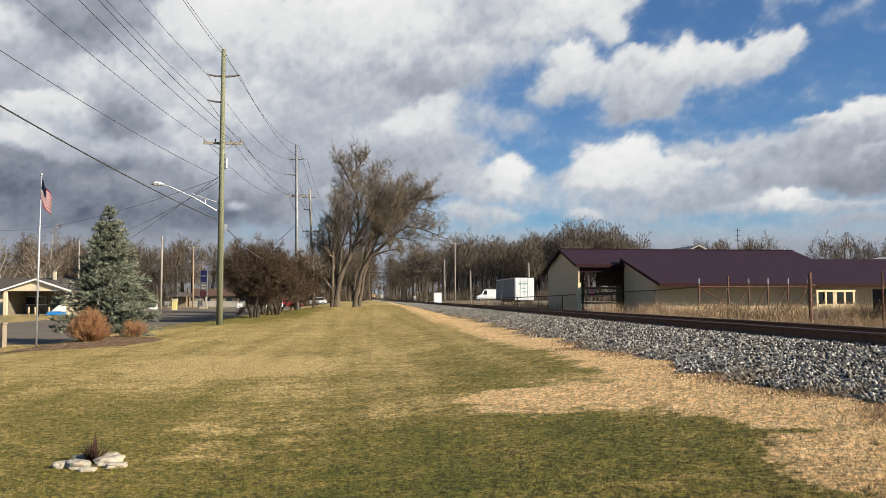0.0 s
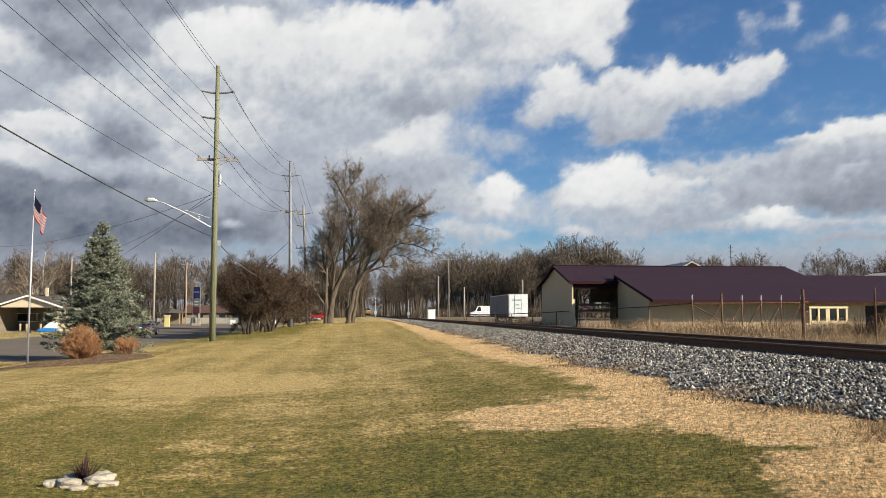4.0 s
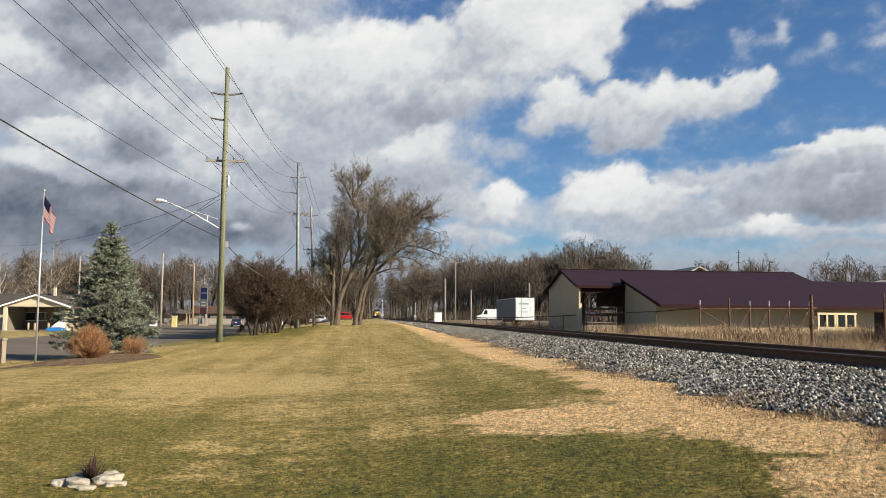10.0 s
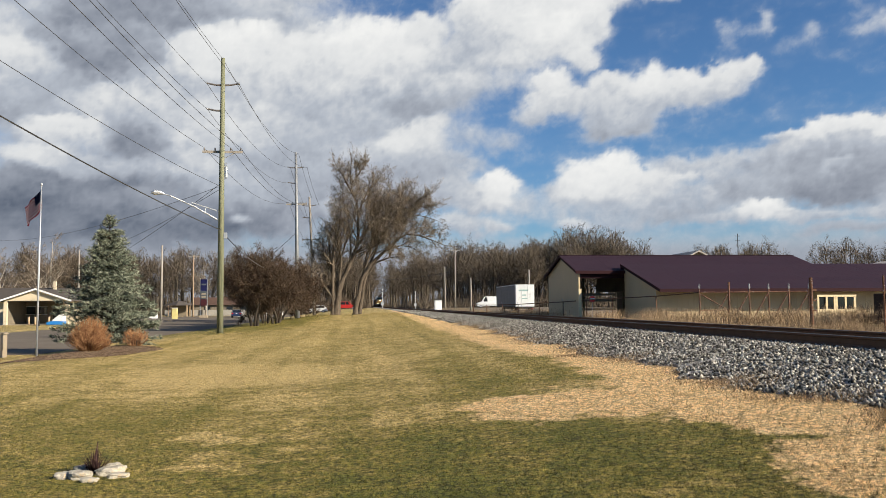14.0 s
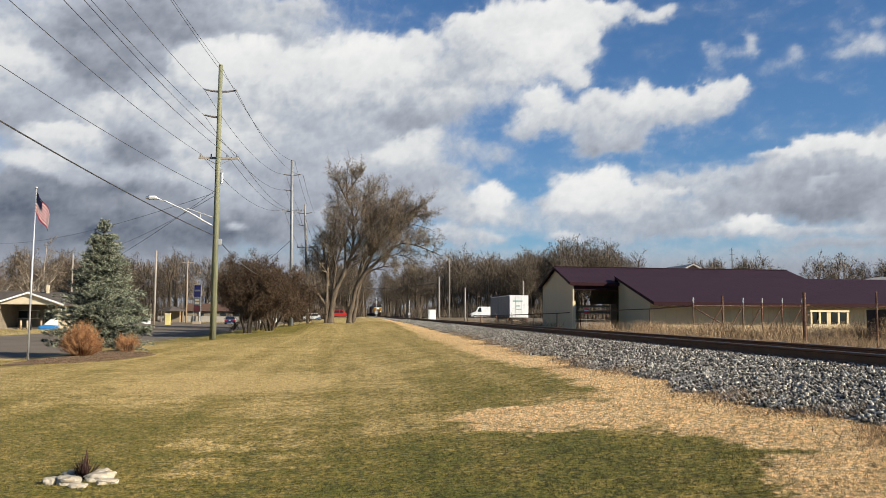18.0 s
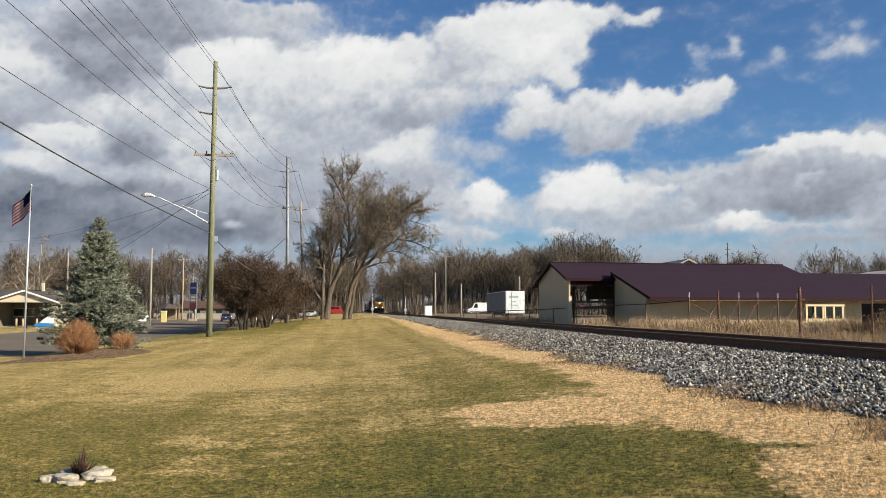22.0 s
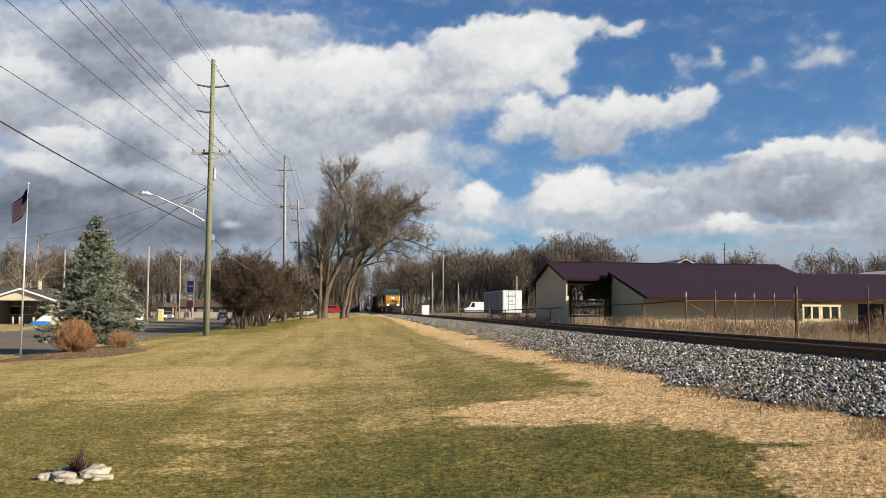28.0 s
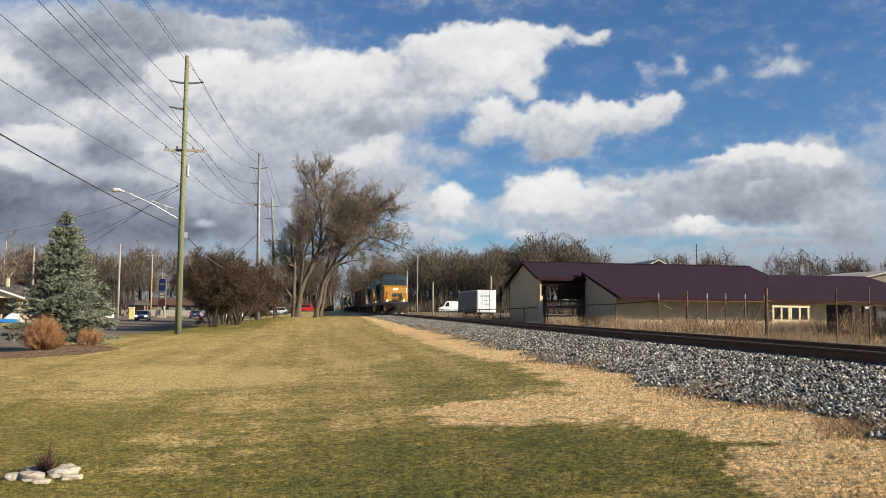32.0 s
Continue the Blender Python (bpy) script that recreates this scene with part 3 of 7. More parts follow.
puff(23.6, 5.5, 2.13, 0.37, 0.8, 0.36)
puff(31.3, 4.6, 3.82, 0.42, 0.8, 0.5)
puff(13.6, 7.6, 1.69, 1.07, 0.85, 0.26)
puff(19.6, 7.7, 1.48, 1.05, 0.9, 0.16)
puff(16.7, 7.5, 2.64, 0.99, 0.95, 0.2)
puff(18.3, 8.2, 1.27, 1.06, 1, 0.02)
puff(14.8, 8.5, 1.53, 1.22, 1, -0.1)
puff(16.6, 8.9, 1.82, 1.21, 1, -0.16)
puff(15.7, 7.8, 1.75, 0.84, 0.9, 0.02)
puff(14.4, 5.4, 1.53, 0.54, 0.8, 0.2)
puff(7.8, 6.7, 1.95, 1.32, 0.85, 0.34)
puff(10.9, 6.9, 1.32, 1.00, 0.6, 0.3)
puff(9.3, 7.7, 1.09, 1.16, 1, -0.1)
puff(8.9, 6.8, 1.48, 0.85, 0.9, 0.08)
puff(6.6, 5.3, 1.95, 0.62, 0.8, 0.3)
puff(9.3, 5.3, 1.56, 0.47, 0.8, 0.24)
puff(-8.3, 5.7, 0.66, 0.34, 0.7, 0.15)
puff(-2.3, 6.7, 0.92, 0.54, 0.7, 0.25)

CLOUD_H, CLOUD_FAR = 560.0, 4200.0


def fbm(x, y, scale, octaves, seed, rough=0.5):
    """Smooth layered noise about 0, from -1 to 1."""
    total, amp, norm = np.zeros_like(x), 1.0, 0.0
    for o in range(octaves):
        g = np.random.default_rng(seed * 31 + o).uniform(-1, 1, (128, 128))
        u, w = x / scale + 37.3 * o + 400, y / scale + 17.9 * o + 400
        iu, iw = np.floor(u).astype(int), np.floor(w).astype(int)
        fu, fw = u - iu, w - iw
        fu, fw = fu ** 3 * (fu * (6 * fu - 15) + 10), fw ** 3 * (fw * (6 * fw - 15) + 10)
        q = [g[(iu + da) % 128, (iw + db) % 128] for da in (0, 1) for db in (0, 1)]
        total += amp * ((q[0] * (1 - fw) + q[1] * fw) * (1 - fu) + (q[2] * (1 - fw) + q[3] * fw) * fu)
        norm += amp
        amp, scale = amp * rough, scale * 0.5
    return total / norm


ca = np.unique(np.r_[np.linspace(-62, -31, 16), np.linspace(-31, 41, 430), np.linspace(41, 62, 10)])
ce = np.unique(np.r_[np.linspace(-1.0, 3.0, 10), np.linspace(3.0, 26.0, 150), np.linspace(26, 48, 14)])
A, E = np.meshgrid(ca, ce)
dist = 1 / np.sqrt((np.tan(np.radians(np.maximum(E, 0))) / CLOUD_H) ** 2 + CLOUD_FAR ** -2)
cv = np.column_stack([(dist * np.sin(np.radians(A))).ravel(), (dist * np.cos(np.radians(A))).ravel(), (dist * np.tan(np.radians(E)) + 1.6).ravel()])
i = (np.arange(len(ce) - 1)[:, None] * len(ca) + np.arange(len(ca) - 1)[None]).ravel()
cloud_me = big_mesh("clouds", cv, np.column_stack([i, i + 1, i + len(ca) + 1, i + len(ca)]), None)
cloud_me.materials.clear()
# heaps far to near, with billowing rims: sharp white tops over soft grey bases
flow = [fbm(A, E * 1.25, 2.6, 5, s, 0.56) for s in (1, 2)]
curl = [np.abs(fbm(A, E * 1.2, 1.1, 4, s, 0.55)) - 0.25 for s in (3, 4)]
lump, fine = fbm(A, E * 1.3, 1.7, 5, 5, 0.55), np.abs(fbm(A, E * 1.2, 0.9, 4, 6, 0.6))
thin = fbm(A * 0.55, E * 1.2, 1.0, 4, 7, 0.62)
cover, grey = np.clip(0.04 + 0.28 * thin + 0.12 * (1 - step(E, 7, 16)), 0, 1), np.full_like(A, 0.12)
for az, el, w, h, dense, tone in PUFFS:
    near = (np.abs(A - az) < 1.7 * w + 1.4) & (np.abs(E - el) < 1.7 * h + 1.4)
    k = min(1.0, 0.35 + 0.32 * min(w, h))
    u = (A[near] - az + k * (1.15 * flow[0][near] + 0.9 * curl[0][near])) / w
    q = (E[near] - el + k * (0.95 * flow[1][near] + 0.9 * curl[1][near])) / h
    r = np.sqrt(u * u + q * q)
    soft = 0.46 - 0.16 * np.clip(q, -1, 1) + 0.3 * (1 - dense)
    a = dense * step(1.34 + 0.3 * (dense - 1) * thin[near] - r, 0, 2 * soft)
    a = np.maximum(a, 0.28 * dense * step(1.6 - r, 0, 0.9))
    shade = 0.34 + 1.10 * (tone - 0.38) - 0.20 * np.clip(q, -1.2, 1.2) + 0.18 * lump[near] * (0.4 + min(w, h) / 4) + 0.20 * (fine[near] - 0.25)
    cover[near] = 1 - (1 - cover[near]) * (1 - a)
    grey[near] = grey[near] * (1 - a) + shade * a
haze = 1 - step(E, 2.6, 5.6)
cover, grey = 1 - (1 - cover) * (1 - haze), grey * (1 - haze) + 0.56 * haze
for key, field in (("cover", cover), ("grey", grey), ("azimuth", A), ("height", E)):
    cloud_me.attributes.new(key, "FLOAT", "POINT").data.foreach_set("value", field.astype(np.float32).ravel())


def cloud_material():
    m = bpy.data.materials.new("clouds")
    m.use_nodes = True
    nt = m.node_tree
    nt.nodes.clear()

    def attr(name):
        a = nt.nodes.new("ShaderNodeAttribute")
        a.attribute_name = name
        return a.outputs["Fac"]

    c = nt.nodes.new("ShaderNodeCombineXYZ")
    link(nt, attr("azimuth"), c.inputs[0])
    link(nt, attr("height"), c.inputs[1])
    n1 = mth(nt, "SUBTRACT", noise_tex(nt, c.outputs[0], 1.3, 7.0, 0.62, 0.4), 0.5)
    ragged = mth(nt, "MULTIPLY", n1, 0.42)
    alpha = smooth(nt, mth(nt, "ADD", attr("cover"), ragged), 0.0, 0.98)
    alpha = mth(nt, "MAXIMUM", alpha, mth(nt, "MULTIPLY", attr("cover"), 0.35))
    tone = mth(nt, "SUBTRACT", attr("grey"), mth(nt, "MULTIPLY", n1, 0.17))
    tone = mth(nt, "DIVIDE", mth(nt, "ADD", tone, 0.45), 1.5, clamp=True)
    colour = ramp(nt, tone, [(0.0, (0.93, 0.93, 0.91)), (0.3, (0.735, 0.75, 0.76)), (0.5, (0.465, 0.505, 0.57)), (0.7, (0.31, 0.340, 0.400)), (1.0, (0.10, 0.125, 0.175))])
    em = nt.nodes.new("ShaderNodeEmission")
    link(nt, colour, em.inputs["Color"])
    em.inputs["Strength"].default_value = 0.62
    tr = nt.nodes.new("ShaderNodeBsdfTransparent")
    mx = nt.nodes.new("ShaderNodeMixShader")
    link(nt, alpha, mx.inputs[0])
    link(nt, tr.outputs[0], mx.inputs[1])
    link(nt, em.outputs[0], mx.inputs[2])
    out = nt.nodes.new("ShaderNodeOutputMaterial")
    link(nt, mx.outputs[0], out.inputs["Surface"])
    return m


cloud_me.materials.append(cloud_material())
clouds = tagged(new("backdrop_clouds", cloud_me), "broken white and grey cumulus clouds over blue sky", "clouds", kind="structure")

# ---- the land ----
def sheet(name, xs, ys, material, lift=0.0, height=ground_z):
    gx, gy = np.meshgrid(np.asarray(xs, float), np.asarray(ys, float))
    v = np.column_stack([gx.ravel(), gy.ravel(), (height(gx, gy) + lift).ravel()])
    nx, ny = len(xs), len(ys)
    i = (np.arange(ny - 1)[:, None] * nx + np.arange(nx - 1)[None]).ravel()
    f = np.column_stack([i, i + 1, i + nx + 1, i + nx])
    me = big_mesh(name, v, f, material)
    me.polygons.foreach_set("use_smooth", [True] * len(me.polygons))
    return new(name, me)


xs = np.unique(np.r_[np.linspace(-3500, -120, 18), np.linspace(-120, -30, 20), np.linspace(-30, 30, 130), np.linspace(30, 120, 20), np.linspace(120, 3500, 18)])
ys = np.unique(np.r_[np.linspace(-1500, -60, 12), np.linspace(-60, 0, 13), np.linspace(0, 60, 90), np.linspace(60, 240, 80), np.linspace(240, 4200, 25)])
tagged(sheet("ground", xs, ys, LAWN), "winter lawn, half green and half straw", "ground", kind="structure")

# the street runs beside the lawn and is crossed far off
road = sheet("road", np.linspace(-28.0, -13.6, 12), np.r_[np.linspace(-60, 240, 80), 1200], ASPHALT, 0.012)
tagged(road, "worn grey asphalt street beside the lawn", "road", kind="structure")
side_road = sheet("road", np.linspace(-120, 90, 70), np.linspace(186, 195, 4), ASPHALT, 0.02)
tagged(side_road, "asphalt road over the level crossing", "road", kind="structure")
verge = sheet("ground", np.linspace(-15.4, -13.5, 4), np.linspace(15, 36.4, 12), LAWN, 0.022)
tagged(verge, "corner of mown lawn beside the street", "lawn", kind="structure")
lot = sheet("pavement", np.linspace(-75, -28.3, 10), np.linspace(112, 178, 8), ASPHALT, 0.010)
tagged(lot, "asphalt forecourt beside the street", "pavement", kind="structure")
yard = sheet("pavement", np.linspace(22, 70, 12), np.linspace(50, 185, 14), GRAVEL, 0.010)
tagged(yard, "dry gravel yard round the open shed", "yard", kind="structure")


def toe(y):
    """Edge of the ballast on the lawn side."""
    return 5.02 + 0.20 * np.sin(y * 0.93 + 0.4) + 0.16 * np.sin(y * 2.3 + 1) + 0.10 * np.sin(y * 4.1 + 2 * np.sin(y)) + 0.06 * np.sin(y * 9.7) + 0.55 * step(y, 22, 42)


def ballast_z(u, y):
    """Height across the ballast: u is 0 at the toe, 1 at the far toe."""
    x = toe(y) + u * (2 * TRACK_X - 6.6 - toe(y))
    g = ground_z(x, y)
    top = RAIL_Z - 0.20
    rise = np.minimum(np.clip((x - toe(y)) / (7.25 - toe(y)), 0, 1), 1 - step(x, 10.2, 11.3))
    return x, g + (top - g) * rise - 0.03 * (rise < 0.02)


by = np.unique(np.r_[np.linspace(-40, 60, 160), np.linspace(60, 260, 60), np.linspace(260, 1100, 30)])
bu = np.linspace(0, 1, 26)
U, Y = np.meshgrid(bu, by)
X, Z = ballast_z(U, Y)
i = (np.arange(len(by) - 1)[:, None] * len(bu) + np.arange(len(bu) - 1)[None]).ravel()
bed = new("track_bed", big_mesh("track_bed", np.column_stack([X.ravel(), Y.ravel(), Z.ravel()]), np.column_stack([i, i + 1, i + len(bu) + 1, i + len(bu)]), BALLAST))
tagged(bed, "grey crushed stone bed of the railway track", "track bed", kind="structure")

# loose stones of the ballast
rng = np.random.default_rng(4)


def scatter_rocks(x, y, z, size, rng):
    """Angular eight-sided stones, each one turned and squashed."""
    n = len(x)
    octa = np.array([(1, 0, 0), (-1, 0, 0), (0, 1, 0), (0, -1, 0), (0, 0, 1), (0, 0, -1)], float)
    tri = np.array([(0, 2, 4), (2, 1, 4), (1, 3, 4), (3, 0, 4), (2, 0, 5), (1, 2, 5), (3, 1, 5), (0, 3, 5)])
    shape = octa[None] * (size[:, None, None] * rng.uniform(0.6, 1.3, (n, 6, 1)))
    shape += rng.normal(0, 0.22, (n, 6, 3)) * size[:, None, None]
    a = rng.uniform(0, 6.283, n)
    b = rng.uniform(-0.8, 0.8, n)
    ca, sa_, cb, sb = np.cos(a), np.sin(a), np.cos(b), np.sin(b)
    X1 = shape[..., 0] * cb[:, None] + shape[..., 2] * sb[:, None]
    Z1 = -shape[..., 0] * sb[:, None] + shape[..., 2] * cb[:, None]
    X2 = X1 * ca[:, None] - shape[..., 1] * sa_[:, None]
    Y2 = X1 * sa_[:, None] + shape[..., 1] * ca[:, None]
    v = np.stack([X2 + x[:, None], Y2 + y[:, None], Z1 + z[:, None]], -1).reshape(-1, 3)
    f = (np.arange(n)[:, None, None] * 6 + tri[None]).reshape(-1, 3)
    return v, f


ry = 6.5 + 120 * rng.random(52000) ** 2.3
ru = rng.random(52000) ** 1.15
ux = toe(ry) - 0.12 + ru * (7.93 - toe(ry) + 0.12)
rz = ballast_z((ux - toe(ry)) / (2 * TRACK_X - 6.6 - toe(ry)), ry)[1]
keep = (ux > toe(ry) + np.abs(rng.normal(0.0, 0.28, len(ux))) - 0.12)
v, f = scatter_rocks(ux[keep], ry[keep], rz[keep] + 0.012, rng.uniform(0.013, 0.031, keep.sum()) * (1 + 0.012 * ry[keep]), rng)
stones = new("ballast_stones", big_mesh("ballast_stones", v, f, ROCKS))
tagged(stones, "loose grey and white crushed stones on the shoulder", "ballast", kind="stuff")

# ---- the track ----
track = thing("railway_track", pose(TRACK_X, 0, 0), "single railway track with rusty rails on dark wooden ties", "railway track", kind="structure")
foot = [(-0.07, 0.0), (0.07, 0.0), (0.07, 0.012), (0.012, 0.035), (0.010, 0.125), (0.036, 0.140), (0.036, 0.168), (-0.036, 0.168), (-0.036, 0.140), (-0.010, 0.125), (-0.012, 0.035), (-0.07, 0.012)]
head = [(-0.030, 0.1685), (0.030, 0.1685), (0.022, 0.178), (-0.022, 0.178)]
for s in (-0.7525, 0.7525):
    rail = part("rail", Acc().prism([(s + a, RAIL_Z - 0.178 + b) for a, b in foot], 1, -40, 1100), RUST, track, "brown rusty rail")
    part("rail_head", Acc().prism([(s + a, RAIL_Z - 0.178 + b) for a, b in head], 1, -40, 1100), RAILTOP, rail, "worn bright running surface")
tie_mesh = fixed(Acc().box(-1.3, -0.115, RAIL_Z - 0.40, 1.3, 0.115, RAIL_Z - 0.176).mesh("tie", TIE))
plate_mesh = fixed(Acc().box(-0.19, -0.09, RAIL_Z - 0.174, 0.19, 0.09, RAIL_Z - 0.160).mesh("tie_plate", RUST))
for k in range(150):
    t = new("tie", tie_mesh)
    t.parent, t.location = track, (random.uniform(-0.04, 0.04), 4 + k * 0.53, random.uniform(-0.012, 0.0))
    if k < 60:
        for s in (-0.7525, 0.7525):
            q = new("tie_plate", plate_mesh)
            q.parent, q.location = t, (s, 0, 0)
rest = Acc()
for k in range(500):
    y = 84 + k * 0.53
    rest.box(-1.3, y - 0.115, RAIL_Z - 0.36, 1.3, y + 0.115, RAIL_Z - 0.174)
tagged(part("far_ties", rest, TIE, track), kind="stuff")

# ---- dry fringe where the lawn meets the stones ----
nf = 34000
fy = 5.5 + 45 * rng.random(nf) ** 1.7
fx = toe(fy) + rng.normal(0.06, 0.26, nf) + 0.12 * np.sin(fy * 3.1)
fl = rng.uniform(0.03, 0.10, nf) * (0.4 + 0.6 * (np.sin(fy * 2.2 + 3 * np.sin(fy * 0.7)) > -0.2))
fa, fw = rng.uniform(0, 6.283, nf), rng.uniform(0.002, 0.006, nf)
fb = np.column_stack([fx, fy, np.maximum(ground_z(fx, fy), ballast_z((fx - toe(fy)) / (2 * TRACK_X - 6.6 - toe(fy)), fy)[1]) - 0.01])
fs = np.column_stack([np.cos(fa) * fw, np.sin(fa) * fw, np.zeros(nf)])
v = np.stack([fb - fs, fb + fs, fb + np.column_stack([rng.normal(0, 0.7, (nf, 2)) * fl[:, None], fl])], 1).reshape(-1, 3)
tagged(new("grass_fringe", big_mesh("grass_fringe", v, np.arange(3 * nf).reshape(-1, 3), WEEDS)), "dry brown grass creeping into the ballast", "grass", kind="stuff")

# ---- grass blades on the lawn ----
n = 620000
gy = 4.2 + 104 * rng.random(n) ** 3.0
gx = rng.uniform(-1, 1, n) * (1.0 + np.minimum(gy * 0.50, 9.0)) + np.minimum(gy * 0.09, 0.5)
keep = (gx < toe(gy) + rng.normal(-0.02, 0.22, n)) & (gx > -13)
gx, gy = gx[keep], gy[keep]
n = len(gx)
tuft = 0.55 + 0.9 * (0.5 + 0.25 * np.sin(gx * 61 + 3 * np.sin(gy * 17)) + 0.25 * np.sin(gy * 53 + 3 * np.sin(gx * 23))) ** 1.5
long = rng.uniform(0.009, 0.032, n) * tuft * (1 + 0.2 * (gx > 3.2)) * (1 + gy / 120)
lean = rng.normal(0, 0.8, (n, 2)) * long[:, None]
wide = rng.uniform(0.0014, 0.0036, n) * (1.0 + np.minimum(gy / 20, 1.6))
ang = rng.uniform(0, 6.283, n)
base = np.column_stack([gx, gy, ground_z(gx, gy) - 0.004])
acr = np.column_stack([np.cos(ang) * wide, np.sin(ang) * wide, np.zeros(n)])
tip = base + np.column_stack([lean, long])
v = np.stack([base - acr, base + acr, tip], 1).reshape(-1, 3)
grass = new("grass", big_mesh("grass", v, np.arange(3 * n).reshape(-1, 3), BLADES))
tagged(grass, "short mown grass, green and straw coloured", "grass", kind="stuff")

# ---- trees and shrubs ----
def limb(acc, rng, p, d, length, r0, r1, segs, wob, rise, n):
    """A crooked tapering limb; returns its points."""
    pts, rad = [Vector(p)], [r0]
    d = Vector(d).normalized()
    for k in range(segs):
        d = (d + Vector((rng.gauss(0, wob), rng.gauss(0, wob), rng.gauss(0, wob) + rise))).normalized()
        pts.append(pts[-1] + d * (length / segs))
        rad.append(r0 + (r1 - r0) * (k + 1) / segs)
    acc.tube(pts, rad, n, cap=False)
    return pts, rad, d


def grow(wood, twigs, rng, p, d, length, r, level, o):
    """o: per level a dict of segs, kids, spread, ratio, wob, rise, start; flat levels are twigs, thin slivers."""
    s = o[level]
    acc = twigs if level >= s.get("twig_from", 2) else wood
    if "wide" in s:
        d = (Vector(d).normalized() + Vector((rng.gauss(0, s["wob"]), rng.gauss(0, s["wob"]), rng.gauss(0, s["wob"]) + s["rise"]))).normalized()
        pts = [Vector(p), Vector(p) + d * length]
        rad, segs = [r, r], 1
        acc.blade(pts[0], pts[1], s["wide"] * rng.uniform(0.6, 1.3), d.cross(Vector((rng.gauss(0, 1), rng.gauss(0, 1), rng.gauss(0, 1)))).normalized())
    else:
        segs = s["segs"]
        pts, rad, _ = limb(acc, rng, p, d, length, r, r * s.get("tip", 0.45), segs, s["wob"], s["rise"], (8, 5, 3, 3, 3, 3)[level])
    kids = s.get("kids", 0)
    for k in range(kids):
        a = s["start"] + (1 - s["start"]) * (k + rng.random()) / kids
        j = min(int(a * segs), segs - 1)
        q = pts[j].lerp(pts[j + 1], a * segs - j)
        along = (pts[j + 1] - pts[j]).normalized()
        side = along.orthogonal()
        side.rotate(Matrix.Rotation(rng.uniform(0, 6.283), 3, along))
        w = radians(s["spread"] * rng.uniform(0.6, 1.3))
        d2 = along * math.cos(w) + side * math.sin(w)
        grow(wood, twigs, rng, q, d2, length * s["ratio"] * rng.uniform(0.7, 1.25) * (1.15 - s.get("taper", 0.5) * a), rad[j] * s.get("thin", 0.62), level + 1, o)
    if kids and s.get("lead", True):
        grow(wood, twigs, rng, pts[-1], pts[-1] - pts[-2], length * s["ratio"], rad[-1], level + 1, o)


def tree_parts(name, m, wood, twigs, bark, twig, label, category, group=""):
    t = thing(name, m, label, category, group)
    part("trunk", wood, bark, t, smooth_it=True)
    part("crown", twigs, twig, t)
    return t


# the great bare willow: a clump of stems that lean towards the track
rw = random.Random(11)
wood, twigs = Acc(), Acc()
WILLOW = [dict(),
          dict(segs=5, kids=7, spread=40, ratio=0.60, wob=0.12, rise=0.06, start=0.18, tip=0.35, thin=0.55),
          dict(segs=4, kids=6, spread=36, ratio=0.70, wob=0.12, rise=0.03, start=0.15, tip=0.3, thin=0.6),
          dict(kids=6, spread=34, ratio=0.85, wob=0.13, rise=0.02, start=0.05, lead=False, wide=0.020),
          dict(wob=0.2, rise=0.0, wide=0.014)]


def bough(r0, r1, deep, start, kids, size, *way):
    """A gnarled limb through a few (x, z) places, drawn towards y = deep at its tip, with branches past start."""
    pts = []
    for k in range(len(way) - 1):
        (x0, z0), (x1, z1) = way[k], way[k + 1]
        n = max(2, int(math.hypot(x1 - x0, z1 - z0) / 0.8))
        for j in range(n):
            u = (k + j / n) / (len(way) - 1)
            pts.append(Vector((x0 + (x1 - x0) * j / n + rw.gauss(0, 0.07), deep * u ** 1.3 + rw.gauss(0, 0.10), z0 + (z1 - z0) * j / n)))
    pts.append(Vector((way[-1][0], deep, way[-1][1])))
    for k in range(1, len(pts) - 1):
        pts[k] = pts[k] * 0.5 + (pts[k - 1] + pts[k + 1]) * 0.25
    m = len(pts) - 1
    rad = [r0 + (r1 - r0) * (k / m) ** 0.8 for k in range(m + 1)]
    rad = [q * rw.uniform(0.88, 1.15) for q in rad]
    if way[0][1] < 0.5:
        rad[0] *= 1.45
    first = len(wood.v)
    wood.tube(pts, rad, 9, cap=False)
    for k in range(first, len(wood.v)):
        q = 0.14 * rad[(k - first) // 9]
        wood.v[k] = tuple(c + rw.gauss(0, q) for c in wood.v[k])
    kids = int(kids * 1.3)
    for k in range(kids):
        a = start + (1 - start) * (k + rw.random()) / kids
        j = min(int(a * m), m - 1)
        along = (pts[j + 1] - pts[j]).normalized()
        side = along.orthogonal()
        side.rotate(Matrix.Rotation(rw.uniform(0, 6.283), 3, along))
        w = radians(rw.uniform(28, 62))
        d = along * math.cos(w) + side * math.sin(w) + Vector((0, 0, 0.25))
        grow(wood, twigs, rw, pts[j], d, size * rw.uniform(0.7, 1.25) * (1.15 - 0.45 * a), min(rad[j] * 0.7, 0.17), 1, WILLOW)
    grow(wood, twigs, rw, pts[-1], pts[-1] - pts[-2], size * 0.8, r1, 1, WILLOW)


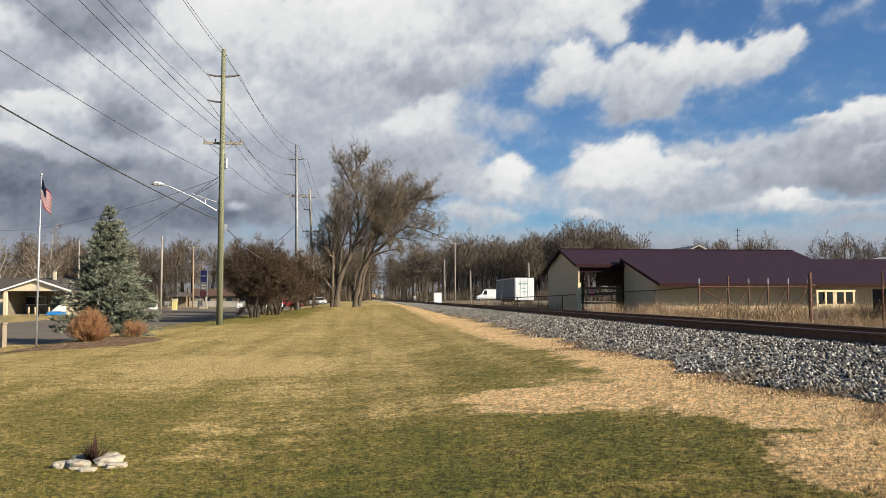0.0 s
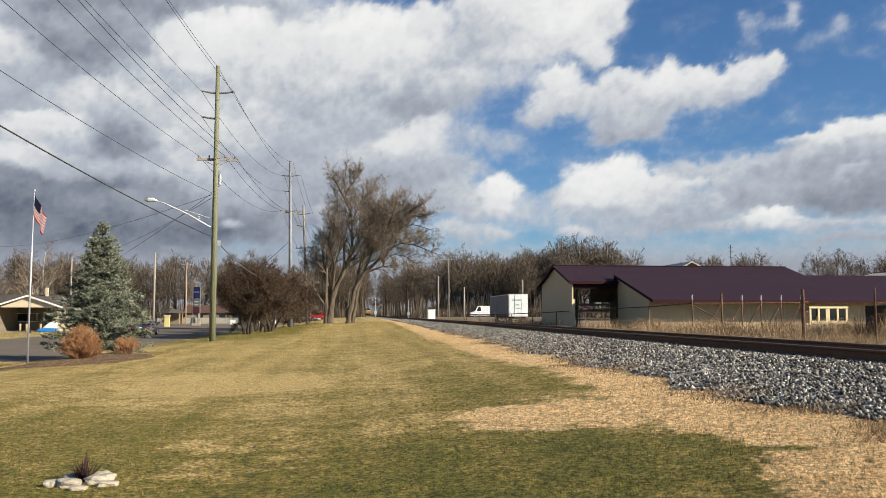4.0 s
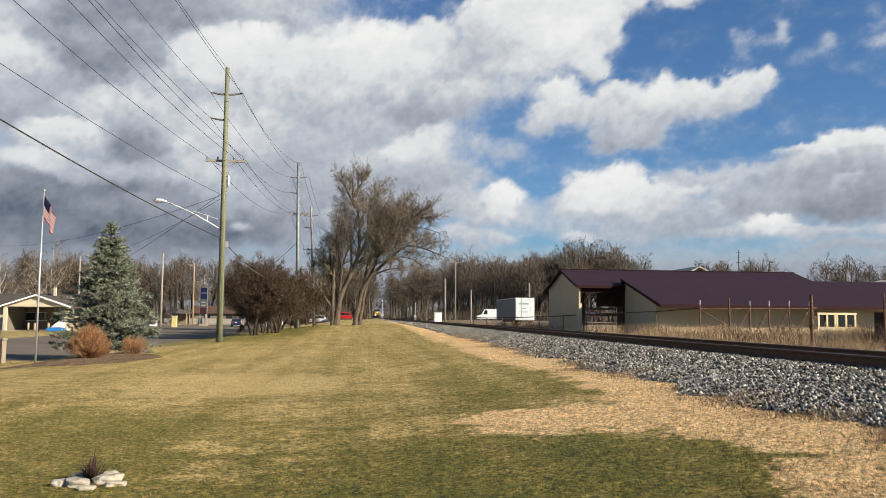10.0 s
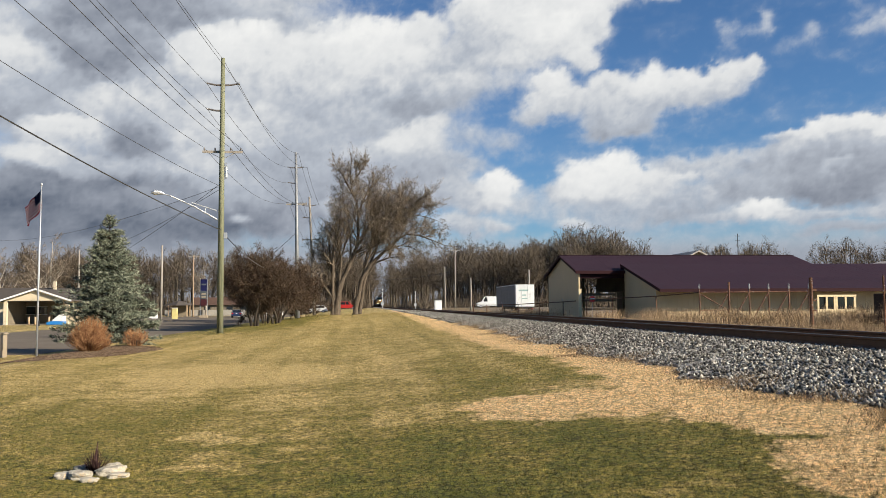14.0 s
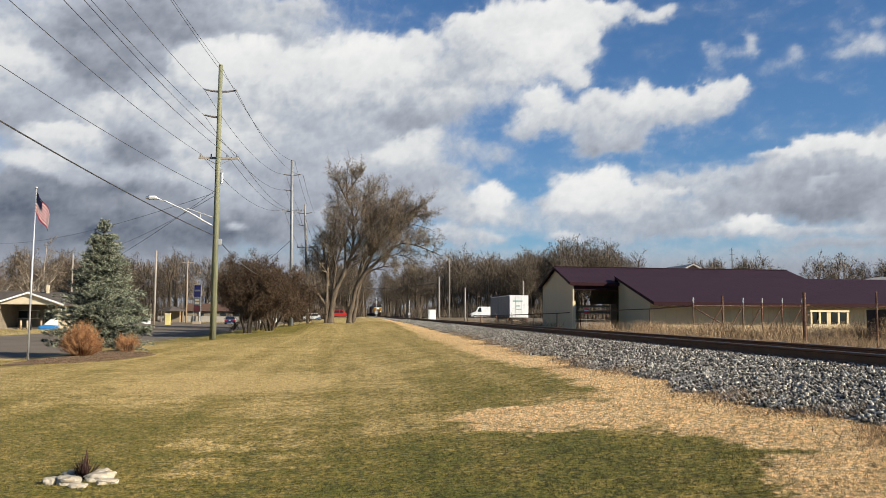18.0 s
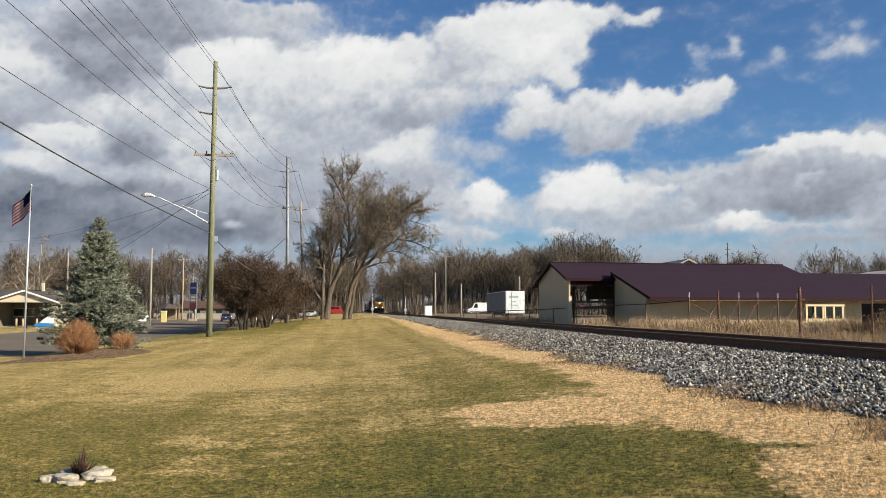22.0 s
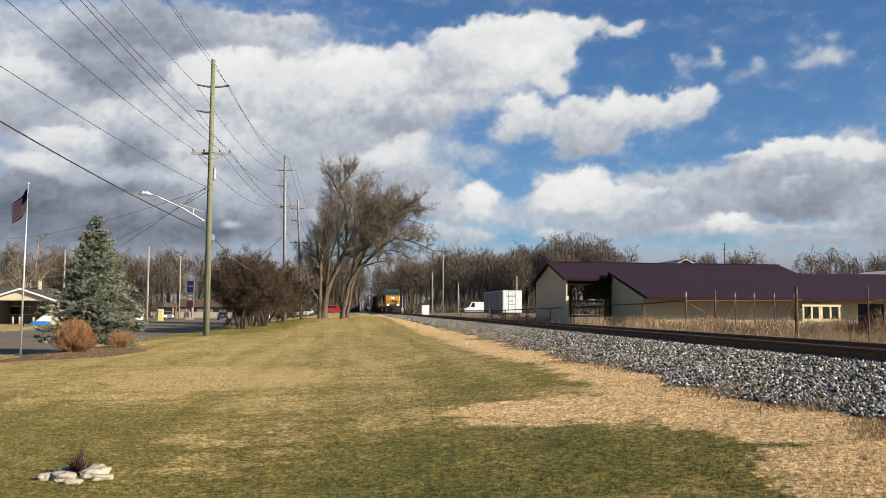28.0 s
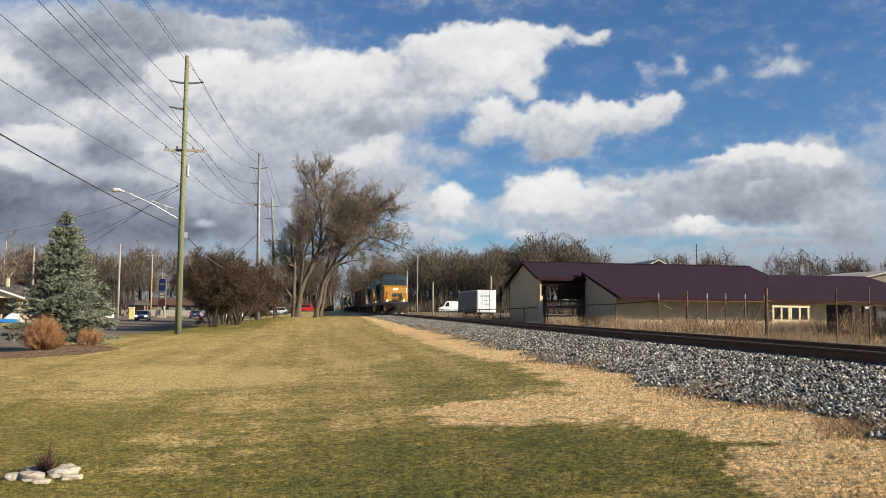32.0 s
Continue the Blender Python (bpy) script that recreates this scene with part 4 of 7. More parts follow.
# the upright leaders of the left clump
bough(0.40, 0.05, 0.4, 0.45, 20, 2.0, (-0.2, -0.1), (0.3, 3.9), (2.4, 8.5), (2.7, 13.2), (1.5, 16.0), (1.6, 18.9))
bough(0.30, 0.05, -1.0, 0.42, 16, 2.1, (-0.6, -0.1), (-0.7, 6.0), (-0.5, 8.6), (0.3, 11.2), (0.4, 13.6))
bough(0.20, 0.04, 1.6, 0.35, 14, 2.0, (-0.5, 4.6), (-1.1, 7.6), (-1.2, 9.4), (-0.7, 11.6))
bough(0.17, 0.04, -2.0, 0.35, 14, 1.9, (0.2, 4.0), (0.4, 7.4), (-0.3, 10.0), (0.2, 13.4))
bough(0.15, 0.04, 2.0, 0.30, 14, 1.9, (1.6, 7.0), (1.5, 10.4), (0.9, 13.6), (0.4, 16.2))
bough(0.12, 0.03, -1.2, 0.30, 10, 1.4, (2.0, 14.8), (0.6, 17.4), (-0.3, 18.8))
bough(0.12, 0.03, 0.6, 0.25, 12, 1.5, (2.7, 13.2), (3.8, 15.9), (5.6, 17.7))
bough(0.10, 0.03, -0.6, 0.25, 10, 1.4, (1.8, 16.4), (2.8, 18.2), (3.4, 19.0))
bough(0.20, 0.04, -0.6, 0.50, 9, 1.2, (-0.2, 1.4), (-1.6, 3.4), (-2.5, 5.0), (-4.4, 6.3))
bough(0.10, 0.03, 1.2, 0.30, 8, 1.3, (-2.0, 4.2), (-2.6, 6.4), (-3.6, 8.2))
bough(0.14, 0.04, 1.4, 0.40, 9, 1.6, (-0.6, 5.2), (-1.8, 7.6), (-2.0, 9.4))
bough(0.12, 0.04, 1.0, 0.25, 14, 2.4, (4.6, 9.0), (5.4, 11.4), (6.8, 13.2))
bough(0.12, 0.04, -1.0, 0.25, 14, 2.4, (3.0, 9.6), (4.4, 12.2), (5.4, 14.6))
bough(0.12, 0.04, 0.2, 0.25, 14, 2.3, (6.6, 9.4), (8.2, 11.6), (9.0, 13.4))
bough(0.11, 0.04, -2.0, 0.25, 12, 2.2, (2.6, 7.6), (4.6, 8.4), (6.6, 10.0))
bough(0.10, 0.03, 0.8, 0.30, 10, 1.7, (7.0, 11.8), (8.6, 14.0), (9.2, 15.8))
bough(0.10, 0.03, -0.8, 0.30, 10, 1.6, (8.8, 12.4), (10.4, 13.8), (12.0, 13.8))
bough(0.09, 0.03, 1.5, 0.30, 9, 1.6, (-0.6, 3.6), (-1.6, 5.6), (-2.2, 7.6))
# the right stem that leans out over the lawn, with its drooping end
bough(0.34, 0.04, -0.8, 0.50, 18, 1.9, (2.1, -0.1), (2.9, 4.2), (4.2, 6.4), (6.4, 8.5), (8.6, 10.3), (11.0, 9.7), (13.2, 8.7))
bough(0.24, 0.04, 1.4, 0.45, 15, 1.9, (2.7, -0.1), (3.3, 4.4), (5.4, 9.8), (7.0, 11.6), (10.2, 12.8), (12.0, 12.2))
bough(0.16, 0.04, -1.6, 0.35, 15, 1.8, (5.4, 9.6), (7.0, 11.8), (9.6, 14.0), (11.4, 15.0))
bough(0.18, 0.04, -2.4, 0.35, 16, 2.1, (2.9, 4.2), (4.7, 9.8), (4.3, 12.4), (2.9, 14.8))
bough(0.15, 0.04, 2.4, 0.30, 15, 1.9, (4.6, 9.4), (6.1, 13.2), (8.0, 15.8))
bough(0.13, 0.04, 3.0, 0.30, 14, 2.0, (3.2, 6.2), (4.6, 11.0), (5.4, 14.2), (5.0, 16.0))
bough(0.13, 0.04, -3.0, 0.30, 14, 2.0, (3.4, 6.4), (5.4, 9.2), (7.4, 12.6), (7.8, 14.4))
bough(0.11, 0.03, 0.4, 0.35, 12, 1.8, (6.2, 8.2), (8.0, 8.8), (9.6, 8.4), (10.8, 7.4))
bough(0.12, 0.03, -1.4, 0.40, 11, 1.7, (4.4, 6.4), (6.4, 7.2), (8.2, 7.2))
bough(0.10, 0.03, 0.8, 0.35, 10, 1.6, (8.4, 10.2), (10.4, 11.2), (12.2, 10.8))
bough(0.13, 0.04, -0.4, 0.35, 12, 2.0, (2.4, 8.4), (3.4, 11.2), (3.4, 13.6), (4.2, 16.0))
bough(0.13, 0.04, 0.8, 0.35, 12, 2.0, (1.0, 5.6), (2.4, 7.0), (4.6, 9.0), (5.6, 11.6))
bough(0.12, 0.04, -2.6, 0.35, 12, 2.0, (0.0, 6.0), (0.8, 8.6), (1.9, 11.2), (2.1, 13.2))
willow = tree_parts("willow_tree", pose(-3.0, 105, gz(-3, 105)), wood, twigs, WILLOWBARK, TWIG, "tall bare many-stemmed willow leaning over the lawn", "tree")

# row of small dense bare trees along the street
SH = [dict(segs=6, kids=9, spread=58, ratio=0.66, wob=0.20, rise=0.06, start=0.58, tip=0.55, taper=0.2),
      dict(segs=5, kids=9, spread=44, ratio=0.52, wob=0.17, rise=0.09, start=0.2, tip=0.4, taper=0.5, lead=False),
      dict(segs=3, kids=12, spread=42, ratio=0.60, wob=0.18, rise=0.04, start=0.1, tip=0.4, lead=False),
      dict(kids=9, spread=40, ratio=0.66, wob=0.2, rise=0.03, start=0.05, lead=False, wide=0.032),
      dict(wob=0.2, rise=0.03, wide=0.026)]


def crab_tree(seed, stems, high):
    r = random.Random(seed)
    wood, twigs = Acc(), Acc()
    for k in range(stems):
        a = k * 6.283 / stems + r.random()
        grow(wood, twigs, r, (0.25 * math.cos(a), 0.25 * math.sin(a), -0.05), (0.24 * math.cos(a), 0.24 * math.sin(a), 1), high * 0.44, 0.115, 0, SH)
    return wood, twigs


CRAB = "bushy bare small tree with reddish twigs and several stems"
crab_a = tree_parts("crabapple_tree", pose(-8.7, 69, gz(-8.7, 69)), *crab_tree(3, 3, 8.4), BARK, DARKTWIG, CRAB, "tree", "small trees along the street")
crab_b = tree_parts("crabapple_tree", pose(-7.6, 75, gz(-7.6, 75)), *crab_tree(8, 3, 7.8), BARK, DARKTWIG, CRAB, "tree", "small trees along the street")
for k, (x, y) in enumerate(((-9.0, 80), (-8.6, 86), (-10.4, 92), (-9.6, 101), (-8.8, 115))):
    copy_thing((crab_a, crab_b)[k % 2], pose(x, y, gz(x, y), 0, 0, 70 * k + 30))

# woods: bare forest trees in a few makes, joined where they stand far off
FO = [dict(segs=5, kids=7, spread=46, ratio=0.66, wob=0.05, rise=0.03, start=0.40, tip=0.36, taper=0.35, thin=0.42),
      dict(segs=5, kids=8, spread=44, ratio=0.40, wob=0.06, rise=0.08, start=0.28, tip=0.28, thin=0.42, taper=0.30, lead=False),
      dict(segs=2, kids=8, spread=44, ratio=0.46, wob=0.08, rise=0.05, start=0.12, tip=0.40, lead=False),
      dict(kids=5, spread=36, ratio=0.90, wob=0.09, rise=0.05, start=0.1, lead=False, wide=0.060),
      dict(wob=0.14, rise=0.04, wide=0.045)]
MAKES = []
for seed in range(5):
    r = random.Random(40 + seed)
    wood, twigs = Acc(), Acc()
    grow(wood, twigs, r, (0, 0, -0.2), (r.gauss(0, 0.05), r.gauss(0, 0.05), 1), 9.4, 0.40, 0, FO)
    MAKES.append((wood, twigs))


def joined_trees(acc_key, spots):
    """All the trunks, or all the crowns, of a wood as number arrays."""
    vs, fs, n = [], [], 0
    for k, (x, y, scale, turn) in enumerate(spots):
        a = MAKES[k % len(MAKES)][acc_key]
        v = np.array(a.v)
        c, s = math.cos(turn), math.sin(turn)
        w = np.column_stack([v[:, 0] * c - v[:, 1] * s, v[:, 0] * s + v[:, 1] * c, v[:, 2]]) * scale
        q = np.array([t3 for fc in a.f for t3 in ((fc,) if len(fc) == 3 else ((fc[0], fc[1], fc[2]), (fc[0], fc[2], fc[3])))])
        vs.append(w + np.array([x, y, gz(x, y)]))
        fs.append(q + n)
        n += len(v)
    return np.concatenate(vs), np.concatenate(fs)


def thicket(parent, n, x0, x1, y0, y1, h0, h1):
    """Close-set saplings and brush that fill the wood from the ground up."""
    x, y, h = rt.uniform(x0, x1, n), rt.uniform(y0, y1, n), h0 + (h1 - h0) * rt.random(n) ** 3.5
    h *= 0.75 + 0.25 * np.sin(x * 0.31 + 1.7 * np.sin(y * 0.11)) + 0.15 * np.sin(x * 0.9)
    a, w = rt.uniform(0, 6.283, n), rt.uniform(0.06, 0.17, n)
    b = np.column_stack([x, y, ground_z(x, y) - 0.1])
    e = np.column_stack([np.cos(a) * w, np.sin(a) * w, np.zeros(n)])
    t = b + np.column_stack([rt.normal(0, 0.12, (n, 2)) * h[:, None], h])
    ob = new("saplings", big_mesh("saplings", np.stack([b - e, b + e, t], 1).reshape(-1, 3), np.arange(3 * n).reshape(-1, 3), WOODTWIG))
    ob.parent = parent
    return tagged(ob, kind="stuff")


rt = np.random.default_rng(19)


def spray(parent, spots, many, high, wide):
    """The fine outer twigs that round off each crown of a wood: thin blades fanning out from the heart of the crown."""
    p = np.repeat(np.array(spots), many, axis=0)
    n = len(p)
    up = rt.uniform(-0.45, 1.0, n)
    a, far = rt.uniform(0, 6.283, n), rt.random(n) ** 0.45
    flat = np.sqrt(1 - np.minimum(up * up, 1)) * wide * (0.86 + 0.14 * np.sin(3 * a + 7 * p[:, 3]))
    d = np.column_stack([np.cos(a) * flat, np.sin(a) * flat, up * high * 0.40 * (0.90 + 0.10 * np.sin(2 * a + 5 * p[:, 3]))])
    heart = np.column_stack([p[:, 0], p[:, 1], ground_z(p[:, 0], p[:, 1]) + high * 0.58 * p[:, 2]])
    tip = heart + d * (0.55 + 0.45 * far)[:, None] * p[:, 2:3]
    root = heart + (tip - heart) * rt.uniform(0.62, 0.80, n)[:, None] + rt.normal(0, 0.22, (n, 3))
    w = rt.uniform(0.028, 0.060, n)
    e = np.column_stack([w, rt.uniform(-1, 1, n) * w, np.zeros(n)])
    ob = new("fine_twigs", big_mesh("fine_twigs", np.stack([root - e, root + e, tip], 1).reshape(-1, 3), np.arange(3 * n).reshape(-1, 3), WOODTWIG))
    ob.parent = parent
    return tagged(ob, kind="stuff")


def woods(name, spots, label):
    t = thing(name, pose(0, 0, 0), label, "woods", kind="stuff")
    for key, mat, nm in ((0, WOODBARK, "trunks"), (1, WOODTWIG, "crowns")):
        v, f = joined_trees(key, spots)
        ob = new(nm, big_mesh(nm, v, f, mat))
        ob.parent = t
        tagged(ob, kind="stuff")
    if name == "bare_woods":
        spray(t, spots, 420, WOOD_HIGH, WOOD_HIGH * 0.26)
    return t


WOOD_HIGH = max(v[2] for make in MAKES for v in make[1].v) * 0.97
rf = random.Random(5)


def wood_line(n, x0, x1, y0, deep, s0, s1):
    return [(rf.uniform(x0, x1), y0 + rf.uniform(0, deep), rf.uniform(s0, s1), rf.uniform(0, 6.28)) for k in range(n)]


right_wood = woods("bare_woods", wood_line(38, 27, 64, 250, 40, 1.1, 1.34) + wood_line(20, 44, 80, 216, 40, 1.02, 1.25) + wood_line(9, 48, 72, 224, 20, 1.28, 1.42) + wood_line(9, 64, 81, 230, 20, 1.15, 1.32) + wood_line(12, 29, 46, 212, 26, 0.85, 1.1), "dense line of bare winter trees behind the railway")
thicket(right_wood, 13000, 14, 88, 206, 240, 1.2, 5.0)
thicket(right_wood, 9000, 27, 84, 255, 300, 4.0, 15.0)
left_wood = woods("bare_woods", wood_line(60, -84, -20, 204, 30, 0.80, 1.08) + wood_line(12, -110, -62, 160, 50, 0.55, 0.8), "bare brown trees behind the street")
thicket(left_wood, 18000, -125, -5, 203, 230, 1.5, 8.0)
thicket(left_wood, 13000, -135, -3, 240, 280, 3.0, 12.0)
far_wood = woods("bare_woods", wood_line(22, -22, 0.2, 204, 60, 0.6, 0.95) + wood_line(10, 19, 29, 296, 36, 1.05, 1.3) + wood_line(16, 17, 36, 340, 100, 0.85, 1.15) + wood_line(10, -8, 2.2, 250, 200, 0.5, 0.85) + wood_line(18, -10, 2.8, 224, 50, 0.75, 1.0) + wood_line(16, 13.5, 27, 395, 90, 1.15, 1.4) + wood_line(7, -3, 2.4, 228, 110, 0.9, 1.1) + wood_line(6, 14, 24, 430, 250, 0.5, 0.8) + wood_line(10, -20, 40, 1115, 50, 1.2, 1.9), "bare trees on both sides of the far track")
thicket(far_wood, 4500, 13.5, 34, 214, 420, 1.2, 4.6)
thicket(far_wood, 1500, 12.2, 17, 420, 900, 3.0, 10.0)
thicket(far_wood, 4000, -12, 2.8, 222, 290, 2.0, 9.0)
thicket(far_wood, 1200, -9, 3.2, 330, 520, 3.0, 9.0)
woods("bare_woods", wood_line(17, 90, 116, 206, 26, 0.92, 1.10) + wood_line(16, 112, 165, 206, 30, 0.95, 1.18) + wood_line(18, 88, 260, 300, 60, 0.7, 1.0), "thin bare trees behind the shed")

# brush under the far trees
r = random.Random(61)
wood, twigs = Acc(), Acc()
for k in range(5):
    a = k * 1.26
    grow(wood, twigs, r, (0.5 * math.cos(a), 0.5 * math.sin(a), -0.1), (0.7 * math.cos(a), 0.7 * math.sin(a), 1), 4.2, 0.06, 1, FO)
MAKES = [(wood, twigs)]
woods("brush", [(15 + k * 3.2, 203.5 + rf.uniform(0, 6), rf.uniform(0.45, 0.85), rf.uniform(0, 6.28)) for k in range(22)] + [(rf.uniform(-80, 0.0), rf.uniform(201, 210), rf.uniform(0.5, 0.95), rf.uniform(0, 6.28)) for k in range(22)],
      "tangled brown brush under the far trees")

# pale sycamores behind the house and the forecourt
for seed, x, y, size in ((91, -55.5, 150, 1.15), (93, -50.5, 140, 1.2), (94, -63.0, 152, 1.1), (92, -33.5, 185, 1.05)):
    r = random.Random(seed)
    wood, twigs = Acc(), Acc()
    grow(wood, twigs, r, (0, 0, -0.2), (0.03, 0, 1), 6.4 * size, 0.32, 0, FO)
    tree_parts("sycamore_tree", pose(x, y, gz(x, y)), wood, twigs, PALEBARK, TWIG, "bare sycamore with pale branches behind the street", "tree")

# blue spruce in a mulch bed
SPRUCE = (-10.9, 37.2)
rs = random.Random(21)
wood, needles = Acc(), Acc()
wood.tube([(0, 0, -0.1), (0.02, 0, 2.5), (0, 0.02, 5.6)], [0.13, 0.08, 0.012], 7)
H = 5.75
for lay in range(46):
    z = 0.25 + (H - 0.35) * (lay / 46) ** 0.92
    reach = 2.5 * (1 - z / H) ** 0.95 + 0.10
    if z > 4.9:
        reach = 0.55 * (H - z) / 0.85 + 0.03
    if z < 0.9:
        reach *= 0.80 + 0.22 * z
    for b in range(12 if z < 3.9 else 14 if z < 4.9 else 7):
        a = rs.uniform(0, 6.283)
        L = reach * rs.uniform(0.62, 1.15)
        dz = rs.uniform(-0.12, 0.22) + (0.5 if z > 5.0 else 0.0)
        d = Vector((math.cos(a), math.sin(a), dz))
        side = Vector((-math.sin(a), math.cos(a), 0))
        wood.tube([(0, 0, z), tuple(Vector((0, 0, z)) + d * L)], [0.018, 0.006], 3, cap=False)
        for k in range(max(7 if z < 4.9 else 4, int(L * 16))):
            u = rs.uniform(0.25, 1.0)
            sp = 0.34 * (1.1 - u) * L + 0.05
            c = Vector((0, 0, z)) + d * (L * u) + side * rs.uniform(-sp, sp) + Vector((0, 0, rs.uniform(-0.05, 0.08)))
            out = (d * rs.uniform(0.3, 1) + side * rs.uniform(-0.8, 0.8) + Vector((0, 0, rs.uniform(-0.2, 0.5)))).normalized()
            for j in range(6):
                e = (out + Vector((rs.gauss(0, 0.45), rs.gauss(0, 0.45), rs.gauss(0, 0.45)))).normalized()
                needles.blade(c - e * 0.03, c + e * rs.uniform(0.10, 0.20) * (1.0 if z < 4.9 else 0.6), rs.uniform(0.028, 0.046), e.orthogonal().normalized())
spruce = thing("spruce_tree", pose(*SPRUCE, gz(*SPRUCE)), "bushy blue spruce with silvery needles in a mulch bed", "tree")
part("trunk", wood, BARK, spruce)
part("crown", needles, NEEDLES, spruce)


def twig_bush(name, x, y, high, wide, count, seed, label):
    r = random.Random(seed)
    acc, stub = Acc(), Acc()
    for k in range(count):
        a, s = r.uniform(0, 6.283), r.random() ** 0.6
        d = Vector((math.cos(a) * s * wide, math.sin(a) * s * wide, high * r.uniform(0.35, 1.0) * math.sqrt(1 - 0.75 * s * s)))
        b = Vector((math.cos(a) * s * 0.2, math.sin(a) * s * 0.2, 0))
        mid = b + d * 0.5 + Vector((d.x * 0.12 + r.gauss(0, 0.05), d.y * 0.12 + r.gauss(0, 0.05), 0.04))
        acc.tube([b, mid, b + d], [0.008, 0.006, 0.003], 3, cap=False)
        for j in range(7):
            q = mid.lerp(b + d, r.uniform(0.0, 0.98))
            e = (d.normalized() + Vector((r.gauss(0, 0.75), r.gauss(0, 0.75), r.gauss(0.1, 0.5)))).normalized()
            acc.blade(q, q + e * r.uniform(0.12, 0.3), 0.012, e.orthogonal().normalized())
    for k in range(6):
        a = k * 1.05
        stub.tube([(0.1 * math.cos(a), 0.1 * math.sin(a), -0.05), (0.2 * math.cos(a), 0.2 * math.sin(a), 0.3)], [0.03, 0.015], 5)
    t = thing(name, pose(x, y, gz(x, y)), label, "bush")
    part("twig_mass", acc, ORANGETWIG, t)
    part("root_stems", stub, BARK, t)
    return t


twig_bush("bush", -9.75, 31.2, 1.28, 0.54, 520, 2, "bare rust-orange dogwood bush in the mulch bed")
twig_bush("bush", -9.25, 35.4, 0.85, 0.30, 110, 6, "small bare reddish bush beside the spruce")

# ---- the open shed with the maroon roof ----
def slope_panel(acc, x0, x1, y0, z0, y1, z1, thick=0.06):
    """A roof slab from the eave line (y0, z0) up to (y1, z1)."""
    acc.prism([(y0, z0), (y1, z1), (y1, z1 + thick), (y0, z0 + thick)], 0, x0, x1)


def shed():
    t = thing("open_shed", pose(0, 0, 0), "large tan metal shed with a maroon roof and an open bay", "shed")
    g0 = 0.30
    x0, x1, yn, yf, yr = 21.1, 46.3, 80.0, 93.2, 86.4
    eave, ridge = 4.92, 6.72
    gable = [(yn, g0), (yf, g0), (yf, eave), (yr, ridge - 0.06), (yn, eave)]
    part("end_wall", Acc().prism(gable, 0, x0, x0 + 0.15), TANWALL, t, "tan metal gable wall")
    part("end_wall", Acc().prism(gable, 0, x1 - 0.15, x1), TANWALL, t)
    part("back_wall", Acc().box(30.0, yf - 0.15, g0, x1 - 0.15, yf, eave), TANWALL, t)
    part("front_wall", Acc().box(25.9, yn, g0, x1 - 0.15, yn + 0.15, eave), TANWALL, t)
    for a, b, ys_ in (("near", 0, (yn - 0.35, yr)), ("far", 0, (yf + 0.35, yr))):
        roof = Acc()
        z_e = eave - 0.35 * (ridge - eave) / (yr - yn)
        slope_panel(roof, x0 - 0.35, x1 + 0.35, ys_[0], z_e, yr, ridge)
        rf_ = part("roof", roof, ROOFING, t, "maroon ribbed metal roof")
        ribs = Acc()
        for k in range(int((x1 - x0 + 0.6) / 0.6)):
            x = x0 - 0.3 + k * 0.6
            slope_panel(ribs, x, x + 0.04, ys_[0], z_e + 0.062, yr, ridge + 0.062, 0.005)
        tagged(part("roof_ribs", ribs, ROOFING, rf_), kind="stuff")
    part("ridge_cap", Acc().box(x0 - 0.35, yr - 0.18, ridge + 0.05, x1 + 0.35, yr + 0.18, ridge + 0.12), ROOFING, t)
    # maroon rake and eave boards
    for s in (yn - 0.37, yf + 0.37):
        zz = eave - 0.35 * (ridge - eave) / (yr - yn)
        part("rake_board", Acc().prism([(s, zz - 0.16), (yr, ridge - 0.16), (yr, ridge + 0.08), (s, zz + 0.08)], 0, x0 - 0.39, x0 - 0.352), FASCIA, t)
    part("eave_board", Acc().box(x0 - 0.35, yn - 0.39, eave - 0.32, 25.7, yn - 0.352, eave - 0.02), FASCIA, t)
    part("header_beam", Acc().box(x0 + 0.15, yn + 0.02, eave - 0.75, 25.9, yn + 0.14, eave - 0.04), FASCIA, t)
    part("corner_post", Acc().box(x0 - 0.02, yn - 0.06, g0, x0 + 0.26, yn + 0.16, 3.1), NEWWOOD, t, "pale timber corner post")
    for x, y in ((23.2, 86), (27.5, 86), (23.2, 92.9), (30.0, 86)):
        part("post", Acc().box(x - 0.1, y - 0.1, g0, x + 0.1, y + 0.1, 5.0), POLEWOOD, t)
    for z in (1.0, 1.9, 2.5):
        part("rail_board", Acc().box(x0 + 0.4, yn + 3.0, z, 25.8, yn + 3.06, z + 0.22), INSIDE, t)
    part("inner_wall", Acc().box(28.0, 80.2, g0, 28.1, 90.0, 4.6), INSIDE, t)
    part("loft_panel", Acc().box(24.6, 85.8, 2.9, 27.9, 85.9, 4.6), INSIDE, t)
    # lean-to in front with its longer roof
    lx0, lx1, ly0, ly1, lz0, lz1 = 25.72, 56.0, 71.2, 80.0, 2.92, 5.46
    lean_gable = [(ly0, g0), (ly1 - 0.01, g0), (ly1 - 0.01, lz1 - 0.06), (ly0, lz0 + 0.04)]
    part("lean_to_end_wall", Acc().prism(lean_gable, 0, lx0, lx0 + 0.15), TANWALL, t, "tan metal side wall")
    part("lean_to_end_wall", Acc().prism(lean_gable, 0, lx1 - 0.15, lx1), TANWALL, t)
    wall = Acc()
    wx0, wx1, wz0, wz1 = 40.5, 44.1, 0.62, 2.22
    wall.box(lx0 + 0.15, ly0, g0, wx0, ly0 + 0.15, lz0 + 0.05).box(wx1, ly0, g0, lx1 - 0.15, ly0 + 0.15, lz0 + 0.05)
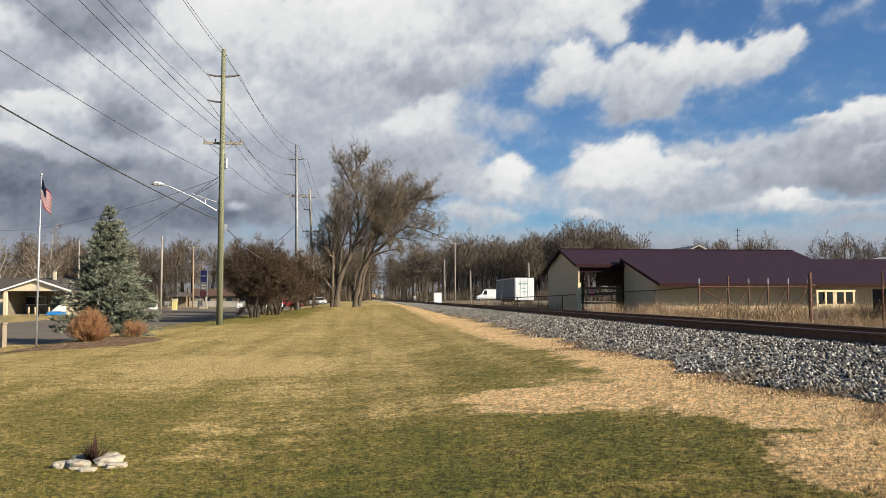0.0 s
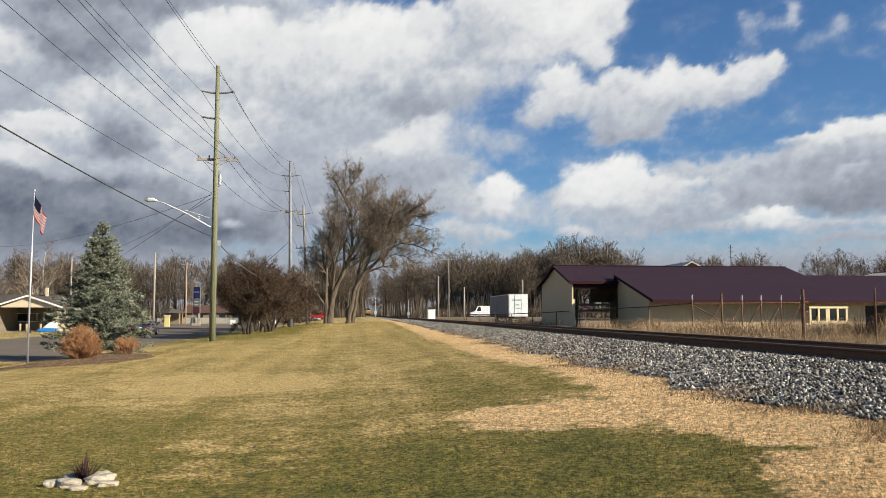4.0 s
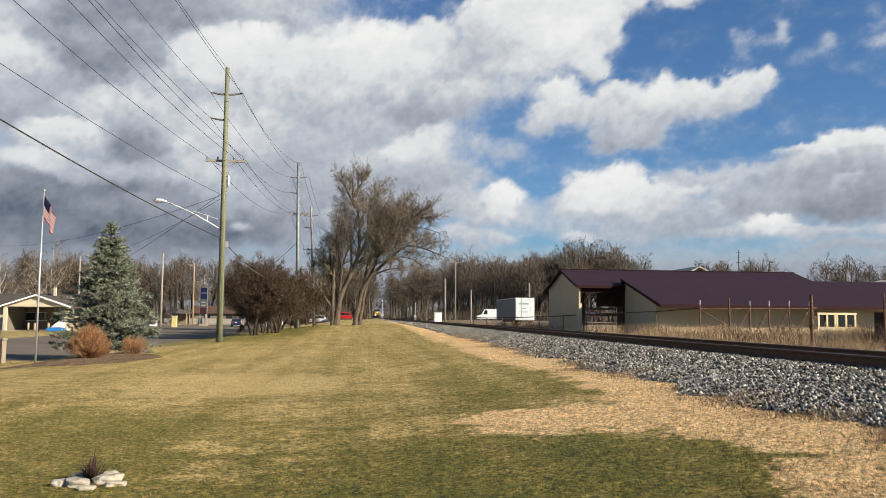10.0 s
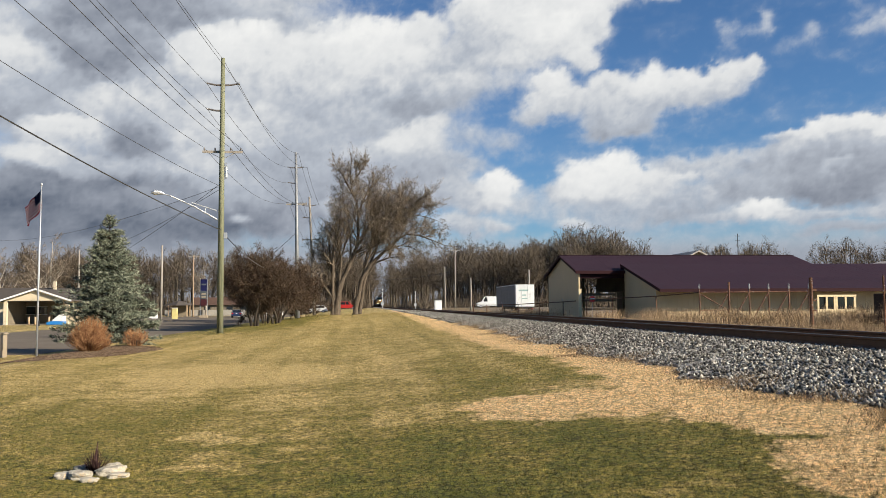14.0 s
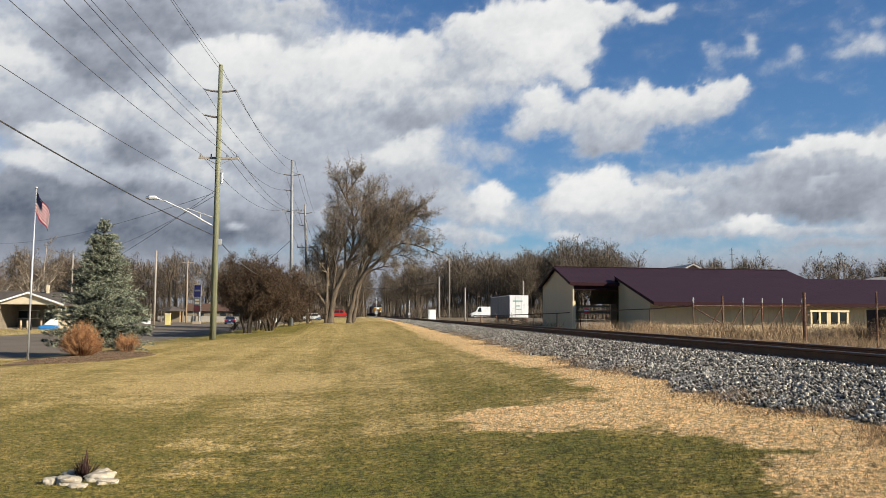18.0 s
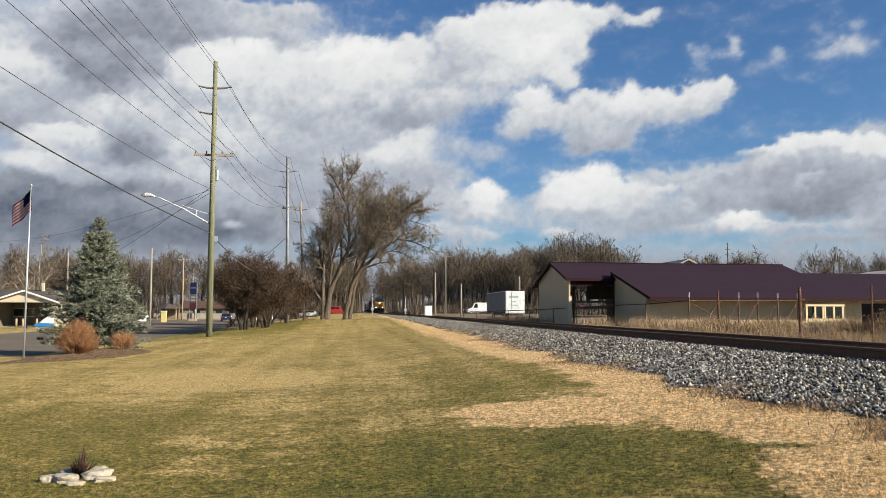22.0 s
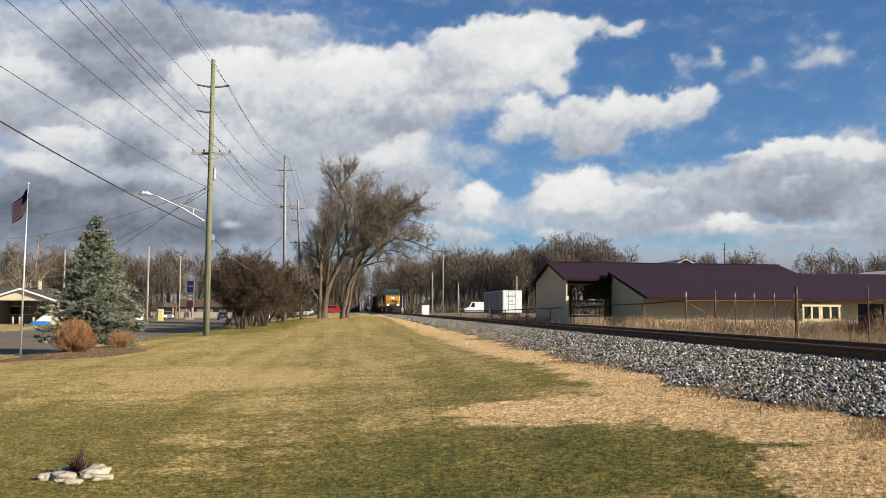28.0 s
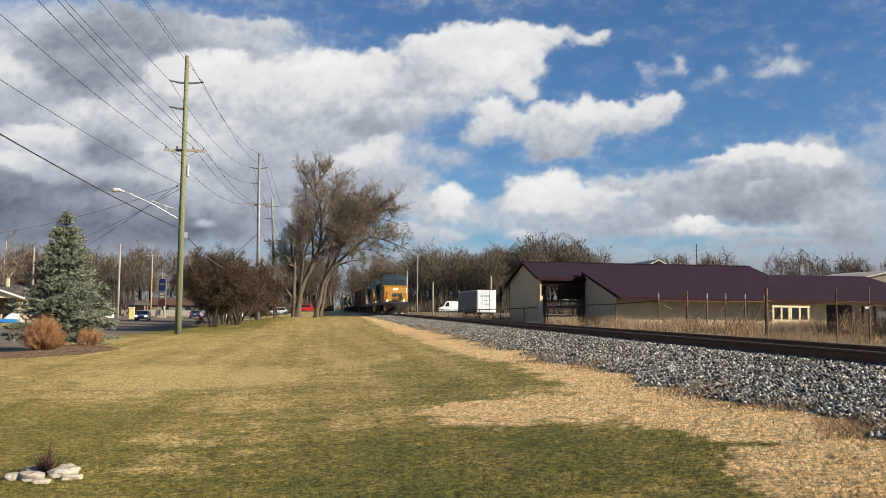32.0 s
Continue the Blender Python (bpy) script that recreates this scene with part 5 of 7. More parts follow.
    wall.box(wx0, ly0, g0, wx1, ly0 + 0.15, wz0).box(wx0, ly0, wz1, wx1, ly0 + 0.15, lz0 + 0.05)
    part("lean_to_front_wall", wall, TANWALL, t, "tan metal siding, ribbed")
    seams = Acc()
    for k in range(60):
        x = lx0 + 0.4 + k * 0.5
        if not wx0 - 0.1 < x < wx1 + 0.1:
            seams.box(x, ly0 - 0.02, g0, x + 0.05, ly0, lz0 + 0.02)
    tagged(part("siding_ribs", seams, TANWALL, t), kind="stuff")
    win = part("window", Acc().box(wx0 + 0.02, ly0 + 0.06, wz0, wx1 - 0.02, ly0 + 0.10, wz1), GLASS, t, "dark unfinished window opening")
    for z in (wz0 - 0.08, wz1):
        part("window_trim", Acc().box(wx0 - 0.05, ly0 - 0.04, z, wx1 + 0.05, ly0 - 0.004, z + 0.08), FASCIA, win)
    roof = Acc()
    k_ = (lz1 - lz0) / (ly1 - ly0)
    up_y, ey = 80.3, ly0 - 1.9
    slope_panel(roof, lx0 - 0.35, lx1 + 0.35, ey, lz0 - 1.9 * k_ + 0.45, up_y, lz1 + (up_y - ly1) * k_ * 0.85)
    lr = part("lean_to_roof", roof, ROOFING, t, "maroon ribbed metal roof")
    ribs = Acc()
    for k in range(int((lx1 - lx0 + 0.6) / 0.6)):
        x = lx0 - 0.3 + k * 0.6
        slope_panel(ribs, x, x + 0.03, ey, lz0 - 1.9 * k_ + 0.512, up_y, lz1 + (up_y - ly1) * k_ * 0.85 + 0.062, 0.004)
    tagged(part("roof_ribs", ribs, ROOFING, lr), kind="stuff")
    part("lean_to_riser", Acc().box(lx0 - 0.3, up_y - 0.1, 4.9, lx1 + 0.3, up_y - 0.02, lz1 + (up_y - ly1) * k_ * 0.85), FASCIA, t)
    zb = lz0 - 1.9 * k_ + 0.45
    part("lean_to_rake", Acc().prism([(ey, zb - 0.18), (ly1, lz1 - 0.14), (ly1, lz1 + 0.10), (ey, zb + 0.09)], 0, lx0 - 0.39, lx0 - 0.352), FASCIA, t)
    part("lean_to_eave", Acc().box(lx0 - 0.35, ey - 0.04, zb - 0.20, lx1 + 0.35, ey - 0.002, zb + 0.08), FASCIA, t)
    return t



def timber_frame():
    """New timber window frame that stands in the sun before the lean-to."""
    y, z0, x0, x1 = 68.9, gz(41, 68.9), 39.25, 42.75
    t = thing("timber_frame", pose(0, 0, 0), "pale new timber window frame standing by the shed", "timber frame")
    for k, w in ((0.0, 0.16), (0.78, 0.15), (1.52, 0.14), (1.70, 0.14), (2.52, 0.15), (3.34, 0.16)):
        part("stud", Acc().box(x0 + k, y - 0.05, z0 + 0.02, x0 + k + w, y + 0.05, z0 + 1.86), NEWWOOD, t)
    for z, h in ((1.862, 0.17), (0.50, 0.30), (0.0, 0.14)):
        part("board", Acc().box(x0 - 0.05, y - 0.09, z0 + z, x1 + 0.05, y - 0.052, z0 + z + h), NEWWOOD, t)
    part("lower_panel", Acc().box(x0 + 0.1, y + 0.052, z0 + 0.05, x1 - 0.1, y + 0.07, z0 + 0.6), NEWWOOD, t)
    part("prop", Acc().tube([(x0 + 0.9, y + 0.06, z0 + 1.5), (x0 + 0.9, y + 1.2, z0)], [0.05, 0.05], 4), NEWWOOD, t)


shed()
timber_frame()


# ---- house with a carport gable across the street ----
def house():
    t = thing("house", pose(-37.25, 100, gz(-37.25, 100)), "low beige house with a wide gabled carport", "house")
    g = 0.0
    part("slab", Acc().box(-5, -0.6, -0.1, 5, 12, 0.06), CONCRETE, t, "pale concrete slab")
    part("gable", Acc().prism([(-3.6, 2.80), (3.6, 2.80), (0, 4.02)], 1, 0, 0.15), BEIGE, t, "cream siding gable")
    for s in (-3.4, 3.4):
        part("porch_post", Acc().box(s - 0.18, 0.0, g, s + 0.18, 0.36, 2.8), BEIGE, t, "cream square post")
    part("back_wall", Acc().box(-4.2, 6.0, g, 1.2, 6.2, 2.8), INSIDE, t)
    part("side_wall", Acc().box(-3.6, 0.4, g, -3.42, 6.0, 2.72), INSIDE, t)
    part("garage_front", Acc().box(1.2, 5.0, g, 4.6, 5.2, 2.8), BEIGE, t, "cream wall with dark windows")
    for x, z, w, h in ((-3.3, 1.2, 1.0, 0.9), (-1.9, 1.2, 1.0, 0.9), (-0.2, 0.0, 0.9, 2.0)):
        win = part("window", Acc().box(x, 5.90, z, x + w, 5.98, z + h), GLASS, t)
        for zz in (z - 0.06, z + h):
            part("window_frame", Acc().box(x - 0.06, 5.86, zz, x + w + 0.06, 5.895, zz + 0.06), WHITE, win)
    part("window", Acc().box(1.6, 4.94, 1.9, 4.4, 4.985, 2.5), GLASS, t)
    for s in (-1, 1):
        part("roof", Acc().prism([(s * 4.0, 2.70), (0, 4.05), (0, 4.20), (s * 4.0, 2.85)], 1, -0.35, 9), SHINGLE, t, "grey shingle roof")
        part("rake_board", Acc().prism([(s * 4.0, 2.66), (0, 4.02), (0, 4.22), (s * 4.0, 2.86)], 1, -0.40, -0.352), WHITE, t, "white rake board")
    part("ceiling_board", Acc().box(-3.6, 0.16, 2.72, 3.6, 6, 2.80), INSIDE, t)
    part("rear_roof", Acc().prism([(5.5, 2.7), (10.5, 4.5), (15.5, 2.7)], 0, -9, 4.6), SHINGLE, t, "grey shingle roof")
    part("rear_body", Acc().box(-8.8, 6.5, g, 4.4, 15, 2.7), BEIGE, t)
    part("chimney", Acc().box(-1.55, 9.6, 3.6, -1.25, 9.9, 5.3), BEIGE, t, "cream chimney pipe")
    return t


house()
for x in (-37.6, -36.9, -35.4):
    solid("bollard", Acc().cyl((x, 98.9, gz(x, 98.9)), (x, 98.9, gz(x, 98.9) + 0.95), 0.12, 10), TANWOOD, "short tan safety post before the carport", "bollard", "bollards by the carport", smooth_it=True)


# ---- poles ----
def utility_pole(m, high, r0, wood, arms, label, cross=None):
    """arms: (height, reach left, reach right); cross: height of a wide timber crossarm."""
    t = thing("utility_pole", m, label, "utility pole", "utility poles")
    part("pole", Acc().tube([(0, 0, -0.3), (0, 0, high * 0.5), (0, 0, high)], [r0, r0 * 0.83, r0 * 0.62], 12), wood, t, smooth_it=True)
    for z, a, b in arms:
        for s in (-a, b):
            if s:
                arm = part("insulator_arm", Acc().tube([(0, 0, z), (s * 0.5, 0, z + 0.03), (s, 0, z + 0.12)], [0.07, 0.06, 0.05], 8), CERAMIC, t, "dark standoff insulator")
                part("clamp", Acc().cyl((s, -0.12, z + 0.14), (s, 0.12, z + 0.14), 0.05, 8), GALV, arm)
    if cross:
        beam = part("crossarm", Acc().box(-1.2, 0.16, cross - 0.07, 1.2, 0.27, cross + 0.07), GREYWOOD, t, "weathered timber crossarm")
        for s in (-1.1, -0.45, 0.5, 1.1):
            part("insulator", Acc().tube([(s, 0.215, cross + 0.07), (s, 0.215, cross + 0.16), (s, 0.215, cross + 0.26)], [0.02, 0.055, 0.035], 8), CERAMIC, beam)
        for s in (-1, 1):
            part("brace", Acc().tube([(0, 0.22, cross - 0.45), (s * 0.75, 0.22, cross - 0.06)], [0.02, 0.02], 6), GALV, beam)
    return t


P1, P2, P3 = (-8.55, 51.6), (-7.35, 97.0), (-6.3, 112.0)
pole_1 = utility_pole(pose(*P1, gz(*P1)), 16.9, 0.20, POLEWOOD, ((15.2, 0.95, 0.98), (13.6, 0.92, 0)), "tall green-treated wooden utility pole with street light", 11.1)
part("transformer_bracket", Acc().box(0.16, -0.05, 9.4, 0.30, 0.05, 10.4).cyl((0.26, 0, 9.5), (0.26, 0, 10.15), 0.09, 10), GALV, pole_1, "grey cut-out fuse")
part("cable_box", Acc().box(0.17, -0.08, 5.75, 0.36, 0.08, 6.1), GALV, pole_1)
lamp_arm = part("lamp_arm", Acc().tube([(-0.15, 0, 6.85), (-1.6, -0.4, 7.68), (-2.9, -0.8, 8.25), (-3.3, -0.9, 8.35)], [0.045, 0.04, 0.035, 0.03], 8)
                .tube([(-0.15, 0, 7.40), (-1.7, -0.42, 7.88)], [0.03, 0.03], 6).tube([(-0.9, -0.2, 7.6), (-0.9, -0.2, 7.25)], [0.02, 0.02], 6), GALV, pole_1, "pale curved lamp arm")
part("lamp_head", Acc().tube([(-3.2, -0.88, 8.34), (-3.45, -0.94, 8.41), (-3.75, -1.0, 8.41), (-3.95, -1.06, 8.38)], [0.05, 0.13, 0.16, 0.05], 10), GALV, lamp_arm, "cobra-head street light")
utility_pole(pose(*P2, gz(*P2), 0, -0.9, 0), 19.2, 0.24, DULLSTEEL, ((17.4, 1.0, 0.98), (15.6, 0.95, 0)), "tall grey steel utility pole behind the small trees", 13.2)
utility_pole(pose(*P3, gz(*P3), 0, -2.6, 0), 15.8, 0.2, GREYWOOD, ((14.6, 1.0, 0.9), (13.0, 0.95, 0)), "weathered wooden utility pole leaning slightly", 10.1)
for x, y, high, wood_, cross, label in ((-25.6, 110, 9.9, GREYWOOD, None, "grey wooden service pole by the forecourt"), (-33.4, 170, 12.4, TANWOOD, 12.0, "tan wooden utility pole with a crossarm"),
                                       (-29.0, 178, 12.6, GREYWOOD, None, "thin grey service pole"), (21.3, 190, 13.6, GREYWOOD, 13.2, "grey utility pole by the level crossing"),
                                       (19.65, 150, 6.0, GREYWOOD, None, "short grey post by the track"), (24.3, 120, 6.4, GREYWOOD, None, "thin grey post behind the trailer"),
                                       (17.9, 180, 9.0, GREYWOOD, None, "thin grey post by the level crossing"), (-44.0, 135, 11.0, GREYWOOD, None, "grey utility pole behind the house")):
    utility_pole(pose(x, y, gz(x, y)), high, 0.16, wood_, (), label, cross)


# ---- wires ----
def hang(a, b, sag, r, label="thin sagging overhead line between utility poles"):
    pts = []
    for k in range(25):
        u = k / 24
        p = Vector(a).lerp(Vector(b), u)
        p.z -= sag * 4 * u * (1 - u)
        pts.append(p)
    return solid("overhead_wire", Acc().tube(pts, [r] * 25, 5), WIRE, label, "wire", "overhead wires")


z1, z2, z3 = gz(*P1), gz(*P2), gz(*P3)
P0 = (-9.6, 6.0)
for dx, h0, h1, h2, h3 in ((0, 17.0, 16.85, 19.1, 15.7), (-0.95, 15.4, 15.3, 17.5, 14.7), (0.98, 15.4, 15.3, 17.5, 14.7), (-0.92, 13.9, 13.72, 15.7, 13.1),
                           (-1.1, 11.4, 11.35, 13.45, 10.3), (0.5, 11.4, 11.35, 13.45, 10.3), (1.1, 11.4, 11.35, 13.45, 10.3)):
    hang((P0[0] + dx, P0[1], h0), (P1[0] + dx, P1[1] + 0.2, z1 + h1), 0.7, 0.012)
    hang((P1[0] + dx, P1[1] + 0.2, z1 + h1), (P2[0] + dx, P2[1] + 0.2, z2 + h2), 1.3, 0.014)
    hang((P2[0] + dx, P2[1] + 0.2, z2 + h2), (P3[0] + dx - 0.4, P3[1] + 0.2, z3 + h3), 0.3, 0.016)
hang((P0[0] - 3.0, 8.0, 10.2), (P1[0], P1[1] - 0.2, z1 + 8.9), 0.6, 0.012)
hang((P0[0] - 4.0, 10.0, 9.6), (P1[0], P1[1] - 0.22, z1 + 6.25), 0.5, 0.028, "thick black cable slung between utility poles")
hang((P1[0], P1[1] + 0.22, z1 + 6.2), (P2[0], P2[1] - 0.25, z2 + 6.3), 1.6, 0.028, "thick black cable slung between utility poles")
hang((P2[0] - 0.2, P2[1], z2 + 9.9), (-33.4, 170, 11.5), 4.0, 0.03)
hang((P1[0] - 0.2, P1[1], z1 + 9.0), (-36.5, 100.1, gz(-37, 100) + 3.9), 0.8, 0.014)
hang((P1[0] - 0.2, P1[1], z1 + 8.9), (-62, 140, 13.0), 1.6, 0.014)
hang((P1[0] - 0.2, P1[1], z1 + 8.7), (-44.0, 135, 10.5), 1.0, 0.014)
hang((21.3, 190, 9.5), (-4, 230, 9.0), 1.0, 0.05)

# ---- flag on its pole ----
FLAG = (-12.35, 33.3)
FLAG_TOP = 6.48
flagpole = thing("flagpole", pose(*FLAG, gz(*FLAG)), "slim grey flagpole with a small ball beside the mulch bed", "flagpole")
part("pole", Acc().tube([(0, 0, -0.1), (0, 0, 3), (0.02, 0, 6.62)], [0.040, 0.034, 0.022], 10), GALV, flagpole, smooth_it=True)
part("ball", Acc().tube([(0.02, 0, 6.60), (0.02, 0, 6.64), (0.02, 0, 6.69), (0.02, 0, 6.72)], [0.02, 0.05, 0.05, 0.01], 10), GALV, flagpole)
part("cleat", Acc().box(0.045, -0.02, 1.2, 0.08, 0.02, 1.4), DARKSTEEL, flagpole)
CLOTH_RED = surface("red_cloth", (0.27, 0.018, 0.030), (0.36, 0.028, 0.040), 4.0, 80.0, 0.8, 0, 0.1, 0.002)
CLOTH_WHITE = surface("white_cloth", (0.66, 0.62, 0.60), (0.78, 0.74, 0.72), 4.0, 80.0, 0.8, 0, 0.1, 0.002)
CLOTH_BLUE = surface("navy_cloth", (0.014, 0.018, 0.055), (0.022, 0.028, 0.08), 4.0, 80.0, 0.8, 0, 0.1, 0.002)
nt = CLOTH_BLUE.node_tree
spots = nt.nodes.new("ShaderNodeTexVoronoi")
spots.inputs["Scale"].default_value = 15.0
link(nt, object_space(nt), spots.inputs["Vector"])
link(nt, ramp(nt, spots.outputs["Distance"], [(0.0, (0.22, 0.21, 0.22)), (0.16, (0.012, 0.015, 0.040))], "CONSTANT"), nt.nodes["Principled BSDF"].inputs["Base Color"])
for cloth in (CLOTH_RED, CLOTH_WHITE, CLOTH_BLUE):
    nt = cloth.node_tree
    thin = nt.nodes.new("ShaderNodeBsdfTranslucent")
    both = nt.nodes.new("ShaderNodeMixShader")
    both.inputs[0].default_value = 0.6
    bsdf = nt.nodes["Principled BSDF"]
    link(nt, bsdf.inputs["Base Color"].links[0].from_socket, thin.inputs["Color"])
    link(nt, bsdf.outputs[0], both.inputs[1])
    link(nt, thin.outputs[0], both.inputs[2])
    link(nt, both.outputs[0], nt.nodes["Material Output"].inputs["Surface"])
flag = thing("flag", pose(FLAG[0] + 0.04, FLAG[1], gz(*FLAG) + FLAG_TOP), "red and white striped flag with a starred blue corner", "flag")
STRIPS, STRIP_W, FLAG_H = 16, 0.075, 0.77
flag_strips = []
for k in range(STRIPS):
    # a narrow length of cloth: thirteen stripes, or the blue corner over the lower six
    me = bpy.data.meshes.new("flag_strip")
    h = FLAG_H / 13
    me.from_pydata([(x, 0, -s * h) for s in range(14) for x in (0.0, STRIP_W + 0.02)], [], [(2 * s, 2 * s + 1, 2 * s + 3, 2 * s + 2) for s in range(13)])
    for m in (CLOTH_RED, CLOTH_WHITE, CLOTH_BLUE):
        me.materials.append(m)
    me.polygons.foreach_set("material_index", [2 if k < 7 and s < 7 else s % 2 for s in range(13)])
    s_ob = new("flag_strip", me)
    s_ob.parent = flag
    flag_strips.append(s_ob)

# ---- mulch bed, stone ring, concrete post ----
tt = np.linspace(0, 2 * np.pi, 48, endpoint=False)
bed_acc = Acc()
bx, by_ = -10.05, 31.6
rings = [(0.0, 0.10)] + [(q, 0.05 - 0.042 * q * q) for q in (0.3, 0.6, 0.85, 1.0)]
bed_acc.v.append((bx, by_, gz(bx, by_) + 0.05))
for q, lift in rings[1:]:
    for a in tt:
        w = 1 + 0.06 * math.sin(3 * a + 1) + 0.04 * math.sin(7 * a)
        x, y = bx + 2.35 * q * w * math.cos(a), by_ + 4.9 * q * w * math.sin(a)
        bed_acc.v.append((x, y, gz(x, y) + lift))
for a in range(48):
    b = (a + 1) % 48
    bed_acc.f.append((0, 1 + a, 1 + b))
    for j in range(3):
        o = 1 + j * 48
        bed_acc.f.append((o + a, o + 48 + a, o + 48 + b, o + b))
solid("mulch_bed", bed_acc, MULCH, "brown bark mulch bed under spruce and bushes", "mulch bed", kind="structure")
rm = np.random.default_rng(9)
nm = 4200
ma, mq = rm.uniform(0, 6.283, nm), np.sqrt(rm.random(nm))
mx_, my_ = bx + 2.4 * mq * np.cos(ma), by_ + 5.0 * mq * np.sin(ma)
v, f = scatter_rocks(mx_, my_, ground_z(mx_, my_) + 0.05 - 0.042 * mq ** 2, rm.uniform(0.010, 0.026, nm), rm)
CHIPS = by_island("bark_chips", [(0.0, (0.055, 0.034, 0.020)), (0.6, (0.145, 0.092, 0.056)), (1.0, (0.34, 0.245, 0.155))])
tagged(new("bark_chips", big_mesh("bark_chips", v, f, CHIPS)), "scattered brown bark chips", "mulch", kind="stuff")


def boulder(name, x, y, sx, sy, sz, seed, material, label, category, group="", turn=0.0):
    r = random.Random(seed)
    bm = bmesh.new()
    bmesh.ops.create_icosphere(bm, subdivisions=3, radius=1.0)
    o = Vector((r.uniform(0, 50), r.uniform(0, 50), r.uniform(0, 50)))
    for vert in bm.verts:
        p = vert.co.copy()
        box_ = Vector([max(-0.72, min(0.72, c)) for c in p]) / 0.72
        p = p.lerp(box_, 0.45)
        p *= 1 + 0.30 * noise.noise(p * 1.4 + o) + 0.12 * noise.noise(p * 4 + o)
        vert.co = (p.x * sx, p.y * sy, max(p.z, -0.6) * sz)
    me = bpy.data.meshes.new(name)
    bm.to_mesh(me)
    bm.free()
    me.materials.append(material)
    ob = new(name, me)
    ob.matrix_basis = pose(x, y, gz(x, y) + sz * 0.42, 0, 0, turn)
    return tagged(ob, label, category, group)


for k, (x, y, sx, sy, sz, turn) in enumerate(((-2.86, 8.30, 0.10, 0.08, 0.07, 10), (-2.68, 8.26, 0.13, 0.10, 0.085, -15), (-2.52, 8.08, 0.10, 0.07, 0.045, 5), (-2.40, 8.46, 0.17, 0.10, 0.09, 20),
                                            (-2.27, 8.28, 0.12, 0.07, 0.05, 12), (-2.44, 8.72, 0.10, 0.08, 0.08, 40), (-2.78, 8.68, 0.11, 0.08, 0.07, 70))):
    boulder("rock", -2.56 + (x + 2.56) * 0.85, 8.35 + (y - 8.35) * 0.85, sx * 0.8, sy * 0.8, sz * 0.62, 30 + k, LIMESTONE, "pale rough limestone rock in a small ring", "rock", "ring of rocks", turn)
rr = random.Random(77)
acc, core = Acc(), Acc()
for k in range(170):
    a, s = rr.uniform(0, 6.283), rr.random() ** 0.7
    b = Vector((rr.gauss(0, 0.02), rr.gauss(0, 0.02), 0.0))
    tip_ = Vector((math.cos(a) * s * 0.20, math.sin(a) * s * 0.20, rr.uniform(0.12, 0.30) * (1 - 0.45 * s)))
    acc.blade(b, b + tip_, 0.012, Vector((math.sin(a), -math.cos(a), 0)))
core.tube([(0, 0, -0.03), (0.01, 0, 0.14), (0.02, 0.01, 0.28)], [0.012, 0.009, 0.003], 5)
plant = thing("small_shrub", pose(-2.60, 8.52, gz(-2.6, 8.52) + 0.02), "small dark withered shrub inside the ring of rocks", "shrub")
DARKPLANT = by_island("withered_leaves", [(0.0, (0.03, 0.016, 0.016)), (0.6, (0.075, 0.04, 0.036)), (1.0, (0.13, 0.08, 0.06))])
part("leaves", acc, DARKPLANT, plant)
part("stem", core, DARKPLANT, plant)
post = thing("concrete_post", pose(-14.28, 34.6, gz(-14.28, 34.6) + 0.02), "short pale concrete post by the street", "post")
part("shaft", Acc().box(-0.24, -0.24, -0.1, 0.24, 0.24, 0.90), CONCRETE, post, bevel=0.03)
part("cap", Acc().box(-0.27, -0.27, 0.902, 0.27, 0.27, 0.98), CONCRETE, post, bevel=0.02)

# ---- dry weeds along the fence ----
rg = np.random.default_rng(12)
nw = 300000
wy = rg.uniform(30, 70, nw)
wx = 13.0 + rg.random(nw) * 48
thick = 0.5 + 0.28 * np.sin(wx * 0.8 + 1.3 * np.sin(wy * 0.33)) + 0.28 * np.sin(wy * 0.55 + wx * 0.21)
ok = rg.random(nw) < (0.08 + 0.92 * np.clip(thick, 0, 1) ** 1.5) * np.where(wy > 62, 0.14, np.where(wy > 54, 0.4, 0.8))
wx, wy, thick = wx[ok], wy[ok], thick[ok]
wx2, wy2 = rg.uniform(12.5, 21, 24000), rg.uniform(60, 120, 24000)
wx, wy, thick = np.r_[wx, wx2], np.r_[wy, wy2], np.r_[thick, np.full(24000, 0.25)]
sx = np.r_[24 + 26 * rg.random(26000), 15 + 8 * rg.random(7000), 17 + 9 * rg.random(9000)]
sy = np.r_[47 + 19 * rg.random(26000), 84 + 24 * rg.random(7000), 48 + 22 * rg.random(9000)]
clump = np.sin(sx * 1.3 + 2.1 * np.sin(sy * 0.5)) + np.sin(sx * 2.9 + sy) * 0.6
sx, sy = sx[clump > 0.1], sy[clump > 0.1]
wx, wy, thick = np.r_[wx, sx], np.r_[wy, sy], np.r_[thick, np.full(len(sx), 1.0)]
nw = len(wx)
tall = rg.uniform(0.15, 0.62, nw) * (0.55 + 0.9 * np.clip(thick, 0, 1)) + 0.5 * (rg.random(nw) < 0.05) * rg.random(nw)
tall *= np.where(wx < 16, 0.6, 0.78) * np.where(wx > 26, 0.84, 1.1) * np.where(wy > 60, 0.7, 1.0)
tall[-len(sx):] = rg.uniform(0.45, 1.25, len(sx))
wb = np.column_stack([wx, wy, ground_z(wx, wy) - 0.02])
wl = rg.normal(0, 0.42, (nw, 2)) * tall[:, None]
wa = rg.uniform(0, 6.283, nw)
ww = rg.uniform(0.003, 0.010, nw)
ww[-len(sx):] = rg.uniform(0.006, 0.018, len(sx))
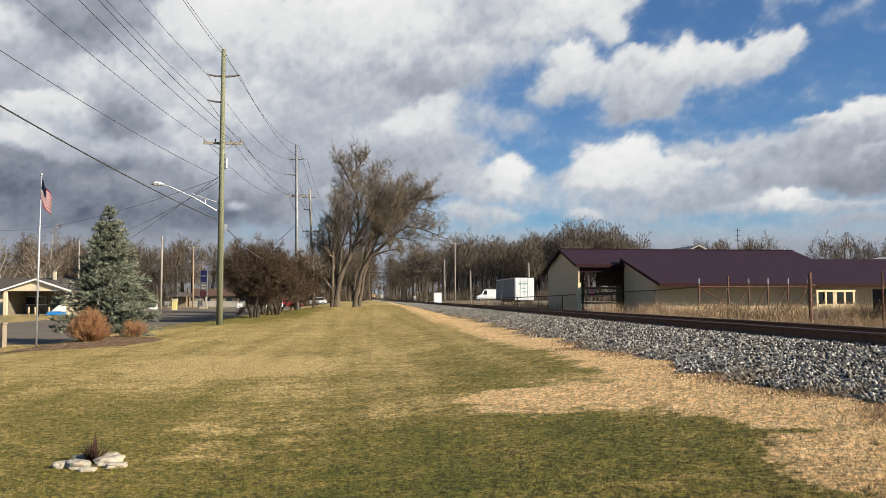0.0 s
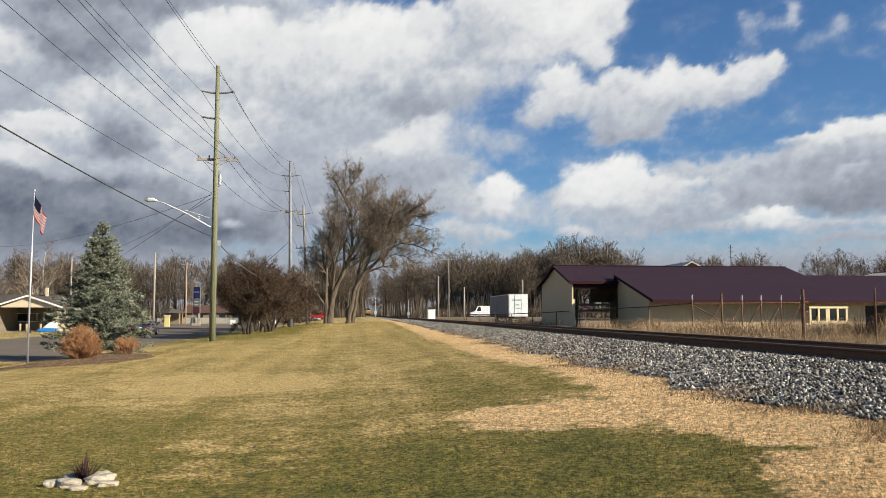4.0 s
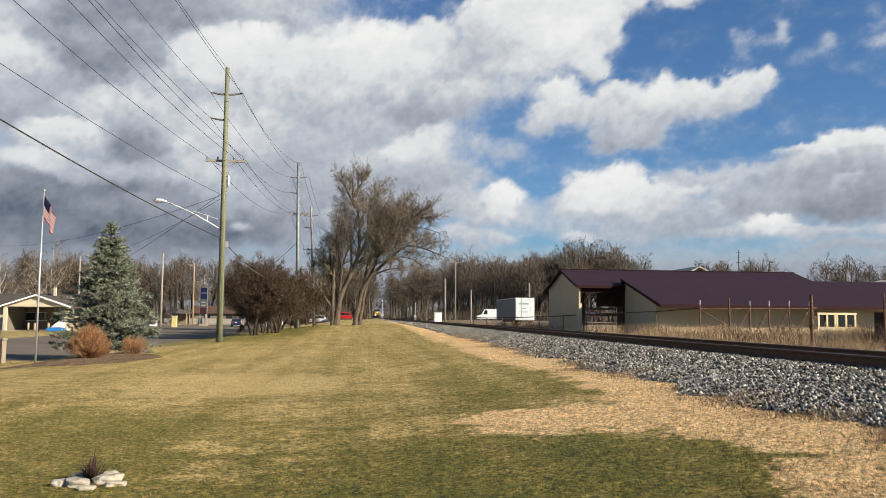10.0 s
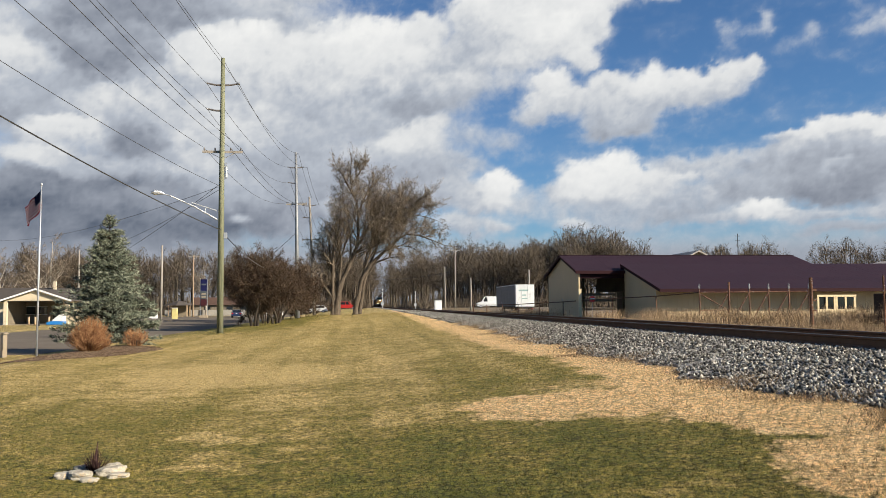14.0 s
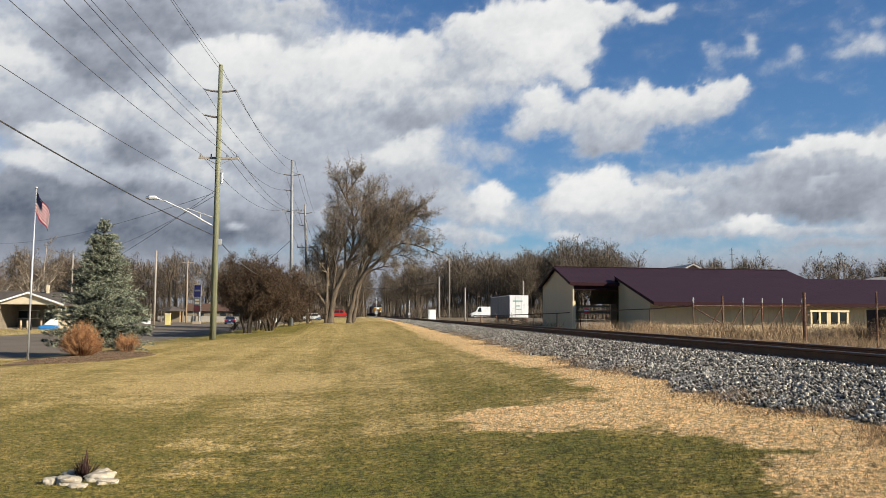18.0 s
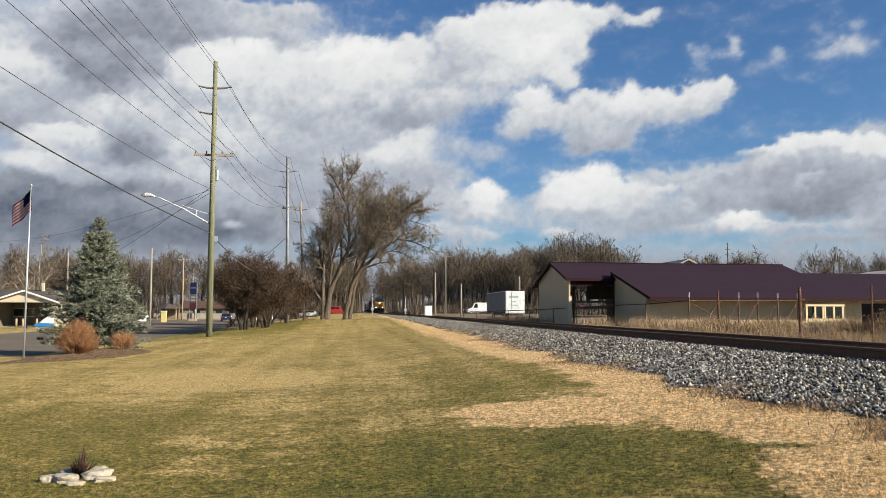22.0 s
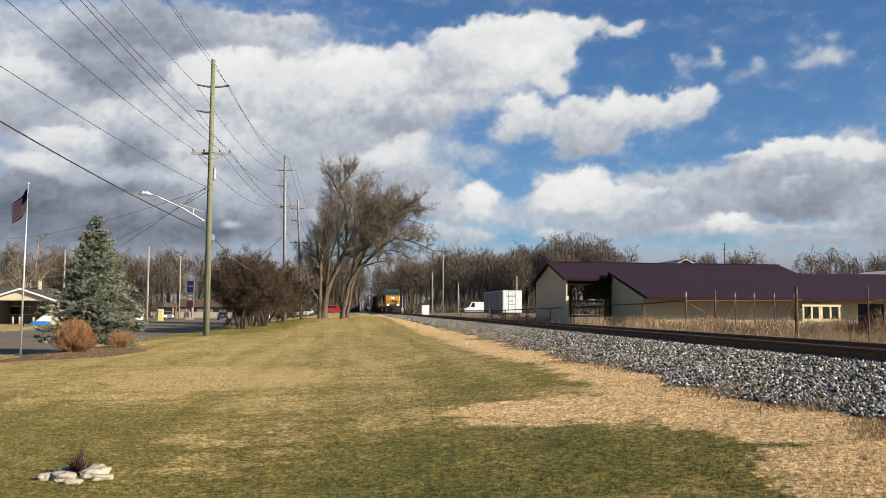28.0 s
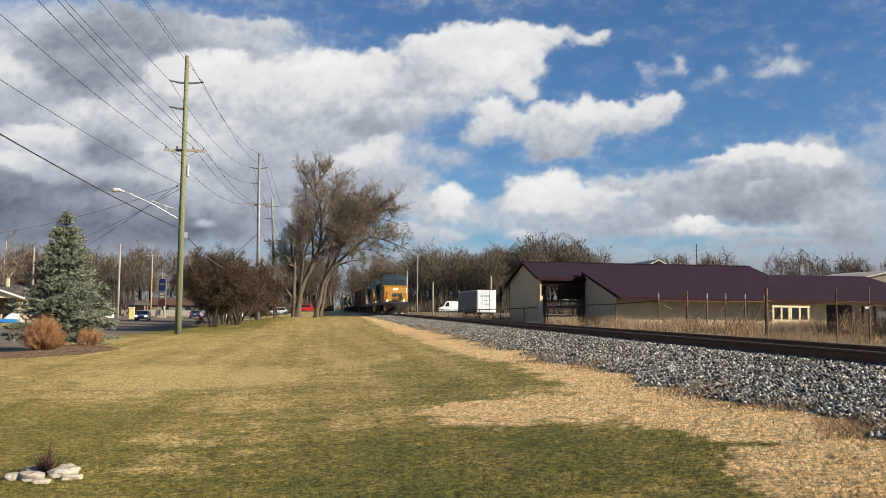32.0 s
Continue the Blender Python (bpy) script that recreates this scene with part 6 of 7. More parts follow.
side = np.column_stack([np.cos(wa) * ww, np.sin(wa) * ww, np.zeros(nw)])
v = np.stack([wb - side, wb + side, wb + np.column_stack([wl, tall])], 1).reshape(-1, 3)
tagged(new("dry_weeds", big_mesh("dry_weeds", v, np.arange(3 * nw).reshape(-1, 3), WEEDS)), "tall dry tan weeds along the railway fence", "weeds", kind="stuff")


# ---- fences ----
def fence_post(parent, x, y, h, r=0.045, arm=True):
    z = gz(x, y)
    p = part("post", Acc().tube([(x, y, z - 0.1), (x, y, z + h)], [r, r], 8), RUSTPOST, parent, smooth_it=True)
    if arm:
        part("wire_arm", Acc().tube([(x, y, z + h - 0.02), (x - 0.12, y - 0.12, z + h + 0.28)], [0.02, 0.015], 5), GALV, p)
    return p


fence = thing("fence", pose(0, 0, 0), "rusty industrial fence with leaning braces and barbed wire", "fence")
row = [27.5, 30.0, 31.75, 33.4, 35.15, 36.9]
for k, x in enumerate(row):
    y = 66.0
    fence_post(fence, x, y, (2.5, 3.1, 2.5, 2.5, 2.5, 2.5)[k], 0.085 if k == 1 else 0.065, k != 1)
    part("cap", Acc().tube([(x, y, gz(x, y) + 2.52), (x, y, gz(x, y) + 2.95)], [0.072, 0.068], 8), DULLSTEEL, fence)
    if k:
        part("brace", Acc().tube([(x - 0.05, y, gz(x, y) + 2.2), (x - 1.35, y, gz(x, y) + 0.1)], [0.055, 0.055], 6), RUSTPOST, fence)
part("top_rail", Acc().tube([(27.5, 66, gz(27.5, 66) + 2.25), (37.2, 66, gz(37, 66) + 2.3)], [0.05, 0.05], 6), RUSTPOST, fence)
part("mid_rail", Acc().tube([(27.5, 66, gz(27.5, 66) + 0.75), (30.0, 66, gz(30, 66) + 0.8)], [0.05, 0.05], 6), RUSTPOST, fence)
part("brace", Acc().tube([(27.6, 66, gz(27.5, 66) + 2.1), (29.9, 66, gz(30, 66) + 0.8)], [0.05, 0.05], 6), RUSTPOST, fence)
side_run = [(27.5, 66.0), (26.6, 70.0), (25.6, 74.5), (24.6, 79.0), (23.5, 84.0), (22.2, 89.5), (20.9, 95.0), (19.9, 100.0), (18.9, 106.0), (18.0, 112.0)]
heights = [2.25, 2.0, 1.85, 1.75, 1.6, 1.5, 1.4, 1.35, 1.3, 1.3]
side_run = [(x - 3.0 if y > 75 else x - 3.0 * (y - 66) / 9.0, y) for x, y in side_run]
for (x, y), h in list(zip(side_run, heights))[1:]:
    fence_post(fence, x, y, h + 0.05, 0.05, True)
for k in range(len(side_run) - 1):
    (xa, ya), (xb, yb) = side_run[k], side_run[k + 1]
    part("top_rail", Acc().tube([(xa, ya, gz(xa, ya) + heights[k]), (xb, yb, gz(xb, yb) + heights[k + 1])], [0.05, 0.05], 6), RUSTPOST, fence)
gate = thing("gate_posts", pose(0, 0, 0), "rusty gate posts with an old cross bar in the weeds", "gate")
part("corner_post", Acc().tube([(21.9, 39, gz(21.9, 39) - 0.1), (21.9, 39, 2.86)], [0.085, 0.08], 10), RUSTPOST, gate, "thick patchy rusty post")
for z in (2.2, 1.7, 1.2):
    part("hinge", Acc().box(21.96, 38.93, z, 22.15, 39.0, z + 0.08), RUSTPOST, gate)
for x in (23.7, 25.37):
    part("post", Acc().tube([(x, 36, gz(x, 36) - 0.1), (x, 36, 2.86)], [0.045, 0.042], 8), RUSTPOST, gate)
part("cross_bar", Acc().tube([(23.7, 36, 2.12), (24.5, 36, 2.2), (25.37, 36, 2.12)], [0.02, 0.02, 0.02], 6), RUSTPOST, gate)
part("sign_plate", Acc().box(25.1, 35.9, 1.88, 25.28, 35.93, 1.97), GALV, gate)
bin_ = thing("scrap_container", pose(32.6, 45, gz(32.6, 45)), "dark rusty scrap container standing in the weeds", "container")
DARKRUST = surface("dark_rusted_paint", (0.025, 0.020, 0.018), (0.07, 0.045, 0.034), 1.2, 14.0, 0.85, 0.1, 0.4, 0.01)
part("body", Acc().box(-2.9, -1.1, 0.1, 3.4, 1.1, 1.85), DARKRUST, bin_, bevel=0.03)
for k in range(9):
    part("rib", Acc().box(-2.8 + k * 0.75, -1.18, 0.15, -2.7 + k * 0.75, -1.1, 1.82), DARKRUST, bin_)
part("plate", Acc().box(-1.2, -1.125, 1.15, -0.6, -1.104, 1.5), DARKSTEEL, bin_, "pale metal plate")
part("latch", Acc().box(1.2, -1.16, 0.4, 1.3, -1.104, 1.3), GALV, bin_)

for k, (x, y, h, w) in enumerate(((27.4, 43.0, 1.5, 0.9), (29.0, 42.6, 1.7, 1.1), (31.0, 42.8, 1.9, 1.2), (33.2, 42.4, 1.8, 1.3), (35.0, 43.0, 1.7, 1.2), (25.6, 44.0, 1.0, 0.8), (33.0, 47.5, 2.4, 1.4))):
    scrub = thing("scrub_bush", pose(x, y, gz(x, y)), "tangled bare brown scrub bush among dry weeds", "bush", "scrub bushes")
    r = random.Random(300 + k)
    acc = Acc()
    for j in range(260):
        a, s = r.uniform(0, 6.283), r.random() ** 0.6
        d = Vector((math.cos(a) * s * w, math.sin(a) * s * w, h * r.uniform(0.4, 1.05) * (1.05 - 0.5 * s * s)))
        b = Vector((math.cos(a) * s * 0.4, math.sin(a) * s * 0.4, -0.02))
        acc.blade(b, b + d, 0.022, Vector((math.sin(a), -math.cos(a), 0)))
        for q in range(4):
            c = b.lerp(b + d, r.uniform(0.3, 0.95))
            e = (d.normalized() + Vector((r.gauss(0, 0.6), r.gauss(0, 0.6), r.gauss(0.1, 0.4)))).normalized()
            acc.blade(c, c + e * r.uniform(0.15, 0.45), 0.012, e.orthogonal().normalized())
    part("twig_mass", acc, (DARKTWIG, WEEDS, WOODTWIG)[k % 3], scrub)

# ---- parked trailer ----
trailer = thing("semi_trailer", pose(21.65, 110, gz(21.65, 110)), "white box semi-trailer parked behind the fence", "trailer")
part("box", Acc().box(-1.3, 0.0, 1.05, 1.3, 15.5, 4.05), TRAILERWHITE, trailer, bevel=0.03)
# side sheets in a darker grey than the white box
GREYSHEET = surface("dull_grey_sheet", (0.16, 0.165, 0.165), (0.25, 0.255, 0.25), 0.7, 20.0, 0.6, 0.3, 0.05, 0.003)
for s in (-1, 1):
    side_wall = part("side_wall", Acc().box(min(s * 1.304, s * 1.325), 0.15, 1.25, max(s * 1.304, s * 1.325), 15.4, 3.95), GREYSHEET, trailer, "dull grey side sheet")
    part("side_rail", Acc().box(min(s * 1.304, s * 1.34), 0.1, 1.05, max(s * 1.304, s * 1.34), 15.45, 1.246), DARKSTEEL, side_wall)
    for k in range(12):
        part("side_rib", Acc().box(min(s * 1.326, s * 1.345), 0.7 + k * 1.25, 1.25, max(s * 1.326, s * 1.345), 0.76 + k * 1.25, 3.95), GREYSHEET, side_wall)
part("top_rail", Acc().box(-1.34, -0.02, 4.052, 1.34, 15.5, 4.12), DARKSTEEL, trailer)
for s in (-1, 1):
    d = part("rear_door", Acc().box(min(0.02 * s, 1.2 * s), -0.045, 1.12, max(0.02 * s, 1.2 * s), -0.004, 3.95), TRAILERWHITE, trailer)
    part("lock_rod", Acc().cyl((0.45 * s, -0.07, 1.15), (0.45 * s, -0.07, 3.9), 0.02, 6), TRAILERWHITE, d)
GREENINK = surface("faded_green_lettering", (0.24, 0.38, 0.36), (0.30, 0.44, 0.42), 4.0, 30.0, 0.6)
for x, w, z, h in ((-0.15, 1.3, 3.15, 0.22), (-0.1, 0.5, 2.55, 0.16), (0.0, 0.7, 2.1, 0.12)):
    part("lettering", Acc().box(x - w / 2, -0.058, z, x + w / 2, -0.049, z + h), GREENINK, trailer, "faded green lettering bar")
part("bumper", Acc().box(-1.2, -0.02, 0.5, 1.2, 0.06, 0.62), DARKSTEEL, trailer)
part("chassis", Acc().box(-0.5, 0.1, 0.75, 0.5, 15.2, 1.04), DARKSTEEL, trailer)
for y in (1.4, 2.7):
    for s in (-1, 1):
        w = part("wheel", Acc().cyl((s * 0.75, y, 0.5), (s * 1.25, y, 0.5), 0.5, 18), TYRE, trailer)
        part("rim", Acc().cyl((s * 1.1, y, 0.5), (s * 1.26, y, 0.5), 0.27, 12), GALV, w)
for s in (-1, 1):
    part("landing_leg", Acc().box(s * 0.8 - 0.08, 11.5, 0.0, s * 0.8 + 0.08, 11.7, 1.05), DARKSTEEL, trailer)
    part("tail_light", Acc().box(s * 1.0 - 0.1, -0.03, 0.72, s * 1.0 + 0.1, -0.004, 0.86), surface("red_lens", (0.3, 0.02, 0.02), (0.4, 0.03, 0.03), 4, 20, 0.3), trailer)


# ---- cars ----
def paint(name, c):
    m, nt, p = nodes_of(name)
    n = noise_tex(nt, object_space(nt), 2.0, 4.0)
    link(nt, ramp(nt, n, [(0.3, tuple(x * 0.85 for x in c)), (0.7, c)]), p.inputs["Base Color"])
    p.inputs["Roughness"].default_value = 0.28
    p.inputs["Coat Weight"].default_value = 0.6
    p.inputs["Coat Roughness"].default_value = 0.08
    return m


REDLENS = surface("tail_lens", (0.32, 0.01, 0.015), (0.45, 0.02, 0.03), 6.0, 40.0, 0.25)
LAMPGLASS = surface("lamp_lens", (0.65, 0.66, 0.68), (0.8, 0.8, 0.82), 6.0, 40.0, 0.15)
LIT = glow("lit_headlight", (1.0, 0.93, 0.78), 4.0)
CHROME = surface("alloy", (0.55, 0.55, 0.56), (0.7, 0.7, 0.71), 5.0, 40.0, 0.3, 0.8, 0)


def car(name, m, coat, label, category, length=4.6, width=1.78, tall=1.45, shape="sedan", lit=False):
    """Nose towards -y, wheels on the ground at the pose."""
    t = thing(name, m, label, category)
    L, w, h = length / 2, width / 2, tall
    k = 0.62
    body = [(-L, 0.35), (-L + 0.05, 0.62), (-L + 0.35, 0.74), (-L + 1.15, 0.86), (L - 0.75, 0.92), (L - 0.1, 0.88), (L, 0.60), (L - 0.05, 0.32), (-L + 0.1, 0.24)]
    if shape == "sedan":
        top = [(-L + 1.10, 0.85), (-L + 1.95, h - 0.04), (-L + 2.5, h), (L - 1.35, h - 0.05), (L - 0.55, 0.92)]
    elif shape == "suv":
        body = [(a, b * 1.16) for a, b in body]
        top = [(-L + 1.15, 0.98), (-L + 1.85, h - 0.04), (-L + 2.4, h), (L - 0.6, h - 0.03), (L - 0.15, 1.02)]
    else:
        body = [(-L, 0.45), (-L + 0.05, 0.9), (-L + 0.25, 1.12), (-L + 1.0, 1.30), (L, 1.35), (L, 0.40), (-L + 0.1, 0.30)]
        top = [(-L + 0.98, 1.28), (-L + 1.65, h - 0.15), (-L + 2.1, h), (L - 0.03, h - 0.02), (L, 1.34)]
    part("body", Acc().prism(body, 0, -w, w), coat, t, bevel=0.05)
    roof = part("cabin", Acc().prism(top, 0, -w + 0.13, w - 0.13), coat, t, bevel=0.05)
    (a0, b0), (a1, b1) = top[0], top[1]
    part("windscreen", Acc().prism([(a0 + 0.12, b0 + 0.06), (a0 + 0.06, b0 + 0.10), (a1 - 0.10, b1 - 0.06), (a1 - 0.02, b1 - 0.10)], 0, -w + 0.2, w - 0.2), GLASS, roof)
    if shape != "van":
        (a2, b2), (a3, b3) = top[-2], top[-1]
        part("rear_window", Acc().prism([(a2 + 0.03, b2 - 0.10), (a2 + 0.10, b2 - 0.06), (a3 - 0.02, b3 + 0.12), (a3 - 0.10, b3 + 0.08)], 0, -w + 0.2, w - 0.2), GLASS, roof)
    for s in (-1, 1):
        x0, x1 = sorted((s * (w - 0.131), s * (w - 0.112)))
        if shape == "van":
            part("side_window", Acc().prism([(-L + 1.35, 1.36), (-L + 1.85, h - 0.22), (-L + 2.35, h - 0.22), (-L + 2.4, 1.36)], 0, x0, x1), GLASS, roof)
        else:
            zt, zb = h - 0.12, top[0][1] + 0.10
            part("side_window", Acc().prism([(a0 + 0.45, zb), (a1 + 0.12, zt), (0.05, zt), (0.05, zb)], 0, x0, x1), GLASS, roof)
            part("side_window", Acc().prism([(0.15, zb), (0.15, zt), (top[-2][0] - 0.12, zt - 0.02), (top[-1][0] - 0.45, zb)], 0, x0, x1), GLASS, roof)
        lamp = Acc().box(min(s * 0.5 * w / 0.9, s * (w - 0.08)), -L - 0.01, 0.56 * (1.16 if shape == "suv" else 1.35 if shape == "van" else 1), max(s * 0.5 * w / 0.9, s * (w - 0.08)), -L + 0.16, 0.70 * (1.16 if shape == "suv" else 1.35 if shape == "van" else 1))
        part("headlight", lamp, LIT if lit else LAMPGLASS, t)
        tl = Acc().box(min(s * 0.55 * w / 0.9, s * (w - 0.03)), L - 0.14, 0.66, max(s * 0.55 * w / 0.9, s * (w - 0.03)), L + 0.012, 0.86) if shape != "van" else Acc().box(min(s * (w - 0.16), s * (w - 0.02)), L - 0.05, 1.0, max(s * (w - 0.16), s * (w - 0.02)), L + 0.012, 1.5)
        part("tail_light", tl, REDLENS, t)
        part("mirror", Acc().box(min(s * w, s * (w + 0.16)), a0 + 0.42, b0 + 0.06, max(s * w, s * (w + 0.16)), a0 + 0.52, b0 + 0.22), coat, t, bevel=0.02)
        for y in (-L + 0.85, L - 0.9):
            wh = part("wheel", Acc().cyl((s * (w - 0.20), y, 0.32), (s * (w + 0.015), y, 0.32), 0.32, 20), TYRE, t)
            part("rim", Acc().cyl((s * (w - 0.1), y, 0.32), (s * (w + 0.022), y, 0.32), 0.20, 10), CHROME, wh)
    part("plate", Acc().box(-0.16, L - 0.02, 0.70, 0.16, L + 0.022, 0.80), WHITE, t, "plain pale plate")
    part("bumper", Acc().box(-w + 0.06, L - 0.05, 0.30, w - 0.06, L + 0.03, 0.48), coat, t, bevel=0.02)
    part("grille", Acc().box(-0.5, -L - 0.02, 0.40, 0.5, -L + 0.05, 0.54), DARKSTEEL, t)
    return t


sedan = car("sedan_car", pose(-17, 40, -0.34, 0, 0, 180), paint("navy_paint", (0.012, 0.024, 0.065)), "dark blue saloon car driving away along the street", "car")
grey_car = car("sedan_car", pose(-60, 185, -0.34), paint("silver_grey_paint", (0.22, 0.24, 0.26)), "silver-grey saloon car coming with its headlights on", "car", lit=True)
red_car = car("suv_car", pose(-18, 190, 0.5, 0, 0, 90), paint("red_paint", (0.42, 0.018, 0.016)), "bright red sport utility car waiting at the crossing", "car", 4.9, 1.9, 1.75, "suv")
car("suv_car", pose(-10.2, 192.6, gz(-10.2, 192.6) + 0.02, 0, 0, -90), paint("white_car_paint", (0.68, 0.68, 0.67)), "white sport utility car standing behind the trees", "car", 4.7, 1.85, 1.7, "suv")
car("delivery_van", pose(29.2, 190, gz(29.2, 190) + 0.02, 0, 0, -90), paint("white_van_paint", (0.72, 0.73, 0.73)), "white panel van stopped on the crossing road", "van", 6.0, 2.0, 2.55, "van")
car("sedan_car", pose(-52, 176, gz(-52, 176) + 0.01, 0, 0, 80), paint("pale_silver_paint", (0.55, 0.56, 0.57)), "pale silver car parked on the forecourt", "car")
boat = thing("pedal_boat", pose(-34.6, 98.9, gz(-34.6, 98.9)), "blue and white plastic boat parked before the carport", "boat")
BLUEPLASTIC = surface("bright_blue_plastic", (0.02, 0.17, 0.48), (0.03, 0.22, 0.58), 2.0, 20.0, 0.4)
part("hull", Acc().prism([(-0.85, 0.05), (0.85, 0.05), (0.95, 0.42), (-0.45, 0.46), (-0.95, 0.27)], 1, -0.6, 0.6), BLUEPLASTIC, boat, bevel=0.05)
part("deck", Acc().prism([(-0.4, 0.47), (0.88, 0.45), (0.9, 0.9), (0.72, 1.25), (0.5, 1.25), (-0.1, 0.75)], 1, -0.5, 0.5), WHITE, boat, bevel=0.05)

# ---- level crossing ----
DARKLENS = surface("unlit_red_lens", (0.05, 0.006, 0.006), (0.08, 0.010, 0.010), 6.0, 40.0, 0.5)


def signal(x, y, turn):
    t = thing("crossing_signal", pose(x, y, gz(x, y), 0, 0, turn), "level crossing signal with crossed boards and lamps", "crossing signal", "crossing signals")
    part("mast", Acc().cyl((0, 0, 0), (0, 0, 4.4), 0.07, 10), GALV, t)
    for s in (-1, 1):
        part("cross_board", Acc().prism([(-0.62, 3.62), (-0.52, 3.50), (0.62, 4.18), (0.52, 4.30)], 1, -0.10 + 0.01 * s, -0.085 + 0.01 * s) if s > 0 else
             Acc().prism([(0.62, 3.62), (0.52, 3.50), (-0.62, 4.18), (-0.52, 4.30)], 1, -0.10 + 0.012 * s, -0.085 + 0.012 * s), DARKSTEEL, t)
        lamp = part("warning_lamp", Acc().cyl((s * 0.45, -0.08, 2.95), (s * 0.45, -0.20, 2.95), 0.28, 16), DARKSTEEL, t)
        part("lens", Acc().cyl((s * 0.45, -0.2, 2.95), (s * 0.45, -0.215, 2.95), 0.14, 14), DARKLENS, lamp)
    part("lamp_bar", Acc().box(-0.5, -0.06, 2.9, 0.5, 0.0, 2.98), DARKSTEEL, t)
    part("gate_drive", Acc().box(-0.3, -0.2, 0.9, 0.3, 0.25, 1.5), GALV, t)
    part("base", Acc().box(-0.35, -0.35, -0.05, 0.35, 0.35, 0.25), CONCRETE, t)
    return t


signal(4.35, 180, 0)
signal(12.6, 198, 180)
hut = thing("signal_cabinet", pose(15.65, 172, gz(15.65, 172)), "white metal signal cabinet beside the level crossing", "cabinet")
part("body", Acc().box(-0.75, -0.6, 0.1, 0.75, 0.6, 2.05), WHITE, hut, bevel=0.02)
part("roof", Acc().box(-0.85, -0.7, 2.052, 0.85, 0.7, 2.13), GALV, hut)
part("door", Acc().box(-0.55, -0.63, 0.2, 0.55, -0.604, 1.95), WHITE, hut)
part("plinth", Acc().box(-0.8, -0.65, -0.1, 0.8, 0.65, 0.098), CONCRETE, hut)
stop = thing("stop_sign", pose(22.15, 79, gz(22.15, 79)), "red octagonal sign on a thin post by the shed", "sign")
part("post", Acc().cyl((0, 0, 0), (0, 0, 2.2), 0.03, 8), GALV, stop)
octagon = [(0.33 * math.cos(radians(22.5 + 45 * k)), 1.85 + 0.33 * math.sin(radians(22.5 + 45 * k))) for k in range(8)]
REDSIGN = surface("red_sign_paint", (0.5, 0.03, 0.03), (0.6, 0.05, 0.05), 3.0, 20.0, 0.4)
part("plate", Acc().prism(octagon, 1, -0.06, -0.035), REDSIGN, stop)
part("lettering", Acc().box(-0.24, -0.072, 1.76, 0.24, -0.062, 1.94), WHITE, stop)

# ---- forecourt across the street ----
sign = thing("price_sign", pose(-28.75, 156, gz(-28.75, 156)), "tall blue, white and red roadside price sign", "sign")
SIGNBLUE = surface("sign_blue", (0.010, 0.011, 0.050), (0.016, 0.018, 0.070), 2.0, 20.0, 0.7)
SIGNDARK = surface("sign_dark_red", (0.04, 0.008, 0.010), (0.06, 0.013, 0.014), 2.0, 20.0, 0.4)
SIGNGREY = surface("sign_grey", (0.05, 0.06, 0.065), (0.08, 0.09, 0.095), 2.0, 20.0, 0.4)
for s in (-0.62, 0.62):
    part("post", Acc().box(s - 0.06, -0.09, 0, s + 0.06, 0.09, 7.0), DULLSTEEL, sign)
part("top_panel", Acc().box(-0.56, -0.15, 4.9, 0.56, 0.15, 7.0), SIGNBLUE, sign, "dark blue panel")
part("middle_panel", Acc().box(-0.56, -0.15, 3.4, 0.56, 0.15, 4.88), SIGNGREY, sign)
for z in (3.65, 4.2):
    part("digits", Acc().box(-0.4, -0.17, z, 0.36, -0.152, z + 0.26), CONCRETE, sign, "white price digits as a bar")
part("lower_panel", Acc().box(-0.56, -0.15, 2.2, 0.56, 0.15, 3.38), SIGNDARK, sign, "dark red panel")
part("lettering", Acc().box(-0.45, -0.17, 5.9, 0.45, -0.152, 6.2), SIGNGREY, sign)
part("planter", Acc().box(-0.7, -0.4, -0.1, 0.7, 0.4, 0.45), CONCRETE, sign)
shelter = thing("shelter", pose(-38.4, 181, gz(-38.4, 181)), "small dark open shelter with a hipped roof", "shelter")
part("roof", Acc().tube([(0, 0, 2.3), (0, 0, 3.3)], [3.4, 0.3], 4), SHINGLE, shelter)
for sx in (-1.9, 1.9):
    for sy in (-1.5, 1.5):
        part("post", Acc().box(sx - 0.1, sy - 0.1, 0, sx + 0.1, sy + 0.1, 2.3), TANWOOD, shelter)
part("back_wall", Acc().box(-2.0, 1.6, 0, 2.0, 1.75, 2.3), INSIDE, shelter)
store = thing("house", pose(-31.5, 196, gz(-31.5, 196)), "low house with a brown shingle roof behind a pale fence", "house")
BROWNROOF = surface("brown_shingle", (0.075, 0.045, 0.034), (0.13, 0.08, 0.06), 1.5, 14.0, 0.9, 0, 0.5, 0.01)
part("wall", Acc().box(-7, 0, 0, 7, 8, 2.5), INSIDE, store)
part("roof", Acc().prism([(-0.6, 2.4), (4, 4.2), (8.6, 2.4)], 0, -7.5, 7.5), BROWNROOF, store)
for x in (-4.5, 0.5, 3.5):
    part("window", Acc().box(x, -0.03, 1.0, x + 1.4, -0.004, 2.0), GLASS, store)
PALEPANEL = surface("weathered_pale_panel", (0.26, 0.24, 0.21), (0.36, 0.34, 0.30), 2.0, 20.0, 0.8)
pale_fence = thing("panel_fence", pose(-34.5, 186, gz(-34.5, 186)), "pale plastic panel fence along the forecourt", "fence")
